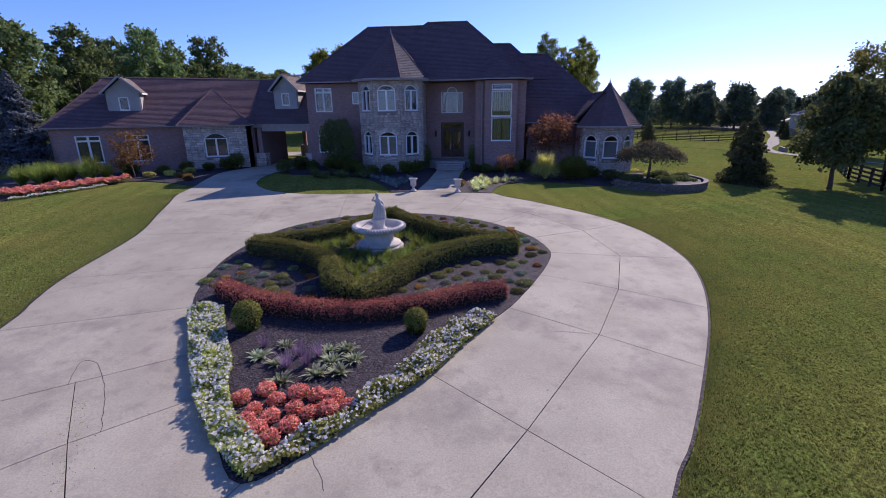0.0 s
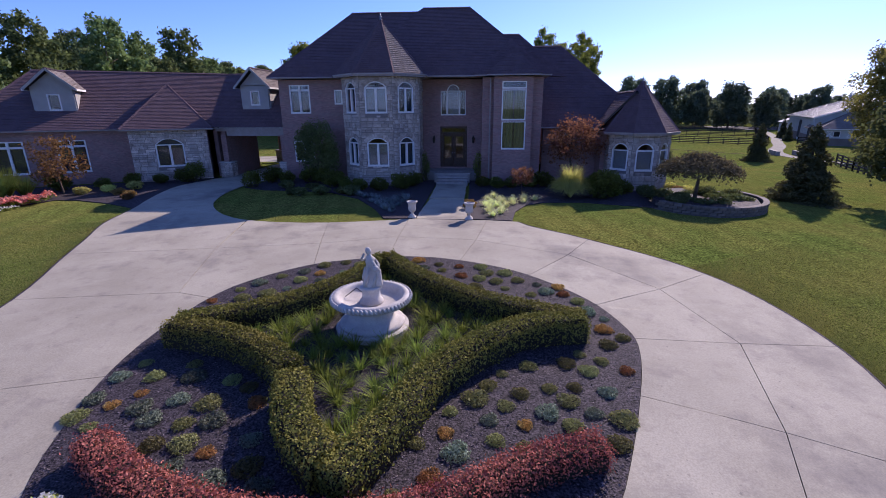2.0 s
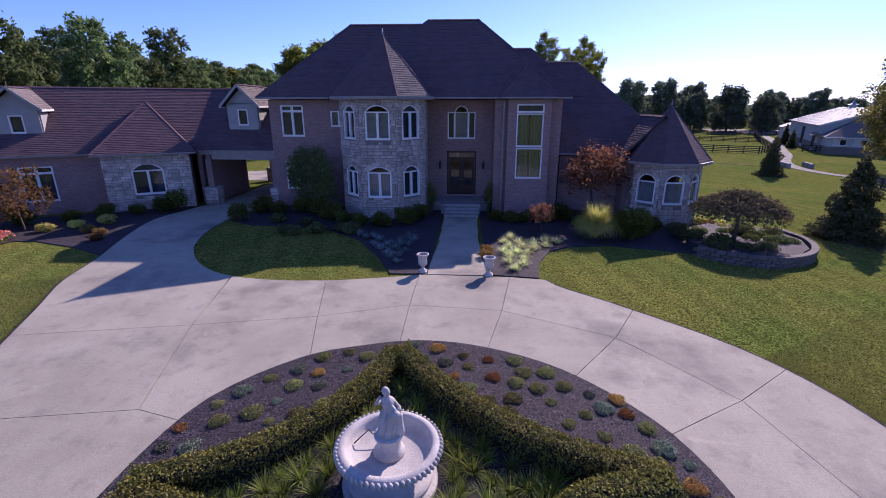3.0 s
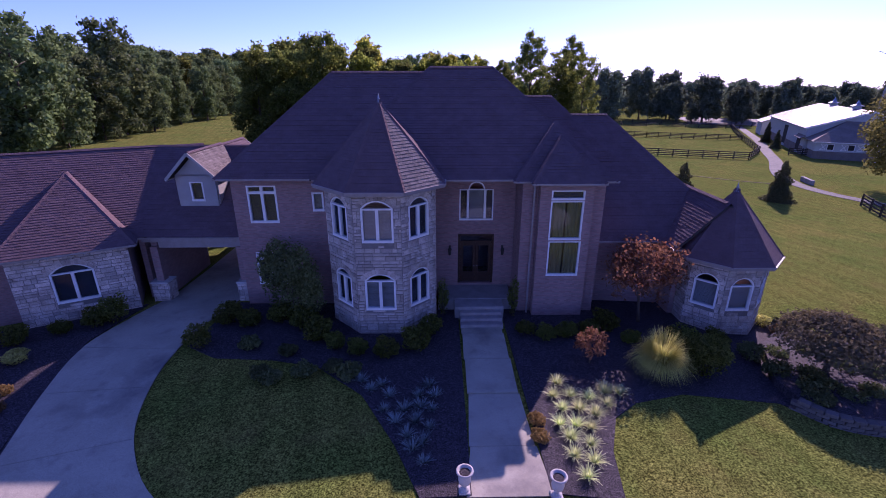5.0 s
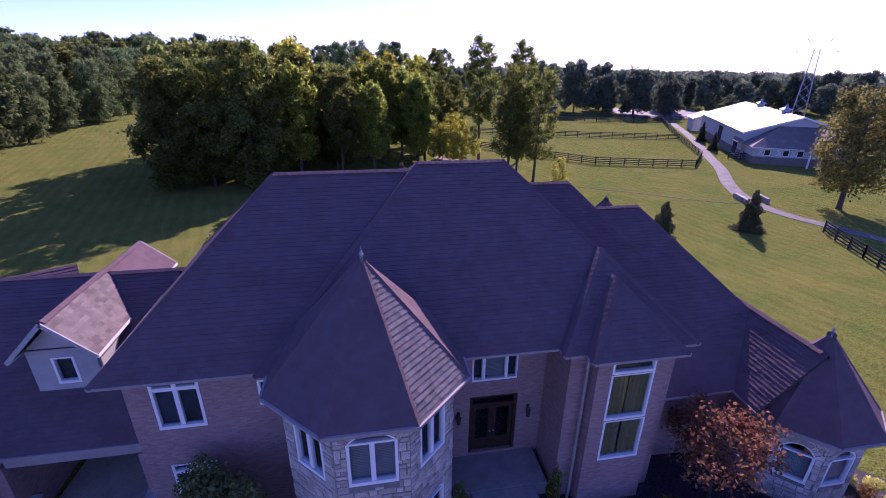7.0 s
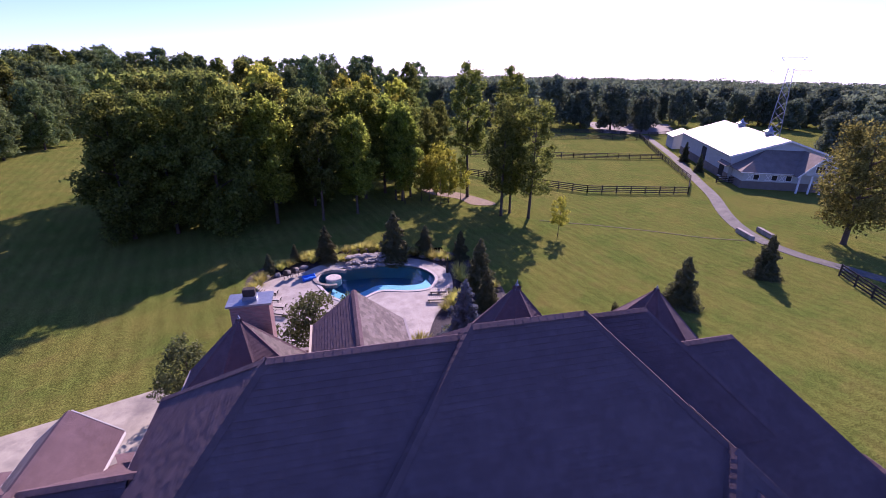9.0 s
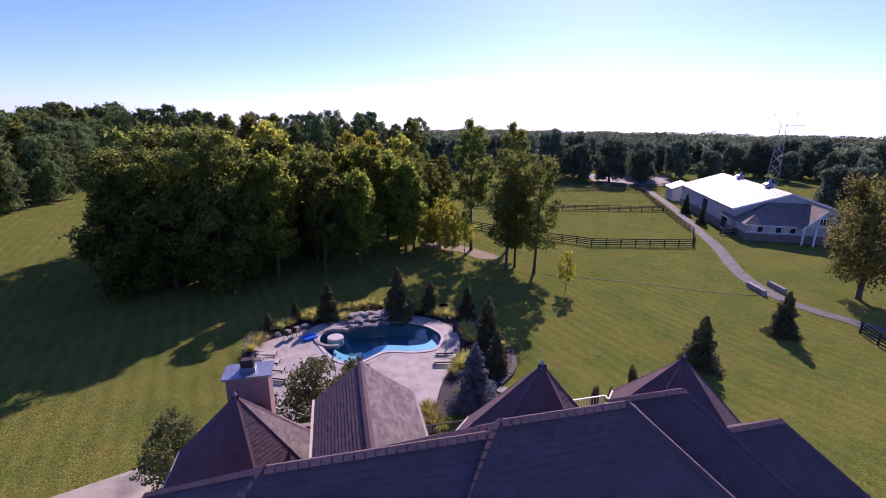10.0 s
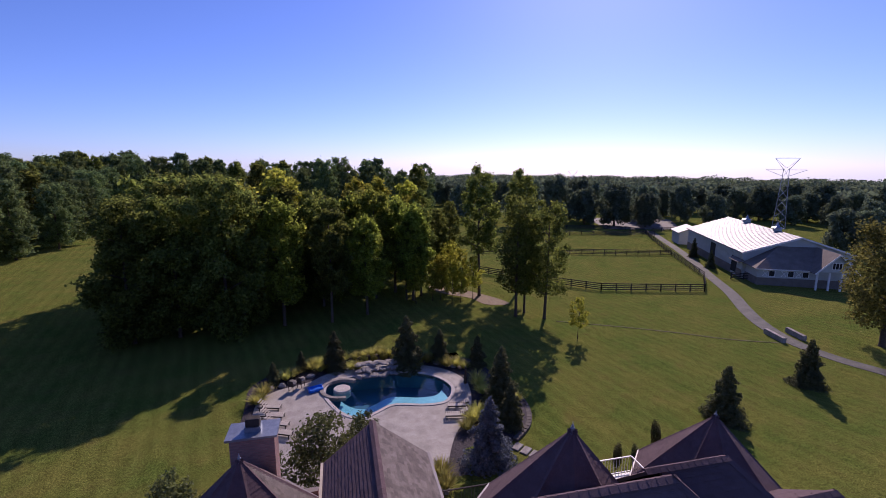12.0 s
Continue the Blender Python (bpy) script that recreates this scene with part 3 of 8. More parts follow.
BED = spline([(-3.0, 4.75), (-2.1, 5.6), (-1.5, 6.55), (-0.45, 7.9), (0.72, 10.1), (1.45, 11.3), (2.4, 13.5), (2.95, 15.2), (2.98, 16.3), (2.3, 18.05), (0.6, 19.9), (-1.4, 20.9), (-3.3, 21.2), (-5.0, 20.85),
              (-6.7, 20.1), (-8.35, 18.25), (-8.85, 15.9), (-8.75, 13.7), (-8.05, 11.4), (-7.17, 9.84), (-6.06, 8.16), (-4.87, 6.58), (-3.9, 5.57)], 4, True)
RIGHT_EDGE = spline([(1.25, -6.0), (2.2, 2.0), (3.55, 5.15), (4.26, 6.3), (5.25, 8.2), (6.62, 11.1), (7.6, 13.9), (7.95, 16.4), (7.45, 19.3), (6.05, 21.6), (3.6, 23.7), (1.7, 25.2), (1.1, 26.0)], 4)
LEFT_EDGE = spline([(-8.6, -6.0), (-10.2, 3.0), (-11.9, 8.95), (-12.62, 10.55), (-13.35, 12.45), (-14.4, 16.9), (-16.0, 20.4), (-17.0, 22.6), (-18.1, 24.9), (-18.7, 27.4), (-20.0, 30.9), (-20.9, 34.5), (-20.3, 37.6), (-19.7, 39.4)], 4)
ISLE_EDGE = spline([(-15.6, 39.4), (-16.3, 36.5), (-16.4, 33.2), (-15.6, 30.0), (-14.4, 27.9), (-12.9, 26.4), (-11.0, 25.6), (-8.0, 25.45), (-5.0, 26.0), (-3.9, 26.3)], 4)

drive = thing("driveway", "pale concrete driveway slabs circling the planted island", "driveway", kind="structure")
drive_line = RIGHT_EDGE + [Vector((-1.1, 26.3))] + ISLE_EDGE[::-1] + LEFT_EDGE[::-1]
sheet("joint_bed", drive_line, M["joint"], 0.012, drive, cell=1.2)


# ==== roof planes with laid shingles
def clip(poly, n, d):
    """Keeps the part of a 2D polygon where n.p >= d."""
    out = []
    for i, a in enumerate(poly):
        b = poly[(i + 1) % len(poly)]
        sa, sb = a[0] * n[0] + a[1] * n[1] - d, b[0] * n[0] + b[1] * n[1] - d
        if sa >= 0:
            out.append(a)
        if (sa > 0) != (sb > 0) and abs(sa - sb) > 1e-9:
            t = sa / (sa - sb)
            out.append((a[0] + (b[0] - a[0]) * t, a[1] + (b[1] - a[1]) * t))
    return out


shingle_rng = random.Random(5)


def slope(parent, pts, course=0.17, material="shingle", loose=False, caps=True):
    """One roof plane: pts go round it from the two ends of its eave. It gets a felt-covered deck and rows of overlapping shingles."""
    P = [Vector(p) for p in pts]
    u = (P[1] - P[0]).normalized()
    nrm = (P[1] - P[0]).cross(P[2] - P[0]).normalized()
    if nrm.z < 0:
        nrm = -nrm
    w = nrm.cross(u)
    if w.z < 0:
        w = -w
    flat = [((p - P[0]).dot(u), (p - P[0]).dot(w)) for p in P]
    top = max(f[1] for f in flat)
    at = lambda a, b, h: P[0] + u * a + w * b + nrm * h
    deck = mesh("roof_plane", [p for p in P] + [p - nrm * 0.10 for p in P],
                [tuple(range(len(P))), tuple(range(2 * len(P) - 1, len(P) - 1, -1))] + [(i, len(P) + i, len(P) + (i + 1) % len(P), (i + 1) % len(P)) for i in range(len(P))], M["felt"], parent)
    verts, faces, quads = [], [], []
    d = -0.03
    while d < top - 0.02:
        band = clip(clip(flat, (0, 1), max(d, 0.0)), (0, -1), -min(d + course * 1.12, top))
        if len(band) >= 3:
            lo = min(p[0] for p in band)
            hi = max(p[0] for p in band)
            a = lo - shingle_rng.uniform(0, 0.3)
            while a < hi:
                b = a + shingle_rng.choice((0.17, 0.23, 0.30, 0.36))
                cell = clip(clip(band, (1, 0), max(a, lo)), (-1, 0), -min(b, hi))
                a = b
                if len(cell) < 3:
                    continue
                lift = shingle_rng.uniform(0.014, 0.026)
                y0 = min(p[1] for p in cell)
                ring = []
                for p in cell:
                    f = (p[1] - y0) / (course * 1.12)
                    ring.append(at(p[0], p[1] - (0.03 if d < 0 and p[1] < 0.02 else 0), lift * (1 - f) + 0.004))
                low = [i for i, p in enumerate(cell) if p[1] < y0 + 0.004]
                quads.append((ring, low))
        d += course
    if loose:
        for ring, low in quads[:300]:
            o = sum(ring, Vector()) / len(ring)
            vs = [p - o for p in ring] + [p - o - nrm * 0.02 for p in ring]
            k = len(ring)
            s = mesh("shingle", vs, [tuple(range(k))] + [(i, k + i, k + (i + 1) % k, (i + 1) % k) for i in range(k)], M[material], deck)
            s.location = o
        quads = quads[300:]
    for ring, low in quads:
        k0 = len(verts)
        verts += ring
        faces.append(tuple(range(k0, k0 + len(ring))))
        if len(low) == 2:
            a, b = (low[0], low[1]) if low[1] == low[0] + 1 else (low[1], low[0])
            k1 = len(verts)
            verts += [ring[a] - nrm * 0.022, ring[b] - nrm * 0.022]
            faces.append((k0 + b, k0 + a, k1, k1 + 1))
    if faces:
        tagged(mesh("shingles", verts, faces, M[material], deck), kind="stuff")
    return deck


def ridge_cap(parent, a, b, material="shingle"):
    """Cap shingles folded over a ridge or hip, each lapping the next."""
    a, b = Vector(a), Vector(b)
    n = max(2, int((b - a).length / 0.24))
    d = (b - a).normalized()
    s = d.cross(Vector((0, 0, 1))).normalized()
    up = s.cross(d)
    verts, faces = [], []
    for i in range(n):
        p, q = a + (b - a) * (i / n), a + (b - a) * ((i + 1.25) / n)
        k = len(verts)
        for o, h in ((p, 0.034), (q, 0.022)):
            verts += [o + s * 0.15 - up * (0.07 - h), o + up * (h + 0.02), o - s * 0.15 - up * (0.07 - h)]
        faces += [(k, k + 3, k + 4, k + 1), (k + 1, k + 4, k + 5, k + 2), (k, k + 1, k + 2)]
    tagged(mesh("ridge_capping", verts, faces, M[material], parent), kind="stuff")


def gutter(parent, pts, material="gutter"):
    for a, b in zip(pts, pts[1:]):
        bm = bmesh.new()
        bar(bm, a, b, 0.11, 0.085)
        part("gutter", bm, M[material], parent)


# ==== walls and windows
def wall(parent, m, length, z0, z1, openings=(), thick=0.3, material="brick", name="wall"):
    """A wall along local x at local y = 0 (outside towards -y), with openings (u0, u1, bottom, top, rise) cut through; rise > 0 is an arched head."""
    bm = bmesh.new()
    us = sorted({0.0, length, *[o[0] for o in openings], *[o[1] for o in openings]})
    for a, b in zip(us, us[1:]):
        mid = (a + b) / 2
        cuts = sorted((o[2], o[3] + o[4]) for o in openings if o[0] < mid < o[1])
        z = z0
        for lo, hi in cuts:
            if lo > z:
                box(bm, a, 0, z, b, thick, lo, m)
            z = hi
        if z1 > z:
            box(bm, a, 0, z, b, thick, z1, m)
    for u0, u1, lo, hi, rise in openings:
        if rise <= 0:
            continue
        c, half, n = (u0 + u1) / 2, (u1 - u0) / 2, 10
        r = (half * half + rise * rise) / (2 * rise)
        curve = []
        for i in range(n + 1):
            x = -half + 2 * half * i / n
            curve.append((c + x, hi + rise - r + math.sqrt(max(0, r * r - x * x))))
        for i in range(n):
            (xa, za), (xb, zb) = curve[i], curve[i + 1]
            ring = [(xa, 0, za), (xb, 0, zb), (xb, 0, hi + rise), (xa, 0, hi + rise)]
            if abs(za - hi - rise) < 1e-3 and abs(zb - hi - rise) < 1e-3:
                continue
            f = [bm.verts.new(m @ Vector(p)) for p in ring]
            g = [bm.verts.new(m @ Vector((p[0], thick, p[2]))) for p in ring]
            bm.faces.new(f), bm.faces.new(g[::-1])
            bm.faces.new((f[0], g[0], g[1], f[1]))
    bmesh.ops.remove_doubles(bm, verts=bm.verts, dist=1e-4)
    return part(name, bm, M[material], parent)


def window(parent, m, u0, u1, z0, z1, rise=0.0, lights=2, bars=(), behind="", trim=0.09, name="window", frame_mat="white"):
    """A window in a wall's opening: frame, mullions, panes and what hangs behind."""
    win = new(name)
    win.parent = parent
    bm = bmesh.new()
    f0, f1 = 0.02, 0.14
    box(bm, u0, f0 - 0.05, z0 - 0.03, u1, f1, z0 + trim, m)
    for a, b in ((u0, u0 + trim), (u1 - trim, u1)):
        box(bm, a, f0 - 0.035, z0 + trim, b, f1, z1, m)
    box(bm, u0 + trim, f0 - 0.02, z1 - trim * 0.8, u1 - trim, f1, z1, m)
    for k in range(1, lights):
        c = u0 + (u1 - u0) * k / lights
        box(bm, c - 0.07, f0 - 0.015, z0 + trim, c + 0.07, f1, z1 - trim * 0.8, m)
    for zb in bars:
        box(bm, u0 + trim, f0 - 0.025, zb - 0.07, u1 - trim, f1, zb + 0.07, m)
    if rise > 0:
        c, half, n = (u0 + u1) / 2, (u1 - u0) / 2, 12
        r = (half * half + rise * rise) / (2 * rise)
        arc = lambda k, inset: (c + (half - inset) * (-1 + 2 * k / n), z1 + rise - r - inset + math.sqrt(max(0, r * r - (half * (-1 + 2 * k / n)) ** 2)))
        for k in range(n):
            o0, o1, i0, i1 = arc(k, 0), arc(k + 1, 0), arc(k, 0.06), arc(k + 1, 0.06)
            ring = [(o0[0], f0 - 0.03, o0[1]), (o1[0], f0 - 0.03, o1[1]), (i1[0], f0 - 0.03, max(z1, i1[1])), (i0[0], f0 - 0.03, max(z1, i0[1]))]
            a = [bm.verts.new(m @ Vector(p)) for p in ring]
            b = [bm.verts.new(m @ Vector((p[0], f1, p[2]))) for p in ring]
            bm.faces.new(a), bm.faces.new((a[3], a[2], b[2], b[3])), bm.faces.new((a[0], b[0], b[1], a[1]))
    part("window_frame", bm, M[frame_mat], win)
    for k in range(lights):
        a, b = u0 + (u1 - u0) * k / lights + 0.05, u0 + (u1 - u0) * (k + 1) / lights - 0.05
        bm = bmesh.new()
        box(bm, a, 0.075, z0 + 0.05, b, 0.085, z1 - 0.03, m)
        part("pane", bm, M["glass"], win).visible_shadow = False
    if rise > 0:
        bm = bmesh.new()
        pts = [arc(k, 0.04) for k in range(n + 1)]
        f = [bm.verts.new(m @ Vector((p[0], 0.08, max(p[1], z1 - 0.03)))) for p in pts]
        bm.faces.new([bm.verts.new(m @ Vector((u0 + 0.04, 0.08, z1 - 0.03)))] + f + [bm.verts.new(m @ Vector((u1 - 0.04, 0.08, z1 - 0.03)))])
        part("pane", bm, M["glass"], win).visible_shadow = False
    if behind:
        bm = bmesh.new()
        if behind == "drape":
            xs = np.linspace(u0, u1, 60)
            a = [bm.verts.new(m @ Vector((x, 0.17 + 0.03 * math.sin(x * 38) + 0.012 * math.sin(x * 91), z0 - 0.05))) for x in xs]
            b = [bm.verts.new(m @ Vector((x, 0.17 + 0.025 * math.sin(x * 38 + 0.5), z1 + 0.02))) for x in xs]
            for i in range(59):
                if 27 < i < 31:
                    continue
                bm.faces.new((a[i], a[i + 1], b[i + 1], b[i]))
        else:
            k = int((z1 - z0) / 0.06)
            for i in range(k):
                z = z0 + (z1 - z0) * i / k
                box(bm, u0 + 0.02, 0.2, z, u1 - 0.02, 0.215, z + 0.052, m)
        part("curtain" if behind == "drape" else "blind", bm, M[behind], win)
    else:
        bm = bmesh.new()
        box(bm, u0 + 0.01, 0.19, z0, u1 - 0.01, 0.2, z1 + rise * 0.9, m)
        part("shade", bm, M["screen"], win)
    return win


def wall_at(x, y, rz):
    return pose(x, y, 0, 0, 0, rz)


stone_rng = random.Random(11)


def stones(parent, m, length, z0, z1, openings=(), budget=None, course=(0.16, 0.22, 0.28, 0.34)):
    """Squared rubble facing: separate stones of mixed heights, proud of the mortar by uneven amounts, kept clear of the openings."""
    pieces = []
    z = z0
    while z < z1 - 0.05:
        h = min(stone_rng.choice(course), z1 - z)
        u = -stone_rng.uniform(0, 0.2)
        while u < length - 0.02:
            wd = stone_rng.uniform(0.22, 0.62)
            a, b = max(u, 0.0), min(u + wd, length)
            u += wd
            cells = [(a, b, z, z + h)]
            if h > 0.26 and stone_rng.random() < 0.4:
                s = z + h * stone_rng.uniform(0.4, 0.6)
                cells = [(a, b, z, s), (a, b, s, z + h)]
            for ca, cb, cz, ct in cells:
                for o0, o1, lo, hi, rise in openings:
                    if cz < hi + rise * 0.8 and ct > lo:
                        if cz > hi:
                            c, half = (o0 + o1) / 2, (o1 - o0) / 2
                            r = (half * half + rise * rise) / (2 * rise) if rise else 1
                            reach = math.sqrt(max(0.0, r * r - (cz - hi - rise + r) ** 2))
                            p0, p1 = c - reach, c + reach
                        else:
                            p0, p1 = o0, o1
                        if ca < p1 and cb > p0:
                            if ca < p0 and cb - p0 < p1 - ca:
                                cb = p0
                            elif cb > p1:
                                ca = p1
                            else:
                                ca = cb
                if cb - ca > 0.06 and ct - cz > 0.05:
                    pieces.append((ca, cb, cz, ct))
        z += h
    single, rest_v, rest_f = 0, [], []
    for i, (a, b, lo, hi) in enumerate(pieces):
        g, d = 0.009, stone_rng.uniform(0.015, 0.05)
        bev = 0.012
        jit = lambda: stone_rng.uniform(-0.006, 0.006)
        ring0 = [(a + g, 0, lo + g), (b - g, 0, lo + g), (b - g, 0, hi - g), (a + g, 0, hi - g)]
        ring1 = [(a + g + bev + jit(), -d, lo + g + bev + jit()), (b - g - bev + jit(), -d, lo + g + bev + jit()), (b - g - bev + jit(), -d, hi - g - bev + jit()), (a + g + bev + jit(), -d, hi - g - bev + jit())]
        vs = [m @ Vector(p) for p in ring0 + ring1]
        fs = [(4, 5, 6, 7)] + [(k, (k + 1) % 4, 4 + (k + 1) % 4, 4 + k) for k in range(4)]
        if budget and budget[0] > 0 and (b - a) > 0.2:
            budget[0] -= 1
            o = sum(vs, Vector()) / 8
            s = mesh("stone", [v - o for v in vs], fs, M["stone"], parent)
            s.location = o
        else:
            k0 = len(rest_v)
            rest_v += vs
            rest_f += [tuple(k0 + k for k in f) for f in fs]
    if rest_v:
        tagged(mesh("stone_facing", rest_v, rest_f, M["stone"], parent), kind="stuff")


def arch_stones(parent, m, u0, u1, z1, rise, depth=0.26):
    """Voussoirs over an arched opening."""
    c, half = (u0 + u1) / 2, (u1 - u0) / 2
    r = (half * half + rise * rise) / (2 * rise)
    cz = z1 + rise - r
    a0 = math.asin(min(1, half / r))
    n = max(7, int(2 * a0 * r / 0.15))
    verts, faces = [], []
    for i in range(n):
        t0, t1 = -a0 + 2 * a0 * (i + 0.06) / n, -a0 + 2 * a0 * (i + 0.94) / n
        q = [(c + math.sin(t) * rr, cz + math.cos(t) * rr) for t, rr in ((t0, r + 0.01), (t1, r + 0.01), (t1, r + depth), (t0, r + depth))]
        k = len(verts)
        verts += [m @ Vector((p[0], 0.0, p[1])) for p in q] + [m @ Vector((p[0], -0.055, p[1])) for p in q]
        faces += [(k + 4, k + 5, k + 6, k + 7)] + [(k + j, k + (j + 1) % 4, k + 4 + (j + 1) % 4, k + 4 + j) for j in range(4)]
    tagged(mesh("arch_ring", verts, faces, M["stone"], parent), kind="stuff")


# ==== the house
house = thing("house", "large brown brick house with stone turrets and dark shingled hip roofs", "house")
EAVE = 6.76


def octagon(cx, cy, apothem, z):
    r = apothem / math.cos(math.pi / 8)
    return [(cx + r * math.cos(math.pi / 8 + k * math.pi / 4), cy + r * math.sin(math.pi / 8 + k * math.pi / 4), z) for k in range(8)]


def soffit(pts, z, thick=0.07, material="gutter"):
    bm = bmesh.new()
    prism(bm, pts, z - thick, z - 0.01)
    part("soffit", bm, M[material], house)


roof = new("roof")
roof.parent = house
# main block, west part
A = dict(x0=-15.35, x1=-2.0, y0=38.05, y1=49.0, r0=(-10.44, 43.52, 11.62), r1=(-2.0, 43.52, 11.62))
slope(roof, [(A["x0"], A["y0"], EAVE), (A["x1"], A["y0"], EAVE), A["r1"], A["r0"]])
slope(roof, [(A["x0"], A["y1"], EAVE), (A["x0"], A["y0"], EAVE), A["r0"]])
slope(roof, [(A["x1"], A["y1"], EAVE), (A["x0"], A["y1"], EAVE), A["r0"], A["r1"]])
# main block, east part, a hand higher
B = dict(x0=-10.7, x1=3.95, y0=37.8, y1=49.25, r0=(-5.0, 43.54, 11.88), r1=(-1.52, 43.54, 11.88))
slope(roof, [(B["x0"], B["y0"], EAVE), (B["x1"], B["y0"], EAVE), B["r1"], B["r0"]])
slope(roof, [(B["x0"], B["y1"], EAVE), (B["x0"], B["y0"], EAVE), B["r0"]])
slope(roof, [(B["x1"], B["y1"], EAVE), (B["x0"], B["y1"], EAVE), B["r0"], B["r1"]])
slope(roof, [(B["x1"], B["y0"], EAVE), (B["x1"], B["y1"], EAVE), B["r1"]])
# double bay
slope(roof, [(-0.95, 37.33, EAVE), (3.92, 37.33, EAVE), (1.42, 40.2, 9.2)])
slope(roof, [(-0.95, 42.0, EAVE), (-0.95, 37.33, EAVE), (1.42, 40.2, 9.2), (1.42, 42.0, 9.2)])
slope(roof, [(3.92, 37.33, EAVE), (3.92, 42.0, EAVE), (1.42, 42.0, 9.2), (1.42, 40.2, 9.2)])
slope(roof, [(-0.2, 36.83, EAVE), (3.2, 36.83, EAVE), (1.5, 39.0, 8.6)])
slope(roof, [(-0.2, 40.5, EAVE), (-0.2, 36.83, EAVE), (1.5, 39.0, 8.6), (1.5, 40.5, 8.6)])
slope(roof, [(3.2, 36.83, EAVE), (3.2, 40.5, EAVE), (1.5, 40.5, 8.6), (1.5, 39.0, 8.6)])
# east wing, low eaves
slope(roof, [(2.6, 38.45, 3.4), (11.4, 38.45, 3.4), (5.6, 44.78, 9.26), (2.6, 44.78, 9.26)])
slope(roof, [(11.4, 38.45, 3.4), (11.4, 51.1, 3.4), (5.6, 44.78, 9.26)])
slope(roof, [(11.4, 51.1, 3.4), (0.0, 51.1, 3.4), (0.0, 44.78, 9.26), (5.6, 44.78, 9.26)])
slope(roof, [(2.6, 42.15, 6.9), (5.75, 42.15, 6.9), (2.4, 45.75, 10.28), (0.0, 45.75, 10.28), (0.0, 42.15, 6.9)])
slope(roof, [(5.75, 42.15, 6.9), (5.75, 49.3, 6.9), (2.4, 45.75, 10.28)])
slope(roof, [(5.75, 49.3, 6.9), (0.0, 49.3, 6.9), (0.0, 45.75, 10.28), (2.4, 45.75, 10.28)])
# link to the small turret
slope(roof, [(7.1, 41.5, 3.35), (7.1, 37.2, 3.35), (9.38, 37.2, 5.68), (9.38, 41.8, 5.68)])
slope(roof, [(11.66, 37.2, 3.35), (11.66, 41.5, 3.35), (9.38, 41.8, 5.68), (9.38, 37.2, 5.68)])
for a, b in ((A["r0"], A["r1"]), ((A["x0"], A["y0"], EAVE), A["r0"]), ((A["x0"], A["y1"], EAVE), A["r0"]), (B["r0"], B["r1"]), ((-9.2, 39.3, 8.12), B["r0"]), ((B["x1"], B["y0"], EAVE), B["r1"]),
             ((B["x1"], B["y1"], EAVE), B["r1"]), ((-0.95, 37.33, EAVE), (1.42, 40.2, 9.2)), ((3.92, 37.33, EAVE), (1.42, 40.2, 9.2)), ((-0.2, 36.83, EAVE), (1.5, 39.0, 8.6)), ((3.2, 36.83, EAVE), (1.5, 39.0, 8.6)),
             ((11.4, 38.45, 3.4), (5.6, 44.78, 9.26)), ((3.2, 44.78, 9.26), (5.6, 44.78, 9.26)), ((5.75, 42.15, 6.9), (2.4, 45.75, 10.28)), ((-0.5, 45.75, 10.28), (2.4, 45.75, 10.28)), ((9.38, 37.4, 5.68), (9.38, 41.6, 5.68))):
    ridge_cap(roof, a, b)
for pts in ([(A["x0"], A["y1"], EAVE - 0.05), (A["x0"], A["y0"], EAVE - 0.05), (-10.2, A["y0"], EAVE - 0.05)], [(-4.3, B["y0"], EAVE - 0.05), (-0.95, B["y0"], EAVE - 0.05), (-0.95, 37.33, EAVE - 0.05), (-0.2, 37.33, EAVE - 0.05),
            (-0.2, 36.83, EAVE - 0.05), (3.2, 36.83, EAVE - 0.05), (3.2, 37.33, EAVE - 0.05), (3.92, 37.33, EAVE - 0.05), (3.95, 49.2, EAVE - 0.05)], [(3.6, 38.45, 3.35), (7.1, 38.45, 3.35), (7.1, 37.2, 3.3)], [(11.4, 51.1, 3.35), (11.4, 38.5, 3.35)]):
    gutter(roof, pts)
soffit([(-15.35, 38.05), (-2, 38.05), (-2, 49), (-15.35, 49)], EAVE)
soffit([(-10.6, 37.8), (3.95, 37.8), (3.95, 49.25), (-10.6, 49.25)], EAVE - 0.004)
soffit([(-0.95, 37.33), (3.92, 37.33), (3.92, 38), (-0.95, 38)], EAVE - 0.008)
soffit([(-0.2, 36.83), (3.2, 36.83), (3.2, 37.5), (-0.2, 37.5)], EAVE - 0.012)
soffit([(3.4, 38.45), (11.4, 38.45), (11.4, 51), (3.4, 51)], 3.4)
soffit([(7.1, 37.2), (11.66, 37.2), (11.66, 41), (7.1, 41)], 3.346)

# walls of the main block
LOW = -0.6
w = wall_at(-14.9, 38.75, 0)
ops = [(0.75, 2.22, 4.37, 6.28, 0), (0.75, 2.22, 0.95, 2.75, 0), (3.98, 4.56, 4.98, 5.93, 0)]
wall(house, w, 5.7, LOW, EAVE - 0.14, ops)
window(house, w, 0.75, 2.22, 4.37, 6.28, bars=(5.92,))
window(house, w, 0.75, 2.22, 0.95, 2.75, bars=(2.4,))
window(house, w, 3.98, 4.56, 4.98, 5.93, lights=1, behind="blind")
wall(house, wall_at(-14.9, 48.5, -90), 9.44, LOW, EAVE - 0.14, [(4.0, 5.2, 4.4, 6.2, 0)])
wall(house, wall_at(3.5, 48.8, 180), 18.4, LOW, EAVE - 0.14)
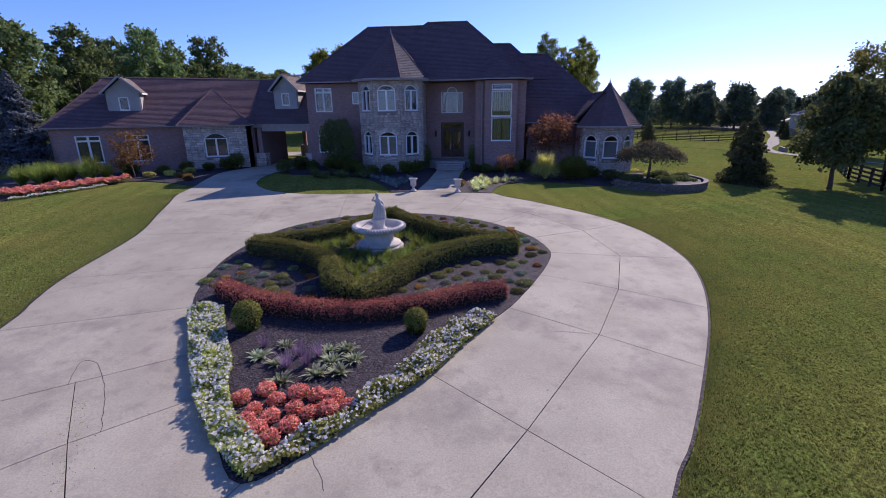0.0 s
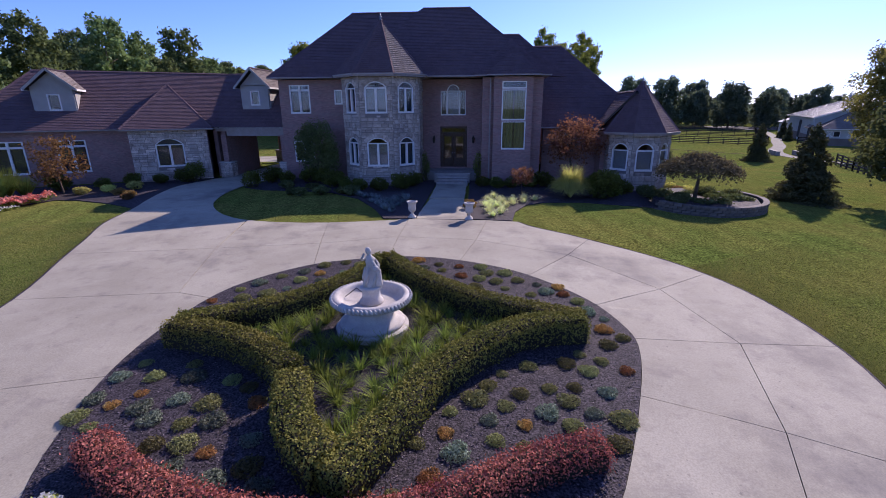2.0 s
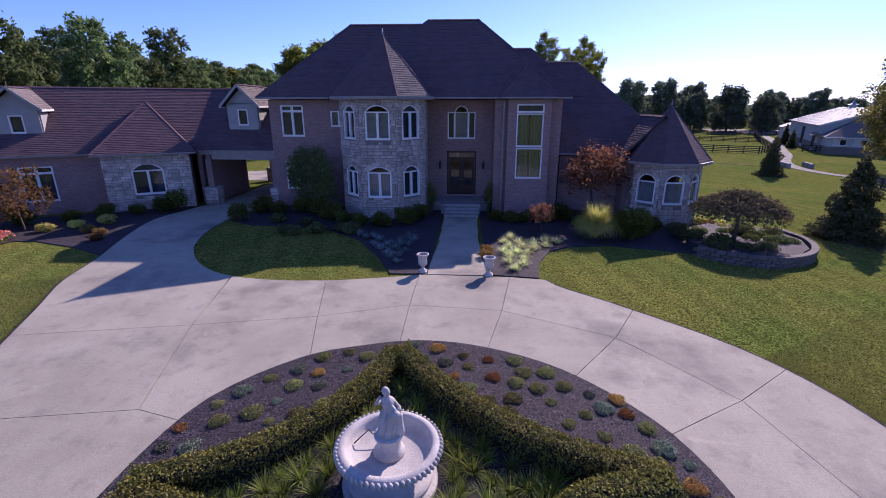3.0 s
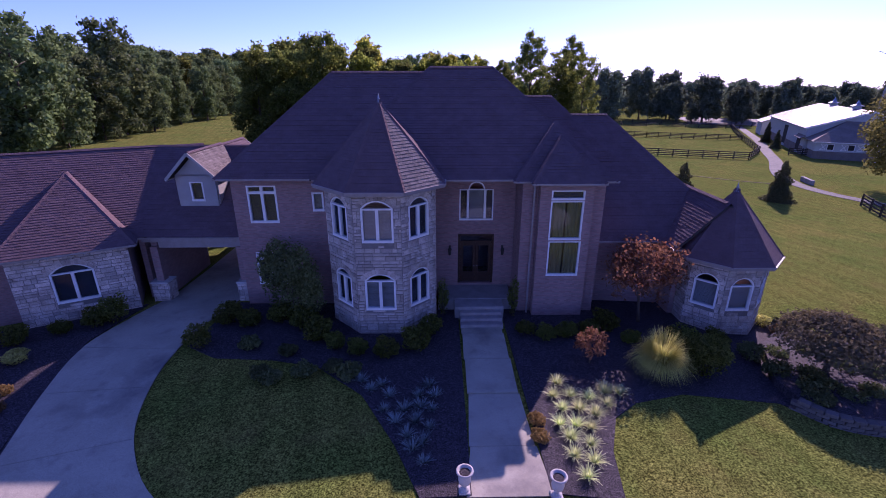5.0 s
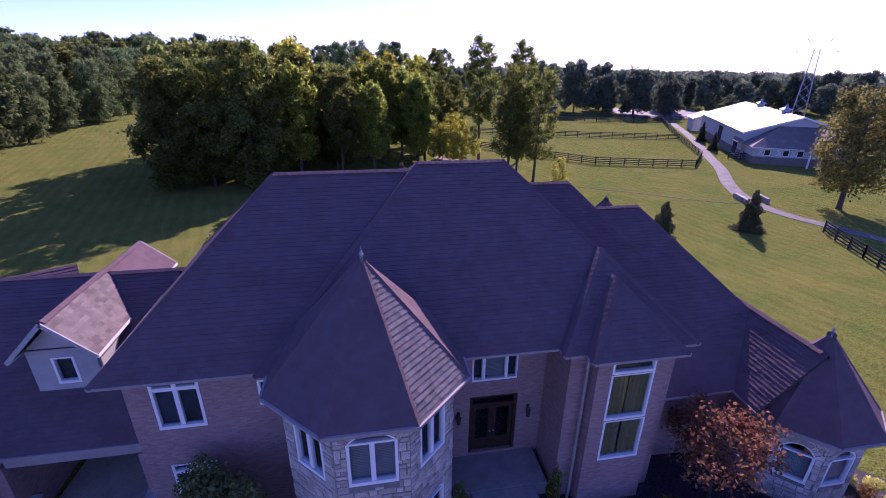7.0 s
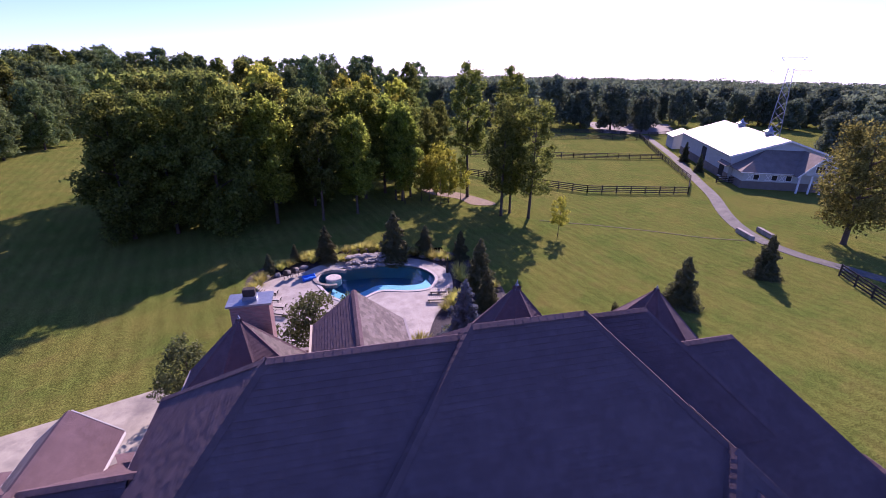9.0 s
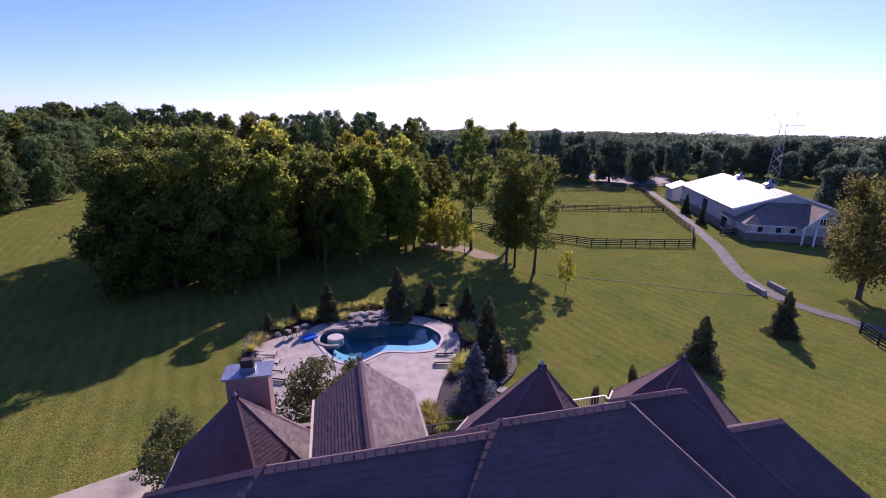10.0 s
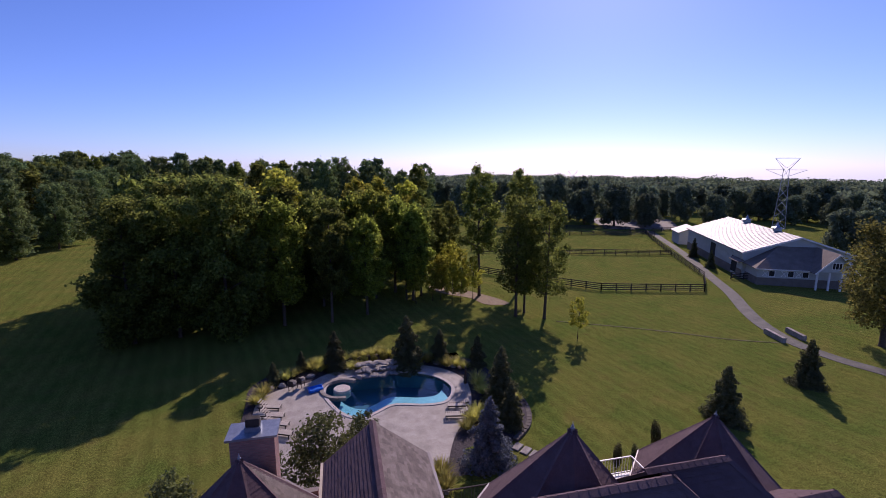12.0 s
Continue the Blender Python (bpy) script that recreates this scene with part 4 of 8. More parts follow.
wall(house, wall_at(3.5, 38.06, 90), 10.4, LOW, EAVE - 0.14)
wall(house, wall_at(-4.73, 37.9, 90), 1.75, LOW, EAVE - 0.14)
w = wall_at(-5.0, 39.66, 0)
wall(house, w, 4.6, LOW, EAVE - 0.14, [(1.5, 3.46, 0.5, 3.4, 0), (1.55, 2.0, 4.2, 5.85, 0), (2.0, 2.9, 4.2, 5.85, 0.42), (2.9, 3.35, 4.2, 5.85, 0)])
window(house, w, 1.55, 2.0, 4.2, 5.85, lights=1, trim=0.06)
window(house, w, 2.0, 2.9, 4.2, 5.85, rise=0.42, lights=1, trim=0.06, behind="blind")
window(house, w, 2.9, 3.35, 4.2, 5.85, lights=1, trim=0.06)
wall(house, wall_at(-0.5, 39.65, -90), 1.59, LOW, EAVE - 0.14)
wall(house, wall_at(-0.5, 37.75, 0), 0.75, LOW, EAVE - 0.14)
wall(house, wall_at(2.8, 37.75, 0), 0.7, LOW, EAVE - 0.14)
wall(house, wall_at(0.25, 37.74, -90), 0.18, LOW, EAVE - 0.14)
wall(house, wall_at(2.8, 37.56, 90), 0.18, LOW, EAVE - 0.14)
w = wall_at(0.25, 37.25, 0)
wall(house, w, 2.55, LOW, EAVE - 0.14, [(0.53, 2.12, 5.9, 6.34, 0), (0.53, 2.12, 3.9, 5.82, 0), (0.56, 2.15, 2.0, 3.8, 0)])
window(house, w, 0.53, 2.12, 5.9, 6.34, lights=1, trim=0.07)
window(house, w, 0.53, 2.12, 3.9, 5.82, lights=1, trim=0.07, behind="drape")
window(house, w, 0.56, 2.15, 2.0, 3.8, lights=1, trim=0.07, behind="drape")
for x, y in ((0.02, 37.55), (-4.75, 37.72)):
    bm = bmesh.new()
    bar(bm, (x, y, -0.3), (x, y, EAVE - 0.2), 0.08, 0.08)
    part("downpipe", bm, M["gutter"], house)

# front door
w = wall_at(-5.0, 39.66, 0)
door = new("front_door")
door.parent = house
door["label"] = "dark stained double entrance door with glazed leaves and transom"
bm = bmesh.new()
for a, b in ((1.5, 1.62), (3.34, 3.46)):
    box(bm, a, 0.05, 0.5, b, 0.25, 3.4, w)
box(bm, 1.62, 0.05, 2.86, 3.34, 0.25, 2.98, w)
box(bm, 1.62, 0.05, 3.28, 3.34, 0.25, 3.4, w)
part("door_frame", bm, M["darkwood"], door)
for k in range(2):
    a, b = 1.63 + k * 0.855, 1.63 + k * 0.855 + 0.845
    bm = bmesh.new()
    for x0, x1, z0, z1 in ((a, a + 0.16, 0.55, 2.85), (b - 0.16, b, 0.55, 2.85), (a + 0.16, b - 0.16, 0.55, 1.15), (a + 0.16, b - 0.16, 2.68, 2.85)):
        box(bm, x0, 0.1, z0, x1, 0.17, z1, w, bevel=0.012)
    leaf = part("door_leaf", bm, M["darkwood"], door)
    bm = bmesh.new()
    box(bm, a + 0.16, 0.13, 1.15, b - 0.16, 0.14, 2.68, w)
    part("pane", bm, M["glass"], leaf)
    bm = bmesh.new()
    lathe(bm, [(0.02, -0.02), (0.035, 0.0), (0.035, 0.03), (0.015, 0.05)], 12, tuple(w @ Vector(((b - 0.08) if k == 0 else (a + 0.08), 0.06, 1.5))))
    part("handle", bm, M["metal"], leaf)
bm = bmesh.new()
box(bm, 1.62, 0.13, 2.98, 3.34, 0.14, 3.28, w)
part("transom_pane", bm, M["glass"], door)
for x in (1.05, 3.92):
    bm = bmesh.new()
    box(bm, x - 0.05, -0.04, 2.35, x + 0.05, 0.0, 2.75, w)
    lathe(bm, [(0.02, 0.0), (0.07, 0.05), (0.1, 0.38), (0.03, 0.48), (0.01, 0.56)], 8, tuple(w @ Vector((x, -0.13, 2.2))))
    part("wall_lantern", bm, M["fence"], house)

# stone stair tower
tower = new("stair_tower")
tower.parent = house
tower["label"] = "octagonal stone tower with arched windows and steep shingled spire"
TC = (-7.28, 38.1)
T_AP, T_EAVE = 2.55, 3.03
side = 2 * T_AP * math.tan(math.pi / 8)
budget = [290]
for k, rz in enumerate((-45, 0, 45, -90, 90)):
    a = radians(rz)
    mid = Vector((TC[0] + math.sin(a) * T_AP, TC[1] - math.cos(a) * T_AP))
    m = pose(mid.x, mid.y, 0, 0, 0, rz) @ pose(-side / 2, 0, 0)
    if abs(rz) == 90:
        wall(tower, m, side, LOW, EAVE, material="mortar")
        stones(tower, m, side, LOW, EAVE)
        continue
    u0, u1 = side / 2 - 0.715, side / 2 + 0.715
    if rz == 45 or rz == -45:
        u0, u1 = side / 2 - 0.62, side / 2 + 0.62
    ops = [(u0, u1, 1.03, 2.52, 0.34), (u0, u1, 4.4, 5.95, 0.36)]
    wall(tower, m, side, LOW, EAVE, ops, material="mortar")
    stones(tower, m, side, LOW, EAVE - 0.1, ops, budget if rz in (0, 45) else None)
    for o in ops:
        arch_stones(tower, m, o[0], o[1], o[3], o[4])
        window(tower, m, o[0], o[1], o[2], o[3], o[4], behind="blind" if rz == 0 else "")
ring = octagon(TC[0], TC[1], T_EAVE, EAVE - 0.02)
apex = (TC[0], TC[1] + 0.1, 10.3)
for k in range(8):
    a, b = ring[k], ring[(k + 1) % 8]
    mid_a = math.degrees(math.atan2((a[1] + b[1]) / 2 - TC[1], (a[0] + b[0]) / 2 - TC[0]))
    if 30 < mid_a < 150:
        continue
    # this one face takes the paler shingle with sunlight in its colour
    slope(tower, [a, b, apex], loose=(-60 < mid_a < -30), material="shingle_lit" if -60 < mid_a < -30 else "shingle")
    ridge_cap(tower, a, apex)
gutter(tower, [ring[(k + 3) % 8] for k in range(6)])
bm = bmesh.new()
prism(bm, [p[:2] for p in ring], EAVE - 0.15, EAVE - 0.03)
part("soffit", bm, M["gutter"], tower)


def finial(parent, x, y, z, h=1.0):
    bm = bmesh.new()
    lathe(bm, [(0.22, -0.35), (0.10, -0.02), (0.035, 0.1 * h), (0.075, 0.16 * h), (0.075, 0.2 * h), (0.02, 0.26 * h), (0.05, 0.33 * h), (0.02, 0.38 * h), (0.004, 0.62 * h)], 12, (x, y, z))
    part("finial", bm, M["lead"], parent, smooth=True)


finial(tower, apex[0], apex[1], apex[2], 0.62)

# small east turret
turret = new("turret")
turret.parent = house
turret["label"] = "small octagonal stone turret with pointed shingle roof"
UC, U_AP, U_EAVE, UZ = (9.85, 37.7), 1.95, 2.38, 3.12
side = 2 * U_AP * math.tan(math.pi / 8)
for rz in (-45, 0, 45, 90, -90):
    a = radians(rz)
    m = pose(UC[0] + math.sin(a) * U_AP, UC[1] - math.cos(a) * U_AP, 0, 0, 0, rz) @ pose(-side / 2, 0, 0)
    ops = [(side / 2 - 0.56, side / 2 + 0.56, 0.75, 2.05, 0.42)] if abs(rz) <= 45 else []
    wall(turret, m, side, -1.0, UZ, ops, material="mortar")
    stones(turret, m, side, -1.0, UZ - 0.1, ops)
    for o in ops:
        arch_stones(turret, m, o[0], o[1], o[3], o[4], 0.22)
        window(turret, m, *o, lights=1, behind="blind")
ring = octagon(UC[0], UC[1], U_EAVE, UZ)
apex = (UC[0], UC[1], 6.25)
for k in range(8):
    a, b = ring[k], ring[(k + 1) % 8]
    mid_a = math.degrees(math.atan2((a[1] + b[1]) / 2 - UC[1], (a[0] + b[0]) / 2 - UC[0]))
    slope(turret, [a, b, apex])
    if not 30 < mid_a < 150:
        ridge_cap(turret, a, apex)
gutter(turret, [ring[(k + 3) % 8] for k in range(7)])
bm = bmesh.new()
prism(bm, [p[:2] for p in ring], UZ - 0.13, UZ - 0.02)
part("soffit", bm, M["gutter"], turret)
finial(turret, apex[0], apex[1], apex[2], 0.65)
wall(house, wall_at(3.82, 39.0, 0), 4.0, LOW, 3.2)
wall(house, wall_at(7.6, 38.98, -90), 1.2, LOW, 3.2)
wall(house, wall_at(11.0, 37.8, 90), 12.9, -1.4, 3.35)
wall(house, wall_at(11.0, 50.7, 180), 8.0, -1.4, 3.35)

# link over the drive
wall(house, wall_at(-20.75, 44.6, -90), 4.9, LOW, 3.2)
slope(roof, [(-22.5, 39.35, 3.4), (-14.9, 39.35, 3.4), (-14.9, 44.75, 7.45), (-22.5, 44.75, 7.45)])
slope(roof, [(-14.9, 50.15, 3.4), (-22.5, 50.15, 3.4), (-22.5, 44.75, 7.45), (-14.9, 44.75, 7.45)])
ridge_cap(roof, (-21.9, 44.75, 7.45), (-14.2, 44.75, 7.45))
soffit([(-20.4, 39.4), (-14.9, 39.4), (-14.9, 50.1), (-20.4, 50.1)], 3.39, 0.3)
gutter(roof, [(-20.0, 39.32, 3.33), (-15.0, 39.32, 3.33)], "gutter")
for y in (39.5, 49.7):
    bm = bmesh.new()
    box(bm, -19.6, y, 2.75, -14.95, y + 0.35, 3.1)
    part("lintel", bm, M["gutter"], house)
for x0, x1 in ((-20.3, -19.4), (-15.6, -14.92)):
    for y in (39.2, 49.3):
        m = wall_at(x0, y, 0)
        bm = bmesh.new()
        box(bm, x0, y, LOW, x1, y + 0.8, 0.75)
        part("pier", bm, M["mortar"], house)
        stones(house, m, x1 - x0, LOW, 0.75)
        stones(house, wall_at(x1, y, 90) if x0 < -18 else wall_at(x0, y + 0.8, -90), 0.8, LOW, 0.75)
        bm = bmesh.new()
        box(bm, x0 - 0.05, y - 0.06, 0.75, x1 + 0.05, y + 0.86, 0.85, bevel=0.02)
        part("coping", bm, M["cast"], house)
        bm = bmesh.new()
        box(bm, (x0 + x1) / 2 - 0.2, y + 0.2, 0.85, (x0 + x1) / 2 + 0.2, y + 0.6, 2.8)
        part("post", bm, M["brick"], house)


def dormer(parent, m, half, depth_back, z0, ze, za, over=0.3, back=False):
    """A gabled dormer facing local -y with a window; its roof runs back along local +y."""
    d = new("dormer")
    d.parent = parent
    h = half - over
    wall(d, m @ pose(-h, 0, 0), 2 * h, z0, ze + 0.05, [(h - 0.36, h + 0.36, z0 + 0.55, z0 + 1.6, 0)], 0.15, "siding")
    bm = bmesh.new()
    for y in (0.0,):
        a = [bm.verts.new(m @ Vector(p)) for p in ((-h, y, ze), (h, y, ze), (0, y, za - 0.25))]
        b = [bm.verts.new(m @ Vector(p)) for p in ((-h, y + 0.15, ze), (h, y + 0.15, ze), (0, y + 0.15, za - 0.25))]
        bm.faces.new(a), bm.faces.new(b[::-1])
    part("gable", bm, M["siding"], d)
    for s in (-1, 1):
        bm = bmesh.new()
        box(bm, s * h - 0.07, 0.1, z0, s * h + 0.07, depth_back, ze + 0.05, m)
        part("cheek", bm, M["siding"], d)
        e0, e1, r0, r1 = (s * half, -0.4, ze - 0.1), (s * half, depth_back, ze - 0.1), (0, -0.4, za), (0, depth_back, za)
        q = [m @ Vector(p) for p in ((e0, e1, r1, r0) if s > 0 else (e1, e0, r0, r1))]
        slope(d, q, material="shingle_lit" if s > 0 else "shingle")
        bm = bmesh.new()
        bar(bm, m @ Vector((s * half, -0.42, ze - 0.16)), m @ Vector((0, -0.42, za - 0.06)), 0.05, 0.15)
        part("bargeboard", bm, M["siding"], d)
        bm = bmesh.new()
        bar(bm, m @ Vector((s * half, -0.4, ze - 0.17)), m @ Vector((s * half, depth_back, ze - 0.17)), 0.1, 0.12)
        part("gutter", bm, M["white"], d)
    ridge_cap(d, m @ Vector((0, -0.35, za)), m @ Vector((0, depth_back, za)))
    window(d, m @ pose(-h, 0, 0), h - 0.36, h + 0.36, z0 + 0.55, z0 + 1.6, lights=1, trim=0.08)
    return d


dormer(house, wall_at(-17.77, 41.0, 0), 1.36, 3.6, 4.4, 6.35, 7.62)
dormer(house, wall_at(-17.77, 47.6, 180), 1.36, 3.6, 4.6, 6.45, 7.55)

# garage wing, turned towards the drive
G = Matrix.Translation((-21.7, 44.7, 0)) @ pose(0, 0, 0, 0, 0, 208)
garage = new("garage_wing")
garage.parent = house
garage["label"] = "single-storey brick garage wing with dormer and stone-faced bay"
g = lambda s, f, z: tuple(G @ Vector((s, f, z)))
RZ, EZ = 7.45, 3.4
slope(garage, [g(16.6, 5.4, EZ), g(-2.6, 5.4, EZ), g(-2.6, 0, RZ), g(12.9, 0, RZ)])
slope(garage, [g(16.6, -5.4, EZ), g(16.6, 5.4, EZ), g(12.9, 0, RZ)])
slope(garage, [g(-1.0, -5.4, EZ), g(16.6, -5.4, EZ), g(12.9, 0, RZ), g(-1.0, 0, RZ)])
ridge_cap(garage, g(0, 0, RZ), g(12.9, 0, RZ))
ridge_cap(garage, g(16.6, 5.4, EZ), g(12.9, 0, RZ))
slope(garage, [g(7.2, 6.5, EZ), g(1.5, 6.5, EZ), g(4.35, 2.0, 6.5)])
slope(garage, [g(1.5, 6.5, EZ), g(1.5, 0.8, EZ), g(4.35, 0.8, 6.5), g(4.35, 2.0, 6.5)])
slope(garage, [g(7.2, 0.8, EZ), g(7.2, 6.5, EZ), g(4.35, 2.0, 6.5), g(4.35, 0.8, 6.5)])
ridge_cap(garage, g(7.2, 6.5, EZ), g(4.35, 2.0, 6.5))
ridge_cap(garage, g(1.5, 6.5, EZ), g(4.35, 2.0, 6.5))
gutter(garage, [g(16.6, 5.4, EZ - 0.06), g(7.2, 5.4, EZ - 0.06), g(7.2, 6.5, EZ - 0.06), g(1.5, 6.5, EZ - 0.06), g(1.5, 5.6, EZ - 0.06)])
bm = bmesh.new()
prism(bm, [(16.6, 5.4), (16.6, -5.4), (0.6, -5.4), (0.6, 5.4)], EZ - 0.12, EZ - 0.01, G)
prism(bm, [(7.2, 6.5), (7.2, 5.3), (1.5, 5.3), (1.5, 6.5)], EZ - 0.13, EZ - 0.02, G)
part("soffit", bm, M["gutter"], garage)
w = G @ pose(16.2, 5.0, 0, 0, 0, 180)
wins = [(1.6, 3.3), (5.0, 6.7)]
wall(garage, w, 9.4, -0.9, EZ, [(a, b, 0.55, 2.7, 0) for a, b in wins])
for a, b in wins:
    window(garage, w, a, b, 0.55, 2.7, bars=(2.3,))
w = G @ pose(6.8, 6.05, 0, 0, 0, 180)
ops = [(1.5, 3.3, 0.75, 2.3, 0.42)]
wall(garage, w, 4.9, -0.9, EZ, ops, material="mortar")
stones(garage, w, 4.9, -0.9, EZ - 0.1, ops)
arch_stones(garage, w, 1.5, 3.3, 2.3, 0.42)
window(garage, w, *ops[0])
wall(garage, G @ pose(1.9, 6.05, 0, 0, 0, -90), 4.5, -0.9, EZ, material="brick")
wall(garage, G @ pose(6.8, 5.0, 0, 0, 0, 90), 1.05, -0.9, EZ, material="mortar")
wall(garage, G @ pose(16.2, -5.0, 0, 0, 0, 90), 10.0, -0.9, EZ)
wall(garage, G @ pose(0.9, -5.0, 0, 0, 0, 0), 15.3, -0.9, EZ)
wall(house, wall_at(-19.75, 39.6, 90), 5.0, -0.9, EZ)
wall(garage, G @ pose(1.2, -5.0, 0, 0, 0, 90), 9.6, -0.9, EZ)
dormer(garage, G @ pose(11.0, 3.8, 0, 0, 0, 180), 1.45, 4.6, 4.1, 6.15, 7.35)

# garden front of the house: sunroom with chimney, gabled wing, round turret, corner turret
wall(house, wall_at(-15.4, 55.2, 0) @ pose(0, 0, 0, 0, 0, 180) @ pose(-5.0, 0, 0), 5.0, -1.2, 4.2)
rear = new("rear_turret")
rear.parent = house
for cx, cy, ap, ze, za, deg in ((-13.2, 53.0, 2.9, 4.3, 7.55, 0), (-2.25, 46.9, 3.4, 6.9, 11.1, 0), (7.95, 51.6, 3.3, 3.7, 7.5, 0)):
    ring = octagon(cx, cy, ap, ze)
    for k in range(8):
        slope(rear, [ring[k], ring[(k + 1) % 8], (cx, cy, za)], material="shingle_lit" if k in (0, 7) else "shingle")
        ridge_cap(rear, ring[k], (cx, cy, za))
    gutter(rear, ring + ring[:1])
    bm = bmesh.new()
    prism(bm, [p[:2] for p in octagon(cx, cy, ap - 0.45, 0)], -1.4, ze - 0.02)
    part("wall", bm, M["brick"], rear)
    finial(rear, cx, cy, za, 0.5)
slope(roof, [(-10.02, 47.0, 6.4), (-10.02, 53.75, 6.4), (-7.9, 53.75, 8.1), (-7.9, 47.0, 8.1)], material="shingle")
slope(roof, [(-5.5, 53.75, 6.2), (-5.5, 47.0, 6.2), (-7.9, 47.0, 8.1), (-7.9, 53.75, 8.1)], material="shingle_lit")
ridge_cap(roof, (-7.9, 47.5, 8.1), (-7.9, 53.75, 8.1))
gutter(roof, [(-10.1, 47.0, 6.38), (-10.1, 53.75, 6.38)], "cream")
gutter(roof, [(-5.42, 47.0, 6.18), (-5.42, 53.75, 6.18)])
bm = bmesh.new()
box(bm, -9.7, 48.0, -1.2, -5.8, 53.4, 6.2)
part("wall", bm, M["brick"], house)
chim = new("chimney")
chim.parent = house
chim["label"] = "broad brick chimney with sheet-metal cap"
bm = bmesh.new()
box(bm, -14.1, 55.2, -1.4, -12.2, 56.3, 7.1)
part("chimney_shaft", bm, M["brick"], chim)
bm = bmesh.new()
c0 = [(-14.25, 55.05), (-12.05, 55.05), (-12.05, 56.45), (-14.25, 56.45)]
prism(bm, c0, 7.1, 7.2)
prism(bm, [(-13.5, 55.5), (-12.8, 55.5), (-12.8, 56.0), (-13.5, 56.0)], 7.2, 7.42)
part("cap", bm, M["lead"], chim)
bm = bmesh.new()
box(bm, -13.45, 55.55, 7.42, -12.85, 55.95, 7.8, bevel=0.03)
part("flue", bm, M["fence"], chim)

# balconies between the garden turrets
def balcony(x0, x1, y0, y1, z, rail_mat, runs):
    """A slatted deck on posts with a thin railing along the given runs."""
    b = new("balcony")
    b.parent = house
    n = int((x1 - x0) / 0.15)
    bm = bmesh.new()
    box(bm, 0, y0, z, 0.135, y1, z + 0.045)
    board = part("deck_board", bm, M["white"], b)
    board.location = (x0, 0, 0)
    for i in range(1, n):
        o = new("deck_board", board.data)
        o.parent = b
        o.location = (x0 + i * 0.15, 0, 0)
    for p, q in runs:
        bm = bmesh.new()
        bar(bm, (*p, z + 1.0), (*q, z + 1.0), 0.06, 0.05)
        bar(bm, (*p, z + 0.15), (*q, z + 0.15), 0.04, 0.04)
        part("handrail", bm, M[rail_mat], b)
        k = max(2, int(math.hypot(q[0] - p[0], q[1] - p[1]) / 0.16))
        bm = bmesh.new()
        for i in range(k + 1):
            x, y = p[0] + (q[0] - p[0]) * i / k, p[1] + (q[1] - p[1]) * i / k
            bar(bm, (x, y, z + 0.04), (x, y, z + 1.0), 0.018, 0.018)
        tagged(part("balusters", bm, M[rail_mat], b), kind="stuff")
    for x, y in ((x0 + 0.1, y1 - 0.1), (x1 - 0.1, y1 - 0.1)):
        bm = bmesh.new()
        box(bm, x - 0.07, y - 0.07, gz(x, y) - 0.2, x + 0.07, y + 0.07, z)
        part("post", bm, M["white"], b)


balcony(2.6, 5.3, 50.4, 53.8, 3.35, "white", [((2.6, 53.75), (5.25, 53.75)), ((5.25, 53.75), (5.25, 52.3))])
balcony(-5.5, -1.1, 50.0, 53.65, 3.2, "fence", [((-5.5, 53.6), (-1.1, 53.6))])

# stoop and steps
bm = bmesh.new()
box(bm, -4.6, 37.9, -0.6, -0.7, 39.66, 0.38, bevel=0.02)
box(bm, -3.75, 37.0, -0.6, -1.25, 37.89, 0.376, bevel=0.02)
part("stoop", bm, M["paver"], house)
for i in range(3):
    bm = bmesh.new()
    box(bm, -3.5, 36.66 - 0.36 * i, -0.6, -1.4, 37.0 - 0.36 * i, 0.22 - 0.14 * i, bevel=0.015)
    part("step", bm, M["paver"], house)


# ==== drive slabs
def nearest(curve, p):
    return min(range(len(curve)), key=lambda i: (curve[i][0] - p[0]) ** 2 + (curve[i][1] - p[1]) ** 2)


def arc(curve, p, q, closed=False):
    i, j = nearest(curve, p), nearest(curve, q)
    if closed:
        n = len(curve)
        fwd = [curve[(i + k) % n] for k in range((j - i) % n + 1)]
        back = [curve[(i - k) % n] for k in range((i - j) % n + 1)]
        run = fwd if len(fwd) <= len(back) else back
    else:
        run = curve[i:j + 1] if i <= j else curve[j:i + 1][::-1]
    return [snap(curve, p)] + [Vector(c) for c in run[1:-1]] + [snap(curve, q)]


def snap(curve, p):
    """The nearest place on a plan curve."""
    p, best = Vector(p), None
    for a, b in zip(curve, curve[1:]):
        a, b = Vector(a), Vector(b)
        d = b - a
        t = min(1.0, max(0.0, (p - a).dot(d) / max(1e-9, d.dot(d))))
        c = a + d * t
        if best is None or (c - p).length < (best - p).length:
            best = c
    return best


def slab(pts, name="slab", parent=None, lift=0.05, material="concrete", gap=0.012):
    pts = [Vector((p[0], p[1])) for p in pts]
    pts = [p for i, p in enumerate(pts) if (p - pts[i - 1]).length > 0.03]
    area = sum(pts[i - 1].x * pts[i].y - pts[i].x * pts[i - 1].y for i in range(len(pts)))
    if area < 0:
        pts = pts[::-1]
    out = []
    for i, p in enumerate(pts):
        d0, d1 = (p - pts[i - 1]).normalized(), (pts[(i + 1) % len(pts)] - p).normalized()
        n = Vector((-d0.y - d1.y, d0.x + d1.x))
        out.append(p + n.normalized() * gap if n.length > 0.2 else p)
    return sheet(name, out, M[material], lift, parent or drive, cell=1.1, kind="", skirt=0.06)


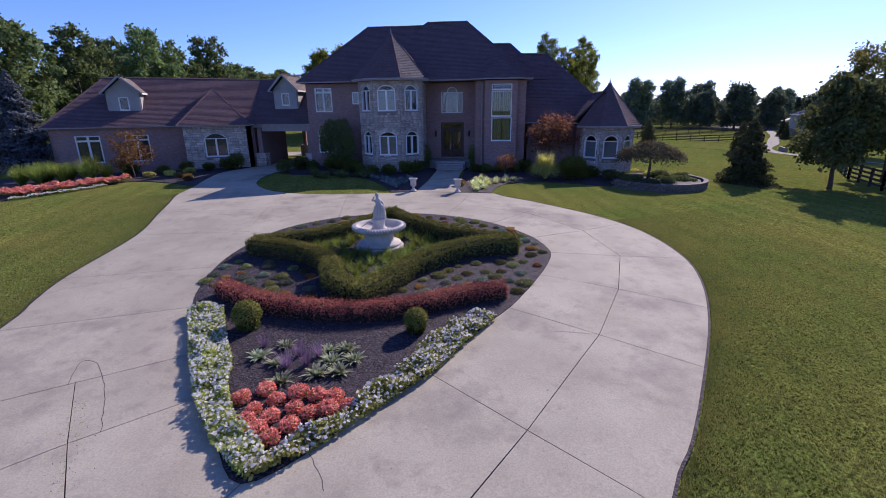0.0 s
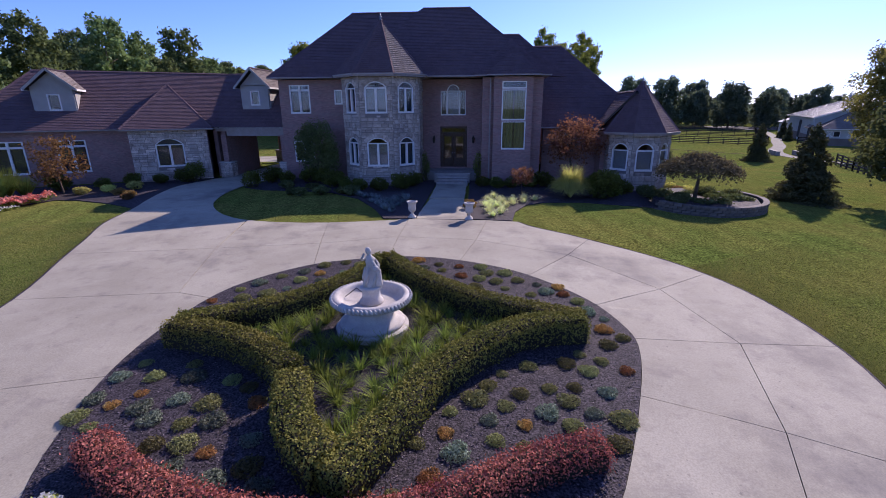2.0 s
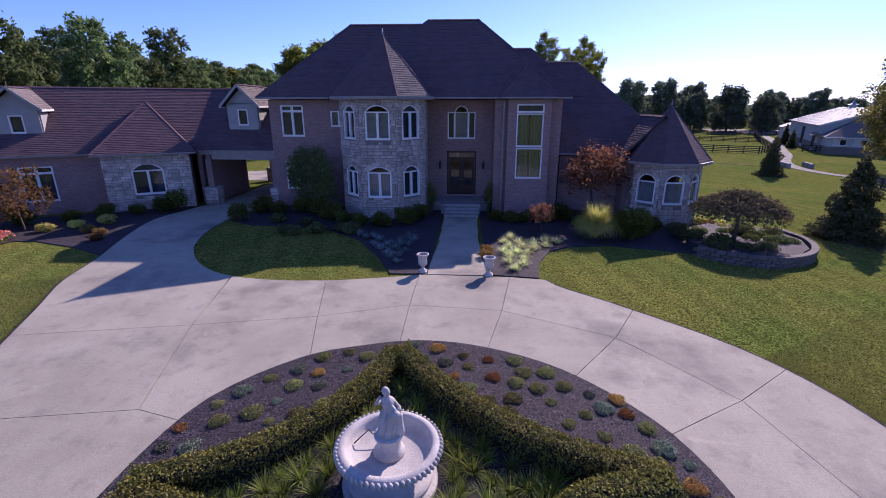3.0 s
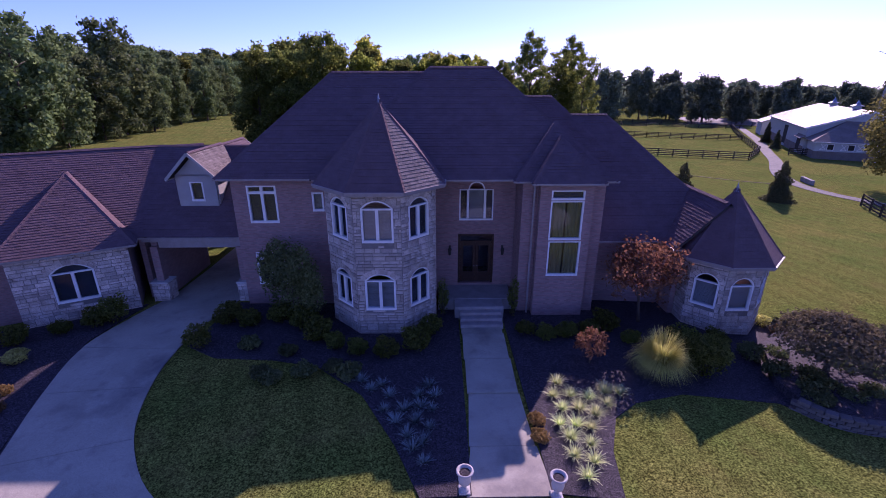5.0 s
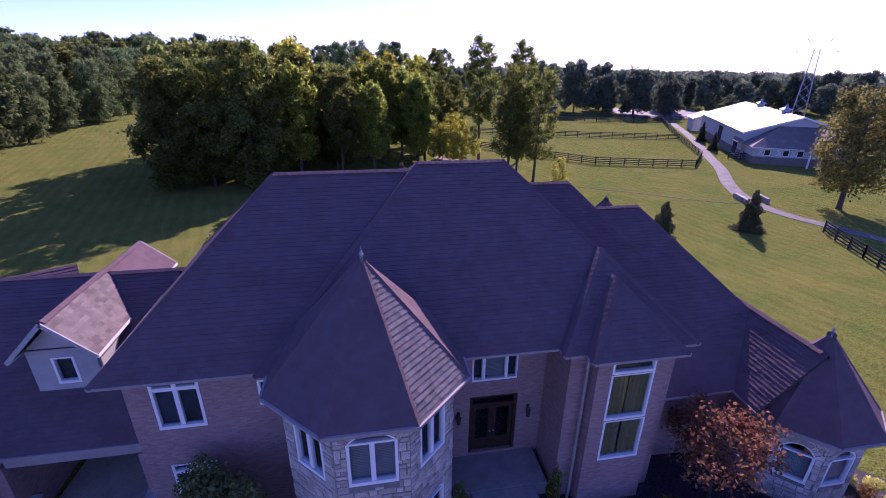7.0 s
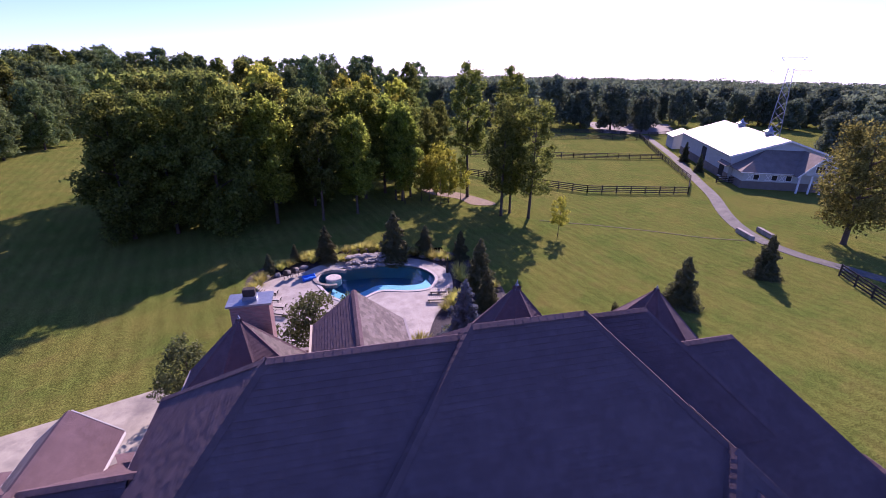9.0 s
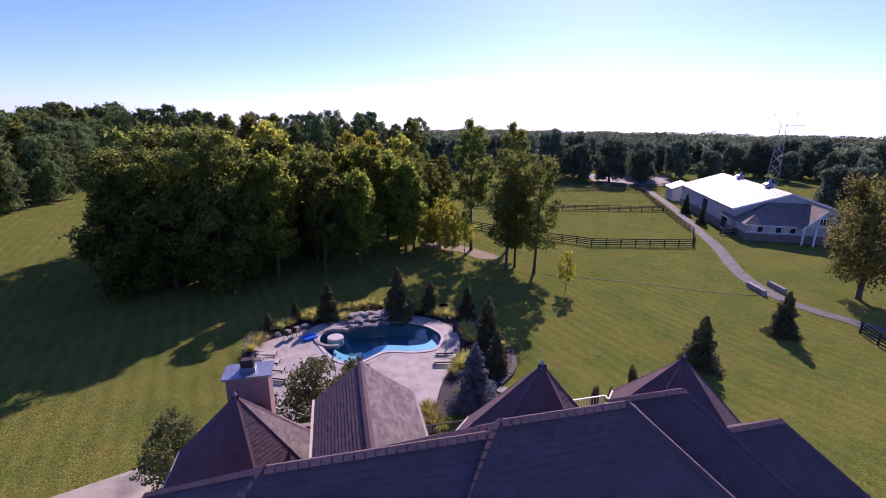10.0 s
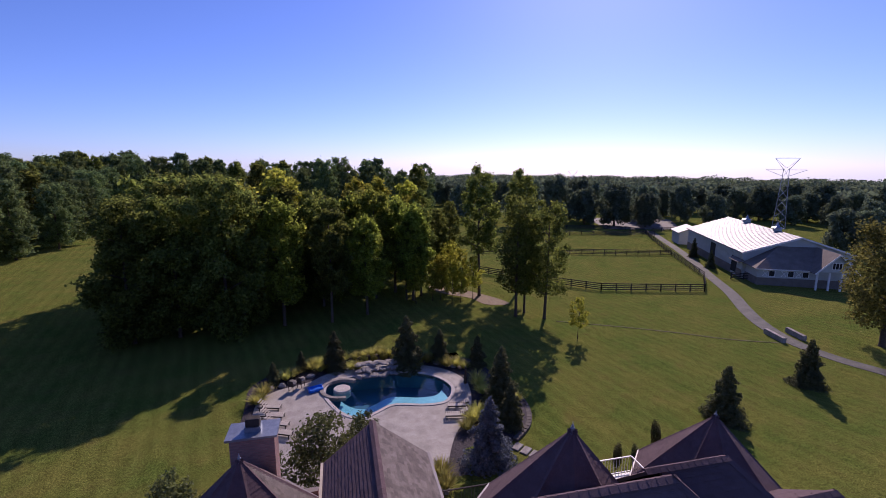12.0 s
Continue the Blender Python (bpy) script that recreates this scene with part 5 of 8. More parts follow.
OUT = RIGHT_EDGE + [Vector((-1.1, 26.3)), Vector((-3.9, 26.3))] + ISLE_EDGE[::-1][1:]
RING = [((-0.4, 7.82), (1.48, 6.3), (3.3, 4.85)), ((1.34, 11.1), (3.49, 9.83), (5.48, 8.74)), ((2.5, 13.55), (4.71, 12.78), (6.95, 11.87)), ((2.97, 15.8), (5.57, 15.9), (7.9, 16.08)), ((2.8, 17.7), (4.8, 18.95), (6.82, 20.48)),
        ((0.86, 19.6), (2.54, 21.67), (3.75, 23.66)), ((-1.42, 20.8), (-0.82, 23.27), (-0.3, 26.3)), ((-4.0, 21.0), (-4.03, 23.53), (-3.95, 26.2)), ((-6.45, 20.2), (-7.01, 22.54), (-7.6, 25.4))]
for (i0, m0, o0), (i1, m1, o1) in zip(RING, RING[1:]):
    slab(arc(BED, i0, i1, True) + [Vector(m1), Vector(m0)])
    slab(arc(OUT, o0, o1) + [Vector(m1), Vector(m0)])
FORK, MEET = Vector((-9.8, 17.74)), Vector((-10.88, 21.76))
slab(arc(BED, (-6.45, 20.2), (-8.7, 17.45), True) + [FORK, MEET, Vector((-7.01, 22.54))])
slab(arc(OUT, (-7.6, 25.4), (-11.6, 25.6)) + [MEET, Vector((-7.01, 22.54))])
slab(arc(BED, (-8.7, 17.45), (-8.86, 13.52), True) + arc(LEFT_EDGE, (-13.2, 12.2), (-14.4, 17.0)) + [FORK])
LEFTS = [((-8.86, 13.52), (-13.2, 12.2)), ((-7.6, 10.5), (-11.7, 8.85)), ((-6.11, 8.14), (-10.75, 4.95))]
for (i0, o0), (i1, o1) in zip(LEFTS, LEFTS[1:]):
    slab(arc(BED, i0, i1, True) + arc(LEFT_EDGE, o1, o0))
slab(arc(BED, (-6.11, 8.14), (-5.05, 6.6), True) + [Vector((-6.46, 5.3)), Vector((-7.85, 6.93))])
slab([Vector((-7.85, 6.93)), Vector((-6.46, 5.3))] + arc(LEFT_EDGE, (-10.1, 1.6), (-10.75, 4.95)))
slab([FORK, MEET] + arc(LEFT_EDGE[::-1], (-16.2, 20.8), (-14.4, 17.0)))
slab([MEET, Vector((-11.6, 25.6))] + arc(ISLE_EDGE[::-1], (-11.6, 25.6), (-15.0, 28.8)) + arc(LEFT_EDGE[::-1], (-18.75, 27.6), (-16.2, 20.8)))
ARM = [((-18.75, 27.6), (-15.0, 28.8)), ((-20.1, 31.2), (-16.1, 31.6)), ((-20.9, 34.5), (-16.4, 34.3)), ((-20.3, 37.6), (-16.25, 37.2)), ((-19.6, 39.4), (-15.7, 39.4)), ((-19.4, 44.0), (-15.2, 44.0)), ((-19.4, 50.0), (-15.2, 50.0))]
for (l0, r0), (l1, r1) in zip(ARM, ARM[1:]):
    slab(arc(LEFT_EDGE, l0, l1) + arc(ISLE_EDGE, r1, r0)) if l1[1] < 39.5 else slab([l0, l1, r1, r0])
slab([(-3.0, 4.75)] + arc(BED, (-3.0, 4.75), (-0.4, 7.82), True) + [(1.48, 6.3), (0.56, 4.82), (-1.2, 1.9), (-3.6, 2.9)])
slab([(1.48, 6.3)] + arc(RIGHT_EDGE, (3.3, 4.85), (1.7, -0.8)) + [(-1.2, 1.9), (0.56, 4.82)])
slab([(-3.0, 4.75)] + arc(BED, (-3.0, 4.75), (-5.05, 6.6), True) + [(-6.46, 5.3), (-5.45, 4.2), (-4.4, 2.5), (-3.6, 2.9)])
slab([(-6.46, 5.3)] + arc(LEFT_EDGE, (-10.1, 1.6), (-9.6, 0.2)) + [(-4.4, 2.5), (-5.45, 4.2)])
slab([(-3.6, 2.9), (-1.2, 1.9)] + arc(RIGHT_EDGE, (1.7, -0.8), (1.25, -6.0)) + [(-8.6, -6.0), snap(LEFT_EDGE, (-9.6, 0.2)), (-4.4, 2.5)])
# rear apron behind the link
sheet("rear_apron", [(-19.5, 50.0), (-15.2, 50.0), (-15.0, 52.5), (-17.5, 57.0), (-20.2, 60.2), (-28, 57.3), (-38, 54.0), (-38, 46.5), (-24, 49.5)], M["concrete"], 0.03, cell=3, label="pale concrete rear apron beside the garage", category="driveway")

# entrance walk
walk_way = thing("entrance_walk", "straight concrete walk in large slabs leading to the door", "path", kind="structure")
ys = [26.35, 28.3, 31.0, 33.3, 35.4, 36.9]
for a, b in zip(ys, ys[1:]):
    wa, wb = [(1.0 + max(0, (29.5 - y)) * 0.1) for y in (a, b)]
    slab([(-2.5 - wa, a), (-2.5 + wa, a), (-2.45 + wb, b), (-2.45 - wb, b)], "slab", walk_way, 0.04 + 0.05 * (a > 30))

def strip(path, w0, w1):
    pts = [Vector(p) for p in path]
    left, right = [], []
    for i, p in enumerate(pts):
        d = (pts[min(i + 1, len(pts) - 1)] - pts[max(i - 1, 0)]).normalized()
        n = Vector((-d.y, d.x))
        left.append(p + n * w0), right.append(p + n * w1)
    return left + right[::-1]


# trench of dark soil where lawn meets the concrete
for edge in (RIGHT_EDGE, LEFT_EDGE[:-8]):
    sheet("drive_edge", strip(edge, 0.02, -0.035), M["mulch"], 0.056, cell=2, label="narrow line of dark soil along the drive", category="edging", skirt=0.06)

# hairline cracks in the old slabs
for line in ([(-7.93, 6.84), (-8.2, 7.26), (-8.39, 7.68), (-8.07, 7.69), (-7.69, 7.41), (-7.2, 6.94), (-6.84, 6.56), (-6.38, 5.96), (-6.09, 5.61)], [(-2.17, 5.44), (-1.98, 5.19), (-1.8, 4.98), (-1.67, 4.74)]):
    run = [Vector((p.x + 0.025 * noise.noise((p.x * 6, p.y * 6, 1.0)), p.y + 0.025 * noise.noise((p.x * 6, p.y * 6, 5.0)))) for p in spline(line, 8)]
    sheet("crack", strip(run, 0.004, -0.004), M["joint"], 0.053, drive, cell=5, kind="", skirt=0.01)

# planting beds
sheet("island_bed", BED, M["mulch"], 0.06, cell=1.2, label="black mulch bed filling the drive island", category="flower bed", skirt=0.1)
FRONT_BED = [(-16.2, 34.6), (-14.5, 33.6), (-11.9, 33.4), (-9.8, 32.9), (-7.6, 31.0), (-6.1, 28.4), (-5.2, 26.35), (-3.65, 26.4), (-3.55, 38.6), (-15.5, 38.9)]
sheet("west_bed", FRONT_BED, M["mulch"], 0.045, cell=2, label="dark mulch bed along the house front", category="flower bed")
EAST_BED = [(-1.25, 26.45), (0.85, 26.2), (1.14, 28.0), (1.82, 29.6), (2.9, 30.4), (5.0, 31.0), (8.6, 30.6), (9.8, 29.4), (11.6, 29.2), (13.4, 29.9), (14.8, 31.2), (15.6, 33.0), (15.3, 35.4), (12.5, 38.0), (11.5, 41.0), (-1.3, 38.6)]
sheet("east_bed", EAST_BED, M["mulch"], 0.045, cell=2, label="dark mulch bed round the entrance and small turret", category="flower bed")
GAR_BED = [(-18.95, 27.9), (-21.2, 29.0), (-23.8, 29.8), (-25.0, 29.8), (-26.5, 25.5), (-28.0, 22.5), (-31.5, 22.5), (-36.0, 30.0), (-31.5, 33.0), (-20.4, 38.8), (-21.0, 35.0), (-20.1, 31.0)]
sheet("garage_bed", GAR_BED, M["mulch"], 0.045, cell=2, label="mulch bed with shrubs before the garage", category="flower bed")


# ==== plants from leaf clouds
def leaf_mesh(name, pos, nor, size, material, rng, aspect=1.6, bend=0.5):
    """A mesh of small pointed leaves, one island each, at the given places; nor is the way each tends to face."""
    n = len(pos)
    nor = nor + rng.normal(0, bend, (n, 3))
    nor /= np.linalg.norm(nor, axis=1, keepdims=True) + 1e-9
    t = rng.normal(0, 1, (n, 3))
    t -= nor * np.sum(t * nor, axis=1, keepdims=True)
    t /= np.linalg.norm(t, axis=1, keepdims=True) + 1e-9
    b = np.cross(nor, t)
    s = size * rng.uniform(0.6, 1.3, (n, 1))
    v = np.empty((n, 4, 3))
    v[:, 0], v[:, 2] = pos - t * s * aspect * 0.5, pos + t * s * aspect * 0.5
    v[:, 1], v[:, 3] = pos + b * s * 0.5 + nor * s * 0.12, pos - b * s * 0.5 + nor * s * 0.12
    me = bpy.data.meshes.new(name)
    me.vertices.add(4 * n), me.loops.add(4 * n), me.polygons.add(n)
    me.vertices.foreach_set("co", v.ravel())
    me.loops.foreach_set("vertex_index", np.arange(4 * n))
    me.polygons.foreach_set("loop_start", np.arange(0, 4 * n, 4))
    me.materials.append(material)
    me.update(calc_edges=True)
    return me


def cloud(blobs, per, rng, shell=0.55):
    """Points and outward ways over a set of ellipsoids (x, y, z, rx, ry, rz)."""
    P, N = [], []
    area = [b[3] * b[4] + b[4] * b[5] + b[3] * b[5] for b in blobs]
    for b, a in zip(blobs, area):
        k = max(8, int(per * a / sum(area)))
        d = rng.normal(0, 1, (k, 3))
        d /= np.linalg.norm(d, axis=1, keepdims=True)
        r = rng.uniform(shell, 1.0, (k, 1)) ** 0.6 + rng.normal(0, 0.06, (k, 1))
        P.append(np.array(b[:3]) + d * r * np.array(b[3:6]))
        N.append(d)
    return np.concatenate(P), np.concatenate(N)


def blade_mesh(name, n, length, width, spread, droop, material, rng, rise=0.7, least=0.25):
    """A tuft of arching strap leaves."""
    verts, faces = [], []
    for i in range(n):
        a, ln = rng.uniform(0, 2 * math.pi), length * rng.uniform(0.65, 1.15)
        out, w = rng.uniform(least, 1.0) * spread, width * rng.uniform(0.7, 1.2)
        ca, sa = math.cos(a), math.sin(a)
        k = len(verts)
        for j in range(4):
            t = j / 3
            r = 0.04 + out * ln * t
            z = ln * (rise * t - droop * t * t * out)
            h = w * (1 - t * 0.9) / 2
            verts += [(ca * r - sa * h, sa * r + ca * h, z), (ca * r + sa * h, sa * r - ca * h, z)]
        for j in range(3):
            q = k + 2 * j
            faces.append((q, q + 1, q + 3, q + 2))
    me = bpy.data.meshes.new(name)
    me.from_pydata(verts, [], faces)
    me.materials.append(material)
    return me


def put(ob, x, y, z=None, s=1.0, rz=0.0, lift=0.0, sz=None):
    ob.matrix_basis = Matrix.Translation((x, y, (gz(x, y) if z is None else z) + lift)) @ Matrix.Rotation(radians(rz), 4, "Z") @ Matrix.Diagonal((s, s, sz or s, 1))
    return ob


def scatter_copies(proto, places, rng, lo=0.8, hi=1.2, lift=0.0):
    """Copies of a thing at plan places, each turned and sized by chance; the first place takes the thing itself."""
    for i, p in enumerate(places):
        s, rz = rng.uniform(lo, hi), rng.uniform(0, 360)
        m = Matrix.Translation((p[0], p[1], gz(p[0], p[1]) + lift)) @ Matrix.Rotation(radians(rz), 4, "Z")
        ob = proto if i == 0 else copy_thing(proto, m)
        ob.matrix_basis = m @ Matrix.Diagonal((s, s, s * 0.85, 1))


rng = np.random.default_rng(3)


def hedge(path, width, height, material, label, name, leaf=0.034, density=1400, core_mat="hedge_core", base=0.05, rough=0.05):
    """A clipped hedge along a plan path: a dense core under a coat of leaves."""
    pts = [Vector(p) for p in path]
    h = thing(name, label, "hedge")
    verts, faces = [], []
    prof = [(-0.47, 0.0), (-0.5, 0.5), (-0.42, 0.80), (-0.26, 0.94), (0.26, 0.94), (0.42, 0.80), (0.5, 0.5), (0.47, 0.0)]
    P, N = [], []
    for i, p in enumerate(pts):
        d = (pts[min(i + 1, len(pts) - 1)] - pts[max(i - 1, 0)]).normalized()
        n = Vector((-d.y, d.x))
        z = gz(p.x, p.y) + base
        for a, b in prof:
            q = p + n * a * width * 0.93
            verts.append((q.x, q.y, z + b * height * 0.95))
        if i:
            q0 = pts[i - 1]
            ln = (p - q0).length
            per = width + 2 * height
            k = int(ln * per * density)
            f = rng.uniform(0, 1, k)
            s = rng.uniform(0, 1, k) * per
            for fi, si in zip(f, s):
                c = q0.lerp(p, fi)
                up = si / height if si < height else 1.0 if si < height + width else (per - si) / height
                # fewer leaves lower down, so the shade-coloured core darkens the sides
                if rng.uniform() > 0.15 + 0.85 * up ** 1.5:
                    continue
                if si < height:
                    a, b, nn = -0.5, si / height, (-n.x, -n.y, 0.15)
                elif si < height + width:
                    a, b, nn = (si - height) / width - 0.5, 1.0, (0, 0, 1)
                else:
                    a, b, nn = 0.5, (per - si) / height, (n.x, n.y, 0.15)
                e = max(0.0, abs(a) - 0.28) / 0.22
                bb = b - 0.16 * e * e * (b > 0.9)
                aa = a * (1 - 0.14 * max(0, b - 0.7) / 0.3)
                w = c + n * aa * width
                P.append((w.x, w.y, gz(w.x, w.y) + base + bb * height))
                N.append(nn)
    k = len(prof)
    for i in range(len(pts) - 1):
        for j in range(k - 1):
            a = i * k + j
            faces.append((a, a + 1, a + k + 1, a + k))
    faces += [tuple(range(k))[::-1], tuple((len(pts) - 1) * k + j for j in range(k))]
    for end, p, q in ((0, pts[0], pts[1]), (1, pts[-1], pts[-2])):
        d = (p - q).normalized()
        n = Vector((-d.y, d.x))
        for _ in range(int(width * height * density)):
            a, b = rng.uniform(-0.5, 0.5), rng.uniform(0, 1)
            w = p + n * a * width + d * 0.03
            P.append((w.x, w.y, gz(w.x, w.y) + base + b * height))
            N.append((d.x, d.y, 0.1))
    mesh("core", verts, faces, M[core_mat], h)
    P, N = np.array(P), np.array(N, float)
    P += rng.normal(0, rough * 0.5, P.shape)
    ob = new("foliage", leaf_mesh("foliage", P, N, leaf, M[material], rng, bend=0.7))
    ob.parent = h
    return h


yew = "clipped dark green yew hedge edging the fountain star"
TIPS = {"n": (-3.8, 19.9), "e": (1.75, 15.85), "s": (-2.85, 10.95), "w": (-8.1, 15.1)}
hedge(spline([TIPS["n"], (-2.4, 18.2), (-0.5, 16.75), TIPS["e"]], 7), 0.62, 0.62, "box", yew, "hedge")
hedge(spline([(1.75, 15.75), (0.1, 15.3), (-1.5, 13.7), (-2.2, 12.2), (-2.85, 10.8)], 7), 0.68, 0.64, "box", yew, "hedge")
hedge(spline([(-3.1, 11.1), (-3.9, 11.9), (-4.4, 13.1)], 7), 0.68, 0.66, "box", yew, "hedge")
hedge(spline([(-4.62, 13.45), (-5.5, 14.15), (-6.7, 14.7), (-8.1, 15.0)], 7), 0.66, 0.62, "box", yew, "hedge")
hedge(spline([(-8.1, 15.3), (-6.7, 15.95), (-5.5, 16.9), (-4.5, 18.3), (-3.95, 19.9)], 7), 0.6, 0.58, "box", yew, "hedge")
hedge(spline([(-7.2, 11.45), (-6.0, 10.75), (-4.5, 10.3), (-3.2, 10.17), (-2.1, 10.32), (-1.0, 10.8), (0.1, 11.45), (1.2, 11.85)], 6), 0.55, 0.4, "barberry", "low hedge of dark red barberry across the island bed", "barberry_hedge", leaf=0.03, density=2000, core_mat="hedge_core", rough=0.1)
STAR = spline([TIPS["n"], (-2.4, 18.2), (-0.5, 16.75), TIPS["e"], (0.1, 15.3), (-1.5, 13.7), TIPS["s"], (-3.9, 11.9), (-4.5, 13.3), (-5.5, 14.15), TIPS["w"], (-6.7, 15.95), (-5.5, 16.9), (-4.5, 18.3)], 3, True)


def topiary(x, y, size=1.0):
    t = thing("topiary_ball", "round clipped yew ball on a short skirted base", "topiary")
    P, N = cloud([(0, 0, 0.42, 0.36, 0.36, 0.35)], 4600, rng, 0.93)
    # lower half thinned to let the core's painted shade through
    full = rng.uniform(0, 1, len(P)) < 0.2 + 1.6 * np.clip(P[:, 2] - 0.12, 0, 1)
    P, N = P[full], N[full]
    ob = new("ball", leaf_mesh("ball", P, N, 0.036, M["box"], rng, bend=0.6))
    ob.parent = t
    P, N = cloud([(0, 0, 0.14, 0.3, 0.3, 0.16)], 700, rng, 0.9)
    ob = new("skirt", leaf_mesh("skirt", P, N, 0.05, M["leaf_dark"], rng, bend=0.6))
    ob.parent = t
    bm = bmesh.new()
    bmesh.ops.create_icosphere(bm, subdivisions=3, radius=0.32, matrix=Matrix.Translation((0, 0, 0.42)))
    bmesh.ops.create_icosphere(bm, subdivisions=2, radius=0.25, matrix=Matrix.Translation((0, 0, 0.14)) @ Matrix.Diagonal((1, 1, 0.7, 1)))
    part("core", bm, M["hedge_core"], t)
    put(t, x, y, lift=0.05, s=size)
    return t


# weeds in the joints of the old slabs
k = 240
f = rng.uniform(0, 1, (k, 1))
P = np.array((-7.3, 6.35)) * (1 - f) + np.array((-5.7, 4.4)) * f + rng.normal(0, 0.16, (k, 2))
P = np.column_stack((P, [gz(x, y) + 0.062 for x, y in P]))
tagged(new("joint_weeds", leaf_mesh("joint_weeds", P, np.tile((0, 0, 1.0), (k, 1)), 0.014, M["blade"], rng, bend=0.9)), "small weeds sprouting along the slab joint", "weeds", kind="stuff")

topiary(-5.35, 9.45, 0.95), topiary(-1.02, 9.6, 0.8)

# loose bark chips lying on the mulch
k = 26000
P = rng.uniform((-9.2, 4.6), (3.2, 21.4), (k, 2))
P = np.array([p for p in P if inside(p[0], p[1], BED)])
P = np.column_stack((P, [gz(x, y) + 0.07 for x, y in P]))
tagged(new("bark_chips", leaf_mesh("bark_chips", P, np.tile((0, 0, 1.0), (len(P), 1)), 0.022, M["chip"], rng, aspect=2.2, bend=0.45)), "loose dark and weathered grey bark chips", "bark mulch", kind="stuff")


def in_bed(x, y, margin=0.35):
    if not inside(x, y, BED):
        return False
    return all((x - p[0]) ** 2 + (y - p[1]) ** 2 > margin * margin for p in BED)


# low sedum cushions between hedge and drive
def cushion(material, name, label):
    c = thing(name, label, "sedum", group="sedum cushions")
    P, N = cloud([(0, 0, 0.03, 0.2, 0.2, 0.1), (0.09, 0.06, 0.04, 0.13, 0.12, 0.08), (-0.08, 0.07, 0.03, 0.14, 0.11, 0.07), (0.02, -0.1, 0.03, 0.12, 0.1, 0.07)], 950, rng, 0.7)
    P[:, 2] = np.abs(P[:, 2])
    ob = new("foliage", leaf_mesh("foliage", P, N, 0.02, M[material], rng, aspect=2.2, bend=0.8))
    ob.parent = c
    return c


BARB = spline([(-7.2, 11.45), (-6.0, 10.75), (-4.5, 10.3), (-3.2, 10.17), (-2.1, 10.32), (-1.0, 10.8), (0.1, 11.45), (1.2, 11.85)], 4)
spots, r = [], random.Random(21)
while len(spots) < 120:
    x, y = r.uniform(-9, 3), r.uniform(10.5, 21)
    if not in_bed(x, y, 0.3) or inside(x, y, STAR) or any((x - p.x) ** 2 + (y - p.y) ** 2 < 0.45 for p in STAR) or any((x - p.x) ** 2 + (y - p.y) ** 2 < 0.3 for p in BARB):
        continue
    near = min(BARB, key=lambda p: (p.x - x) ** 2 + (p.y - y) ** 2)
    if y < near.y + 0.3 or any((x - a) ** 2 + (y - b) ** 2 < 0.24 for a, b in spots):
        continue
    spots.append((x, y))
for k, (mt, nm) in enumerate((("sedum", "green sedum cushion in black mulch"), ("sedum_orange", "orange-tinged sedum cushion in black mulch"), ("sedum_grey", "grey-green sedum cushion in black mulch"))):
    scatter_copies(cushion(mt, "sedum_cushion", nm), [s for i, s in enumerate(spots) if (0, 0, 2, 0, 1, 0, 2)[i % 7] == k], r, 0.65, 1.3, 0.05)

# day lilies round the fountain
lily = thing("daylily_clump", "arching green daylily clump inside the hedge star", "daylily", group="daylilies")
ob = new("tuft", blade_mesh("blades", 90, 0.56, 0.022, 0.85, 0.5, M["blade"], random.Random(4), 0.85, 0.1))
ob.parent = lily
spots = []
while len(spots) < 92:
    x, y = r.uniform(-8, 2), r.uniform(11, 20)
    if inside(x, y, STAR) and all((x - p.x) ** 2 + (y - p.y) ** 2 > 0.36 for p in STAR) and (x + 3.45) ** 2 + (y - 16.0) ** 2 > 1.15 and all((x - a) ** 2 + (y - b) ** 2 > 0.1 for a, b in spots):
        spots.append((x, y))
scatter_copies(lily, spots, r, 0.7, 1.15, 0.05)


# white bedding along the drive, coral blooms at the point
def bedding(name, label, outline, n, leaf_m, petal_m, height=0.24, petals=0.5, leaf=0.06, petal=0.062):
    b = thing(name, label, "flowers", kind="stuff")
    x0, x1, y0, y1 = min(p[0] for p in outline), max(p[0] for p in outline), min(p[1] for p in outline), max(p[1] for p in outline)
    P = []
    while len(P) < n:
        q = rng.uniform((x0, y0), (x1, y1), (4000, 2))
        P += [p for p in q if inside(p[0], p[1], outline)]
    P = np.array(P[:n])
    mound = np.array([0.55 + 0.45 * noise.noise((p[0] * 2.3, p[1] * 2.3, 0.0)) for p in P])
    base = np.array([gz(p[0], p[1]) for p in P]) + 0.05
    z = base + height * mound * rng.uniform(0.35, 1.0, n)
    L = np.column_stack((P, z))
    ob = new("foliage", leaf_mesh("foliage", L, np.tile((0, 0, 1.0), (n, 1)), leaf, M[leaf_m], rng, bend=0.8))
    ob.parent = b
    k = int(n * petals)
    F = np.column_stack((P[:k], base[:k] + height * mound[:k] * rng.uniform(0.85, 1.15, k)))
    ob = new("petals", leaf_mesh("petals", F, np.tile((0, -0.2, 1.0), (k, 1)), petal, M[petal_m], rng, aspect=1.0, bend=0.6))
    ob.parent = b
    return b


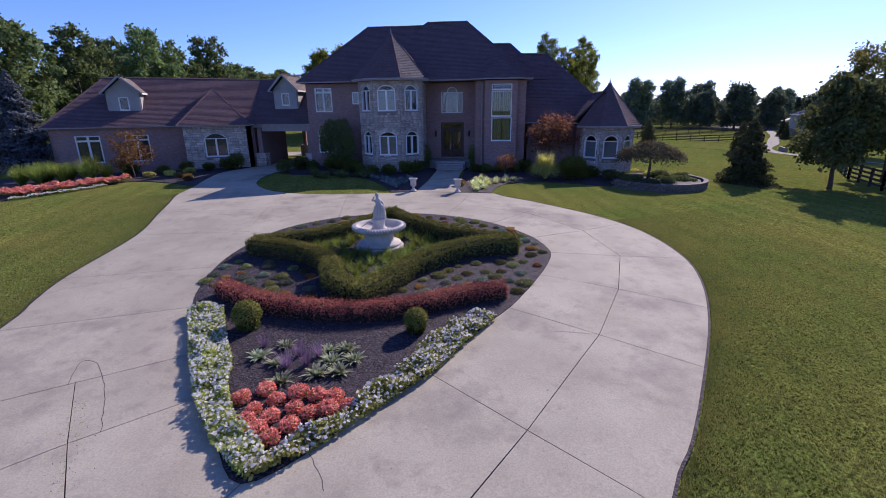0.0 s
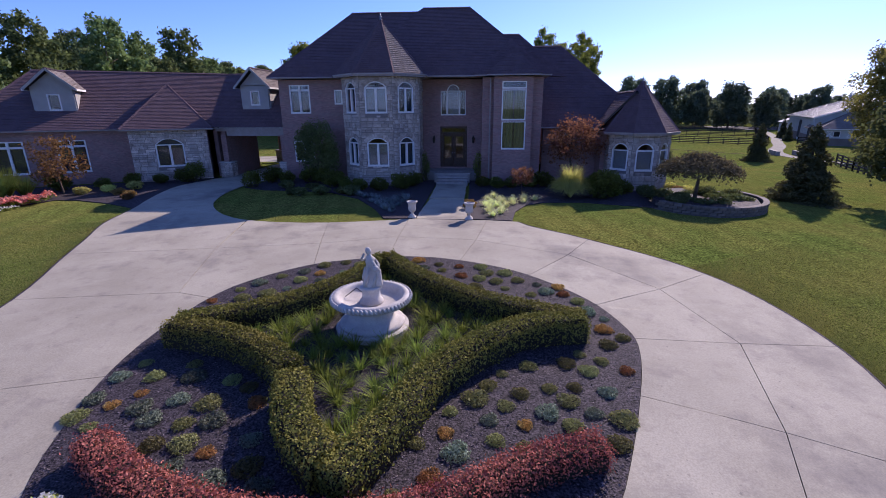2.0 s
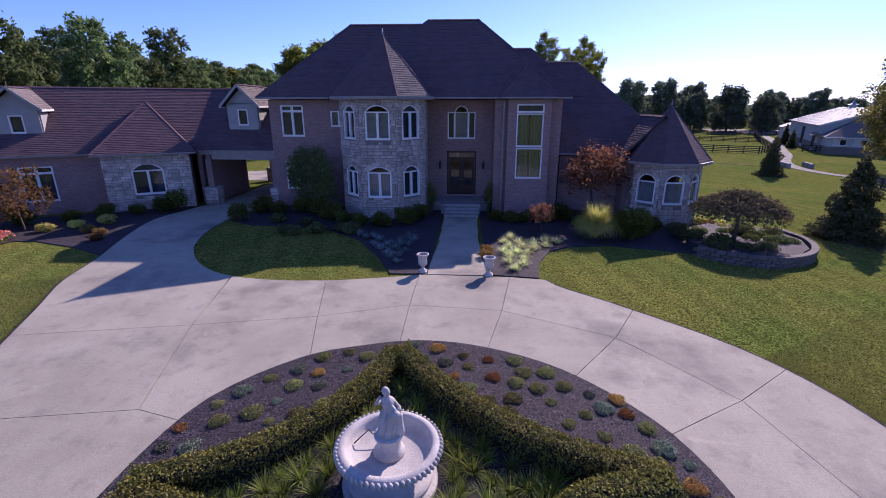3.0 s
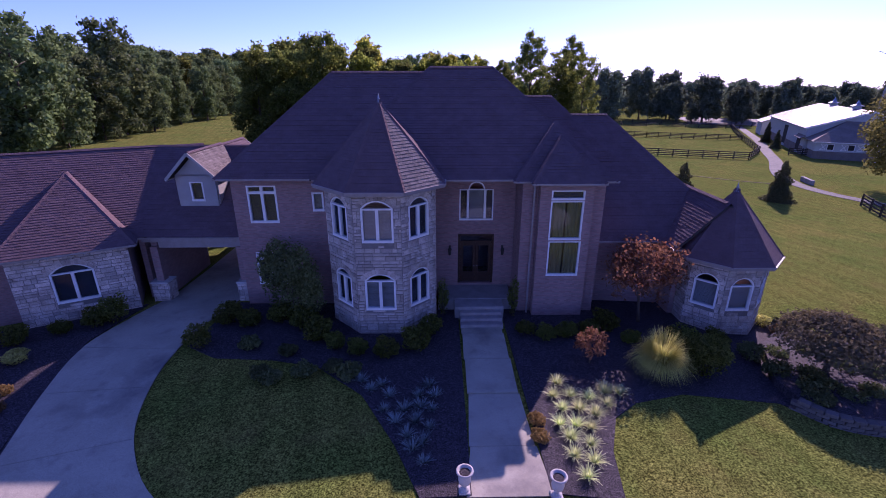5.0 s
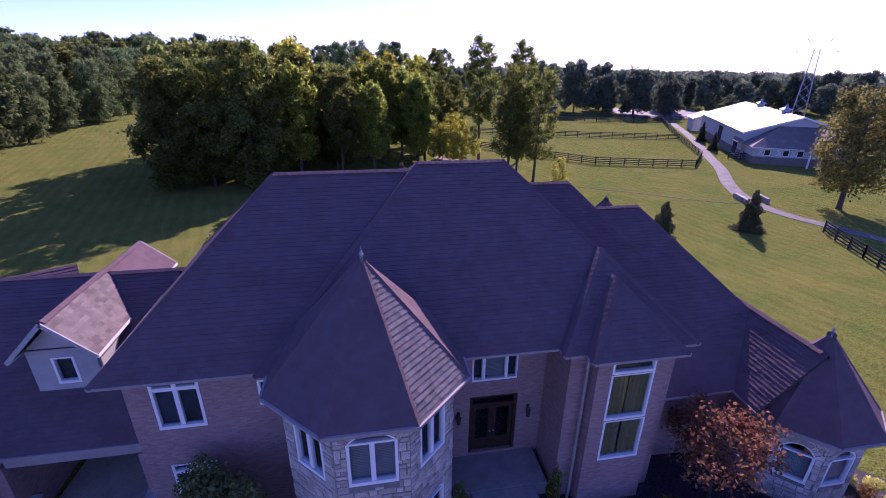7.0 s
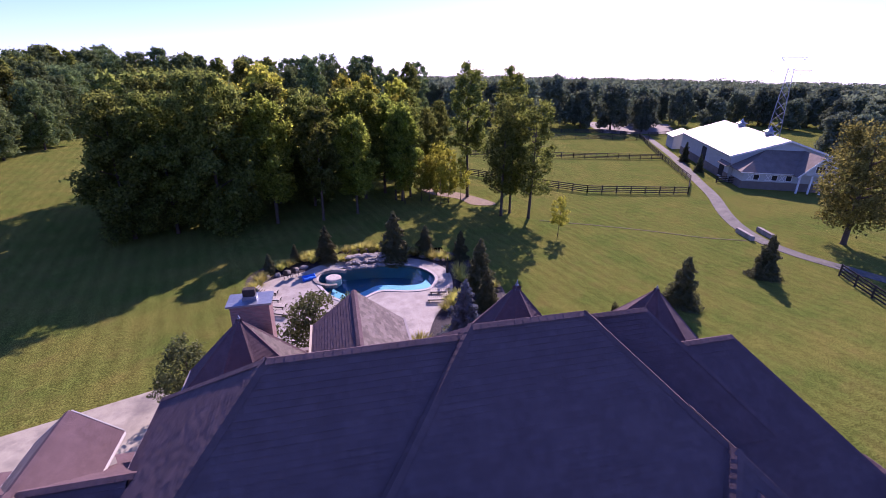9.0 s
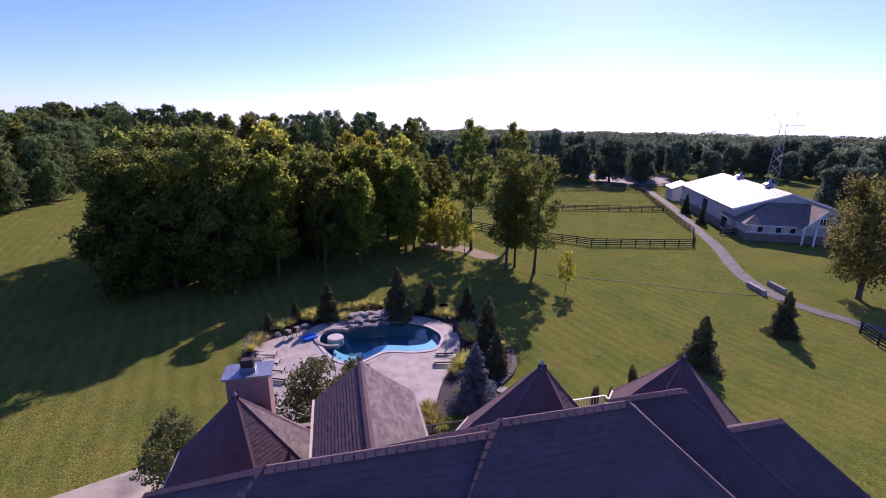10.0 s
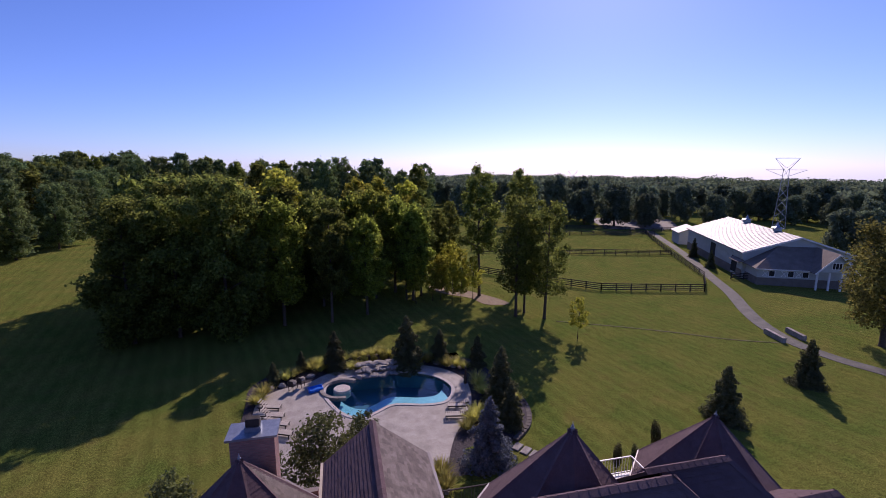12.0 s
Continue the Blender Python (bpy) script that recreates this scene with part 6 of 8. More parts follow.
west_strip = [(-7.38, 10.0), (-6.83, 9.2), (-5.95, 7.9), (-4.9, 6.5), (-3.95, 5.5), (-3.05, 4.8), (-2.7, 5.2), (-3.3, 5.7), (-4.0, 6.3), (-4.5, 7.0), (-4.9, 7.9), (-5.7, 9.0), (-6.5, 10.3), (-7.1, 10.6)]
bedding("white_bedding", "white begonias with fresh green leaves edging the drive", west_strip, 9500, "bedding_leaf", "petal_white", petals=0.17, leaf=0.055, petal=0.066, height=0.34)
east_strip = [(1.0, 10.38), (0.37, 9.26), (-0.42, 7.7), (-1.43, 6.35), (-2.12, 5.45), (-2.9, 4.72), (-3.1, 5.1), (-2.3, 5.9), (-1.75, 6.6), (-1.6, 7.3), (-1.0, 7.9), (-0.85, 8.7), (-0.2, 9.9), (0.45, 10.6)]
bedding("white_bedding", "white begonias with fresh green leaves edging the drive", east_strip, 7500, "bedding_leaf", "petal_white", petals=0.17, leaf=0.055, petal=0.066, height=0.34)

coral = thing("coral_clump", "rounded clump of coral-red blossom beside white begonias", "flowers", group="coral clumps")
P, N = cloud([(0, 0, 0.1, 0.23, 0.23, 0.22), (0.1, 0.05, 0.16, 0.12, 0.12, 0.12), (-0.09, 0.06, 0.15, 0.12, 0.12, 0.12), (0.0, -0.11, 0.14, 0.12, 0.12, 0.12)], 900, rng, 0.7)
ob = new("blossom", leaf_mesh("blossom", P, N, 0.036, M["petal_coral"], rng, aspect=1.5, bend=0.8))
ob.parent = coral
P, N = cloud([(0, 0, 0.06, 0.2, 0.2, 0.16)], 160, rng, 0.6)
ob = new("foliage", leaf_mesh("foliage", P, N, 0.05, M["blade"], rng))
ob.parent = coral
spots = [(-4.0, 6.65), (-3.65, 6.95), (-3.3, 6.65), (-2.95, 6.9), (-2.55, 6.85), (-2.2, 6.85), (-1.85, 6.6), (-3.6, 6.35), (-3.2, 6.2), (-2.85, 6.45), (-2.5, 6.35), (-2.75, 6.0), (-3.3, 5.85), (-2.95, 5.65), (-3.6, 6.05), (-2.2, 6.45)]
scatter_copies(coral, spots, r, 0.72, 0.95, 0.05)

# hostas and violet catmint behind them
hosta = thing("hosta_clump", "pale-edged green hosta clump in dark mulch", "hosta", group="hostas")
ob = new("tuft", blade_mesh("leaves", 95, 0.3, 0.085, 0.9, 0.5, M["hosta"], random.Random(9), 0.75, 0.15))
ob.parent = hosta
scatter_copies(hosta, [(-4.0, 8.65), (-4.4, 8.15), (-3.9, 7.9), (-3.5, 7.3), (-2.9, 8.55), (-2.5, 8.6), (-2.2, 8.2), (-2.4, 7.7), (-2.85, 7.6), (-2.7, 8.1)], r, 0.8, 1.15, 0.05)
violet = thing("catmint_clump", "thin violet catmint spikes in dark mulch", "catmint", group="catmint")
ob = new("tuft", blade_mesh("spikes", 90, 0.55, 0.012, 0.5, 0.15, M["violet"], random.Random(10), 0.95, 0.1))
ob.parent = violet
scatter_copies(violet, [(-3.5, 8.3), (-3.2, 7.9), (-4.5, 8.6), (-3.05, 8.3), (-3.6, 7.8)], r, 0.8, 1.1, 0.05)

# ==== fountain and urns
fz = gz(-3.45, 16.0) + 0.05
fountain = thing("fountain", "weathered pale cast-stone fountain with a wide gadrooned basin", "fountain", pose(-3.45, 16.0, fz))
bm = bmesh.new()
lathe(bm, [(0.92, -0.05), (0.92, 0.10), (0.86, 0.13)], 40)
part("plinth", bm, M["cast"], fountain)
bm = bmesh.new()
lathe(bm, [(0.80, 0.12), (0.82, 0.16), (0.82, 0.22), (0.74, 0.25), (0.64, 0.27), (0.58, 0.31), (0.55, 0.40), (0.55, 0.52), (0.58, 0.58), (0.64, 0.64)], 40)
part("base", bm, M["cast"], fountain, smooth=True)
bm = bmesh.new()
lathe(bm, [(0.5, 0.60), (0.76, 0.65), (0.93, 0.74), (0.98, 0.79), (0.99, 0.85), (0.95, 0.91), (0.88, 0.93), (0.82, 0.915), (0.79, 0.86), (0.76, 0.78), (0.68, 0.73), (0.4, 0.70), (0.2, 0.69)], 64)
for k in range(60):
    a = 2 * math.pi * k / 60
    bmesh.ops.create_icosphere(bm, subdivisions=2, radius=0.055, matrix=Matrix.Translation((0.985 * math.cos(a), 0.985 * math.sin(a), 0.85)) @ Matrix.Rotation(a, 4, "Z") @ Matrix.Rotation(radians(24), 4, "X") @ Matrix.Diagonal((0.9, 0.72, 1.5, 1)))
part("basin", bm, M["cast"], fountain, smooth=True)
bm = bmesh.new()
lathe(bm, [(0.30, 0.68), (0.30, 0.76), (0.24, 0.82), (0.22, 1.0), (0.27, 1.08), (0.27, 1.14), (0.05, 1.15)], 28)
part("pedestal", bm, M["cast"], fountain, smooth=True)
bm = bmesh.new()
tube(bm, [(-0.7, 0.1, 0.78), (-0.45, 0.28, 0.95), (-0.2, 0.2, 0.8), (0.05, 0.3, 0.76)], [0.012] * 4, 6)
part("hose", bm, M["fence"], fountain)
statue = bmesh.new()
lathe(statue, [(0.20, 0.0), (0.19, 0.06), (0.16, 0.2), (0.15, 0.34), (0.135, 0.46), (0.105, 0.55), (0.12, 0.66), (0.125, 0.72), (0.06, 0.79), (0.045, 0.82), (0.07, 0.87), (0.075, 0.92), (0.05, 0.98), (0.02, 1.0)], 20)
for v in statue.verts:
    a = math.atan2(v.co.y, v.co.x)
    k = 1 + 0.12 * math.sin(a * 6 + v.co.z * 5) * (v.co.z < 0.7) + 0.1 * noise.noise(v.co * 6)
    v.co.x, v.co.y = v.co.x * k + 0.035 * math.sin(v.co.z * 4), v.co.y * k
child = [(0.11, 0.0), (0.10, 0.1), (0.085, 0.24), (0.075, 0.33), (0.08, 0.40), (0.04, 0.45), (0.055, 0.49), (0.055, 0.54), (0.02, 0.58)]
lathe(statue, child, 14, (0.19, -0.06, 0.0))
for i in range(5):
    a = i * 1.25
    tube(statue, [(0.16 * math.cos(a), 0.16 * math.sin(a), 0.0), (0.17 * math.cos(a + 0.3), 0.17 * math.sin(a + 0.3), 0.22), (0.12 * math.cos(a + 0.7), 0.12 * math.sin(a + 0.7), 0.5)], [0.05, 0.04, 0.02], 7)
tube(statue, [(0.05, -0.1, 0.66), (0.14, -0.13, 0.52), (0.18, -0.08, 0.42)], [0.04, 0.035, 0.03], 8)
tube(statue, [(0.1, 0, 0.7), (0.2, -0.06, 0.58), (0.1, -0.14, 0.5)], [0.045, 0.04, 0.03], 8)
tube(statue, [(-0.1, 0, 0.7), (-0.2, -0.04, 0.72), (-0.13, -0.06, 0.86)], [0.045, 0.04, 0.03], 8)
bmesh.ops.create_icosphere(statue, subdivisions=2, radius=0.09, matrix=Matrix.Translation((0.12, -0.15, 0.48)))
tagged(part("statue", statue, M["cast"], None, smooth=True), "robed cast-stone statue standing on the fountain pedestal", "statue").matrix_basis = pose(-3.45, 16.0, fz + 1.14, 0, 0, 20)


def urn(x, y):
    u = thing("urn", "cast-stone garden urn with dark dry soil beside the walk", "urn", pose(x, y, gz(x, y) + 0.03) @ Matrix.Diagonal((0.86, 0.86, 0.88, 1)), group="entrance urns")
    bm = bmesh.new()
    box(bm, -0.2, -0.2, 0, 0.2, 0.2, 0.08, bevel=0.015)
    lathe(bm, [(0.18, 0.08), (0.16, 0.13), (0.08, 0.2), (0.07, 0.28), (0.12, 0.33)], 24)
    part("foot", bm, M["cast"], u, smooth=False)
    bm = bmesh.new()
    lathe(bm, [(0.1, 0.31), (0.2, 0.40), (0.22, 0.52), (0.2, 0.68), (0.24, 0.80), (0.3, 0.86), (0.3, 0.9), (0.25, 0.91), (0.2, 0.84), (0.17, 0.80)], 28)
    part("bowl", bm, M["cast"], u, smooth=True)
    bm = bmesh.new()
    lathe(bm, [(0.19, 0.78), (0.19, 0.83), (0.02, 0.85)], 16)
    part("soil", bm, M["mulch"], u)


urn(-3.86, 26.58), urn(-1.15, 26.36)


# ==== trees
def limb_set(bm, rg, h, r0, base, reach, n, owner=None):
    top = Vector((rg.uniform(-0.3, 0.3), rg.uniform(-0.3, 0.3), h * 0.86))
    mid = Vector((rg.uniform(-0.25, 0.25), rg.uniform(-0.25, 0.25), h * 0.45))
    tube(bm, [(0, 0, -0.3), (0, 0, 0.25), mid, top], [r0 * 1.5, r0, r0 * 0.62, r0 * 0.12], 8)
    for i in range(n):
        z = base + (h * 0.75 - base) * (i + 0.3) / n
        a = i * 2.4 + rg.uniform(-0.4, 0.4)
        p = Vector((mid.x * z / h, mid.y * z / h, z))
        ln = reach * (1 - 0.45 * (z - base) / (h - base)) * rg.uniform(0.7, 1.0)
        q = p + Vector((math.cos(a) * ln * 0.5, math.sin(a) * ln * 0.5, ln * 0.28))
        e = p + Vector((math.cos(a) * ln, math.sin(a) * ln, ln * 0.5))
        one = bmesh.new() if owner else bm
        tube(one, [p, q, e], [r0 * 0.42, r0 * 0.26, r0 * 0.06], 6)
        if owner:
            part("limb", one, M["bark"], owner, smooth=True)


def tree(name, label, h, rad, base, material, seed, leaves=6000, leaf=0.4, trunk=0.24, blobs=26, limbs=9, slim=0.0, category="tree", group=""):
    """A leafy tree: tapered trunk with limbs, and a crown of clumps with gaps and an uneven outline."""
    rg, nr = random.Random(seed), np.random.default_rng(seed)
    t = thing(name, label, category, group=group)
    bm = bmesh.new()
    limb_set(bm, rg, h, trunk, base, rad * 0.85, limbs, t if leaves < 4000 and h < 5 else None)
    part("trunk", bm, M["bark"], t, smooth=True)
    B, lobes = [], []
    nl = int(limbs + 16 + 6 * (h - base) / rad)
    for i in range(nl):
        f = (i + 0.5) / nl
        env = rad * math.sqrt(max(0.04, 1 - ((f - 0.40) / 0.64) ** 2)) * rg.uniform(0.3, 0.88)
        a, size = i * 2.399 + rg.uniform(-0.5, 0.5), rad * rg.uniform(0.17, 0.31) * (1.12 - 0.35 * f)
        z = base + (h * 0.97 - base) * (0.06 + 0.92 * f) * rg.uniform(0.96, 1.03)
        lobes.append((math.cos(a) * env, math.sin(a) * env, min(h - size * 0.7, z), size))
    for lx, ly, lz, size in lobes:
        B.append((lx, ly, lz, size * rg.uniform(0.85, 1.1), size * rg.uniform(0.85, 1.1), size * rg.uniform(0.75, 1.0)))
    for i in range(blobs):
        lx, ly, lz, size = lobes[i % len(lobes)]
        d = Vector((rg.gauss(0, 1) + lx / rad, rg.gauss(0, 1) + ly / rad, rg.gauss(0.35, 0.9))).normalized() * size * rg.uniform(0.75, 1.2)
        s = rad * rg.uniform(0.06, 0.15)
        B.append((lx + d.x, ly + d.y, max(base * 0.8, lz + d.z), s * rg.uniform(0.9, 1.4), s * rg.uniform(0.9, 1.4), s * rg.uniform(0.7, 1.2)))
    P, N = cloud(B, leaves, nr, 0.3)
    P += nr.normal(0, 0.045 * rad, P.shape) * nr.uniform(0, 2.0, (len(P), 1))
    P[:, 2] = np.maximum(P[:, 2], 0.15)
    N = N * 0.8
    N[:, 2] += 0.35
    ob = new("crown", leaf_mesh("crown", P, N, leaf, M[material], nr, bend=0.9))
    ob.parent = t
    return t


def conifer(name, label, h, rad, material, seed, leaves=5200, leaf=0.16, group=""):
    """A spruce: whorls of drooping boughs, wide below, with ragged tips."""
    rg, nr = random.Random(seed), np.random.default_rng(seed)
    t = thing(name, label, "spruce", group=group)
    bm = bmesh.new()
    tube(bm, [(0, 0, -0.2), (0, 0, h * 0.5), (0, 0, h * 0.97)], [0.13, 0.08, 0.01], 7)
    part("trunk", bm, M["bark"], t)
    P, N = [], []
    tiers = int(h * 7)
    per = leaves // tiers
    for i in range(tiers):
        f = i / tiers
        z0 = 0.12 + (h - 0.15) * f
        r = rad * (1 - f) ** 0.72 * rg.uniform(0.82, 1.12)
        nb = max(5, int(13 * (1 - f)))
        k = max(20, int(per * (1 - f) * 2))
        b = nr.integers(0, nb, k)
        a = 2 * math.pi * (b / nb) + i * 0.9 + nr.normal(0, 0.13, k)
        d = np.sqrt(nr.uniform(0.02, 1, k)) * r * (0.8 + 0.2 * np.sin(b * 7.3 + i * 1.7))
        z = z0 - d * 0.22 + nr.normal(0, 0.05, k) + 0.10 * (d / max(r, 0.1)) ** 2
        P.append(np.column_stack((np.cos(a) * d, np.sin(a) * d, np.maximum(z, 0.03))))
        N.append(np.column_stack((np.cos(a) * 0.5, np.sin(a) * 0.5, np.ones(k))))
    P, N = np.concatenate(P), np.concatenate(N)
    ob = new("crown", leaf_mesh("boughs", P, N, leaf, M[material], nr, aspect=2.2, bend=0.55))
    ob.parent = t
    return t


def shrub(name, label, rx, ry, rz, material, seed, leaves=1500, leaf=0.07, category="shrub", blobs=7, group=""):
    rg, nr = random.Random(seed), np.random.default_rng(seed)
    t = thing(name, label, category, group=group)
    B = [(0, 0, rz * 0.5, rx * 0.75, ry * 0.75, rz * 0.5)]
    for i in range(blobs):
        a = i * 2.4
        B.append((math.cos(a) * rx * 0.5, math.sin(a) * ry * 0.5, rz * rg.uniform(0.35, 0.75), rx * rg.uniform(0.3, 0.5), ry * rg.uniform(0.3, 0.5), rz * rg.uniform(0.2, 0.32)))
    P, N = cloud(B, leaves, nr, 0.5)
    P[:, 2] = np.maximum(P[:, 2], 0.02)
    ob = new("foliage", leaf_mesh("foliage", P, N, leaf, M[material], nr, bend=0.7))
    ob.parent = t
    bm = bmesh.new()
    for i in range(5):
        a = i * 1.3
        tube(bm, [(0, 0, -0.05), (math.cos(a) * rx * 0.25, math.sin(a) * ry * 0.25, rz * 0.35), (math.cos(a) * rx * 0.5, math.sin(a) * ry * 0.5, rz * 0.7)], [0.03, 0.02, 0.008], 5)
    part("stem", bm, M["bark"], t)
    return t


def plant(proto, places, seed, lo=0.85, hi=1.15):
    """Plants copies of a thing at (x, y) or (x, y, size)."""
    rg = random.Random(seed)
    assert places, "no place for " + proto.name
    for i, p in enumerate(places):
        s = p[2] if len(p) > 2 else rg.uniform(lo, hi)
        m = Matrix.Translation((p[0], p[1], gz(p[0], p[1]))) @ Matrix.Rotation(rg.uniform(0, 6.28), 4, "Z")
        ob = proto if i == 0 else copy_thing(proto, m)
        ob.matrix_basis = m @ Matrix.Diagonal((s, s, s * rg.uniform(0.94, 1.06), 1))


# the wood beyond the pool
def wood_set(leaves, leaf, oak="leaf", maple="leaf_gold", skirted="leaf_gold", narrow="leaf_dark"):
    return [tree("tree", "tall leafy oak in the wood with bare lower trunk", 17.4, 3.9, 3.4, oak, 31, leaves, leaf, 0.26, 150, group="woodland trees"),
            tree("tree", "tall maple with yellowing crown in the wood", 18.0, 3.8, 3.0, maple, 32, leaves, leaf, 0.24, 150, group="woodland trees"),
            tree("tree", "deep green leafy tree with crown down to the grass", 18.0, 4.7, 0.6, skirted, 33, leaves, leaf, 0.24, 170, group="woodland trees"),
            tree("tree", "narrow upright tree in the wood", 18.6, 3.2, 4.6, narrow, 34, leaves, leaf, 0.24, 140, group="woodland trees")]


wood, deep_wood, west_wood = wood_set(24000, 0.24, skirted="leaf_dark"), wood_set(8000, 0.36, skirted="leaf_dark"), wood_set(7500, 0.38, "leaf_west", "leaf_dark", "leaf_west", "leaf_west")
rg = random.Random(8)
spots = []
for row, back in enumerate((0.5, 6.5, 12.5, 19.5, 27.0)):
    x = -33.0 - row * 0.8
    while x < 1.0 + (row > 0) * 3.0:
        y = np.interp(x, (-37, -30, -25, -19, -13, -6, -1.6, 3.4), (93, 89.5, 89, 90.5, 92.5, 95, 98, 101)) + back
        kind = 2 if x < -27 or (row == 0 and x < -19) else rg.choice((0, 1, 3) if row == 0 else (0, 1, 1, 2, 3))
        size = rg.uniform(0.94, 1.06) if x < -17 else (rg.uniform(0.72, 0.9), rg.uniform(0.84, 0.98))[row] if row < 2 else rg.uniform(0.8, 0.95)
        spots.append((kind, x + rg.uniform(-1.2, 1.2), float(y) + rg.uniform(-1.6, 1.6), size, row))
        x += rg.uniform(4.8, 6.6)
for k in range(4):
    plant(wood[k], [s[1:4] for s in spots if s[0] == k and s[4] < 2], 40 + k)
    plant(deep_wood[k], [s[1:4] for s in spots if s[0] == k and s[4] >= 2], 45 + k)
slims = [tree("tree", "slender tall tree with bare lower trunk", 17.2, 3.0, 3.2, "leaf_dark", 35, 9500, 0.2, 0.22, 320, group="slender trees"),
         tree("tree", "slender dark-leaved tree with bare lower trunk", 19.0, 3.0, 6.0, "leaf_dark", 36, 11500, 0.21, 0.24, 300, group="slender trees")]
plant(slims[0], [(14.2, 91.2, 1.0), (17.8, 89.8, 0.98), (16.0, 92.5, 0.8)], 50)
plant(slims[1], [(12.2, 101.5, 1.07), (20.0, 104.0, 1.02), (3.0, 102.0, 0.75), (6.2, 106.5, 0.7), (9.6, 111.0, 0.72), (0.5, 100.5, 0.62), (4.6, 113.0, 0.85)], 51)
thin = tree("sapling", "thin young tree with sparse yellowing leaves", 6.0, 1.3, 1.5, "leaf_gold", 37, 2400, 0.13, 0.06, 46, 8, category="tree", group="saplings")
plant(thin, [(18.6, 82.3, 0.95), (5.5, 99.5, 1.2), (8.2, 98.0, 0.9), (9.8, 103.5, 1.3), (6.8, 97.6, 1.0), (1.5, 98.0, 1.3), (4.2, 99.2, 1.1), (7.4, 102.6, 1.5), (10.6, 99.6, 1.2), (3.2, 105.4, 1.5), (8.8, 106.8, 1.4)], 52)
sheet("leaf_litter", spline([(5.4, 107.5), (8.8, 105.9), (11.0, 104.6), (13.8, 101.0), (15.6, 97.6), (14.4, 96.4), (11.6, 97.0), (10.4, 100.2), (7.4, 102.4), (5.6, 104.8)], 4, True), M["litter"], 0.03, cell=2, label="patch of rust-brown leaf litter under young trees", category="leaf litter", skirt=0.05)
# wood along the far west side, leafy to the ground along its edge
spots = []
for y in range(108, 240, 8):
    edge = -71.0 + (-(y - 165) * 0.3 if y > 165 else 0)
    x = edge
    while x > edge - 38:
        spots.append((x + rg.uniform(-1.5, 1.5), y + rg.uniform(-3, 3), rg.uniform(0.78, 0.95) + 0.006 * (edge - x), x > edge - 8))
        x -= rg.uniform(7, 9.5)
for y, x0, x1 in ((215, -95, 5), (232, -110, 25), (250, -120, 30)):
    x = x0
    while x < x1:
        spots.append((x + rg.uniform(-2, 2), y + rg.uniform(-5, 5), rg.uniform(1.0, 1.3), False))
        x += rg.uniform(7, 9)
spots += [(*p, True) for p in ((-71, 94, 1.2), (-73, 84, 0.93), (-71.5, 101, 1.1), (-82, 92, 0.95), (-70, 76, 1.06), (-71, 67, 1.06), (-84, 70, 1.1), (-77, 60, 1.1), (-67, 62, 1.05), (-66, 53, 1.05), (-82, 104, 0.98), (-62, 47, 0.9), (-121, 145, 1.5), (-84.5, 123, 1.15), (-72, 118.5, 1.25))]
kinds = [2 if s[3] else (2, 0, 2, 1, 0, 3)[(i * 5 + i // 4) % 6] for i, s in enumerate(spots)]
for k in range(4):
    plant(west_wood[k], [s[:3] for s, kind in zip(spots, kinds) if kind == k], 60 + k)
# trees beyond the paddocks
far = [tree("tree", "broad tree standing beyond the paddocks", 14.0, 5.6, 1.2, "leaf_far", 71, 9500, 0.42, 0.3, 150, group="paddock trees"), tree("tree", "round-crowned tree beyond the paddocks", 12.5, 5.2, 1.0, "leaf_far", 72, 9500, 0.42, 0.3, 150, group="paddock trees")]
spots = []
for ring, (rad, n, lo, hi, a0, a1) in enumerate(((215, 9, 0.8, 1.05, 36, 62), (245, 34, 0.85, 1.15, 8, 70), (168, 9, 0.7, 0.95, 54, 74))):
    for i in range(n):
        a = radians(a0 + (a1 - a0) * (i + rg.uniform(-0.35, 0.35)) / n)
        d = rad + rg.uniform(-14, 14)
        spots.append((-9 + math.sin(a) * d, 35 + math.cos(a) * d, rg.uniform(lo, hi)))
spots += [(56, 187, 1.34), (92, 186, 1.32), (73, 196, 1.25), (64, 205, 1.0), (83, 192, 0.95), (101, 180, 0.98), (87, 203, 1.2), (46, 194, 0.8), (112, 196, 1.1), (38, 206, 1.1)]
for k in range(2):
    plant(far[k], [s for i, s in enumerate(spots) if i % 2 == k], 80 + k)
# far woods to the horizon
nr = np.random.default_rng(90)
P, N = [], []
for rad, n, h in ((300, 110, 11), (400, 140, 12), (560, 150, 14), (800, 160, 17), (1200, 170, 20)):
    for i in range(n):
        a = radians(-75 + 165 * (i + nr.uniform(-0.4, 0.4)) / n)
        d = rad * nr.uniform(0.9, 1.1)
        x, y = -9 + math.sin(a) * d, 35 + math.cos(a) * d
        w = rad * 0.022 + 3
        hh = h * nr.uniform(0.75, 1.15)
        q, m = cloud([(0, 0, hh * 0.5, w, w, hh * 0.5), (w * 0.5, 0, hh * 0.7, w * 0.6, w * 0.6, hh * 0.3), (-w * 0.4, 0.2, hh * 0.62, w * 0.6, w * 0.6, hh * 0.32)], 260, nr, 0.6)
        P.append(q + np.array((x, y, gz(x, y))))
        N.append(m)
P, N = np.concatenate(P), np.concatenate(N)
# haze over these woods comes only from their leaf colour
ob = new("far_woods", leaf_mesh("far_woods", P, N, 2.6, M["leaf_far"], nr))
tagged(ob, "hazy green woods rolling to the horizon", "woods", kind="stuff")

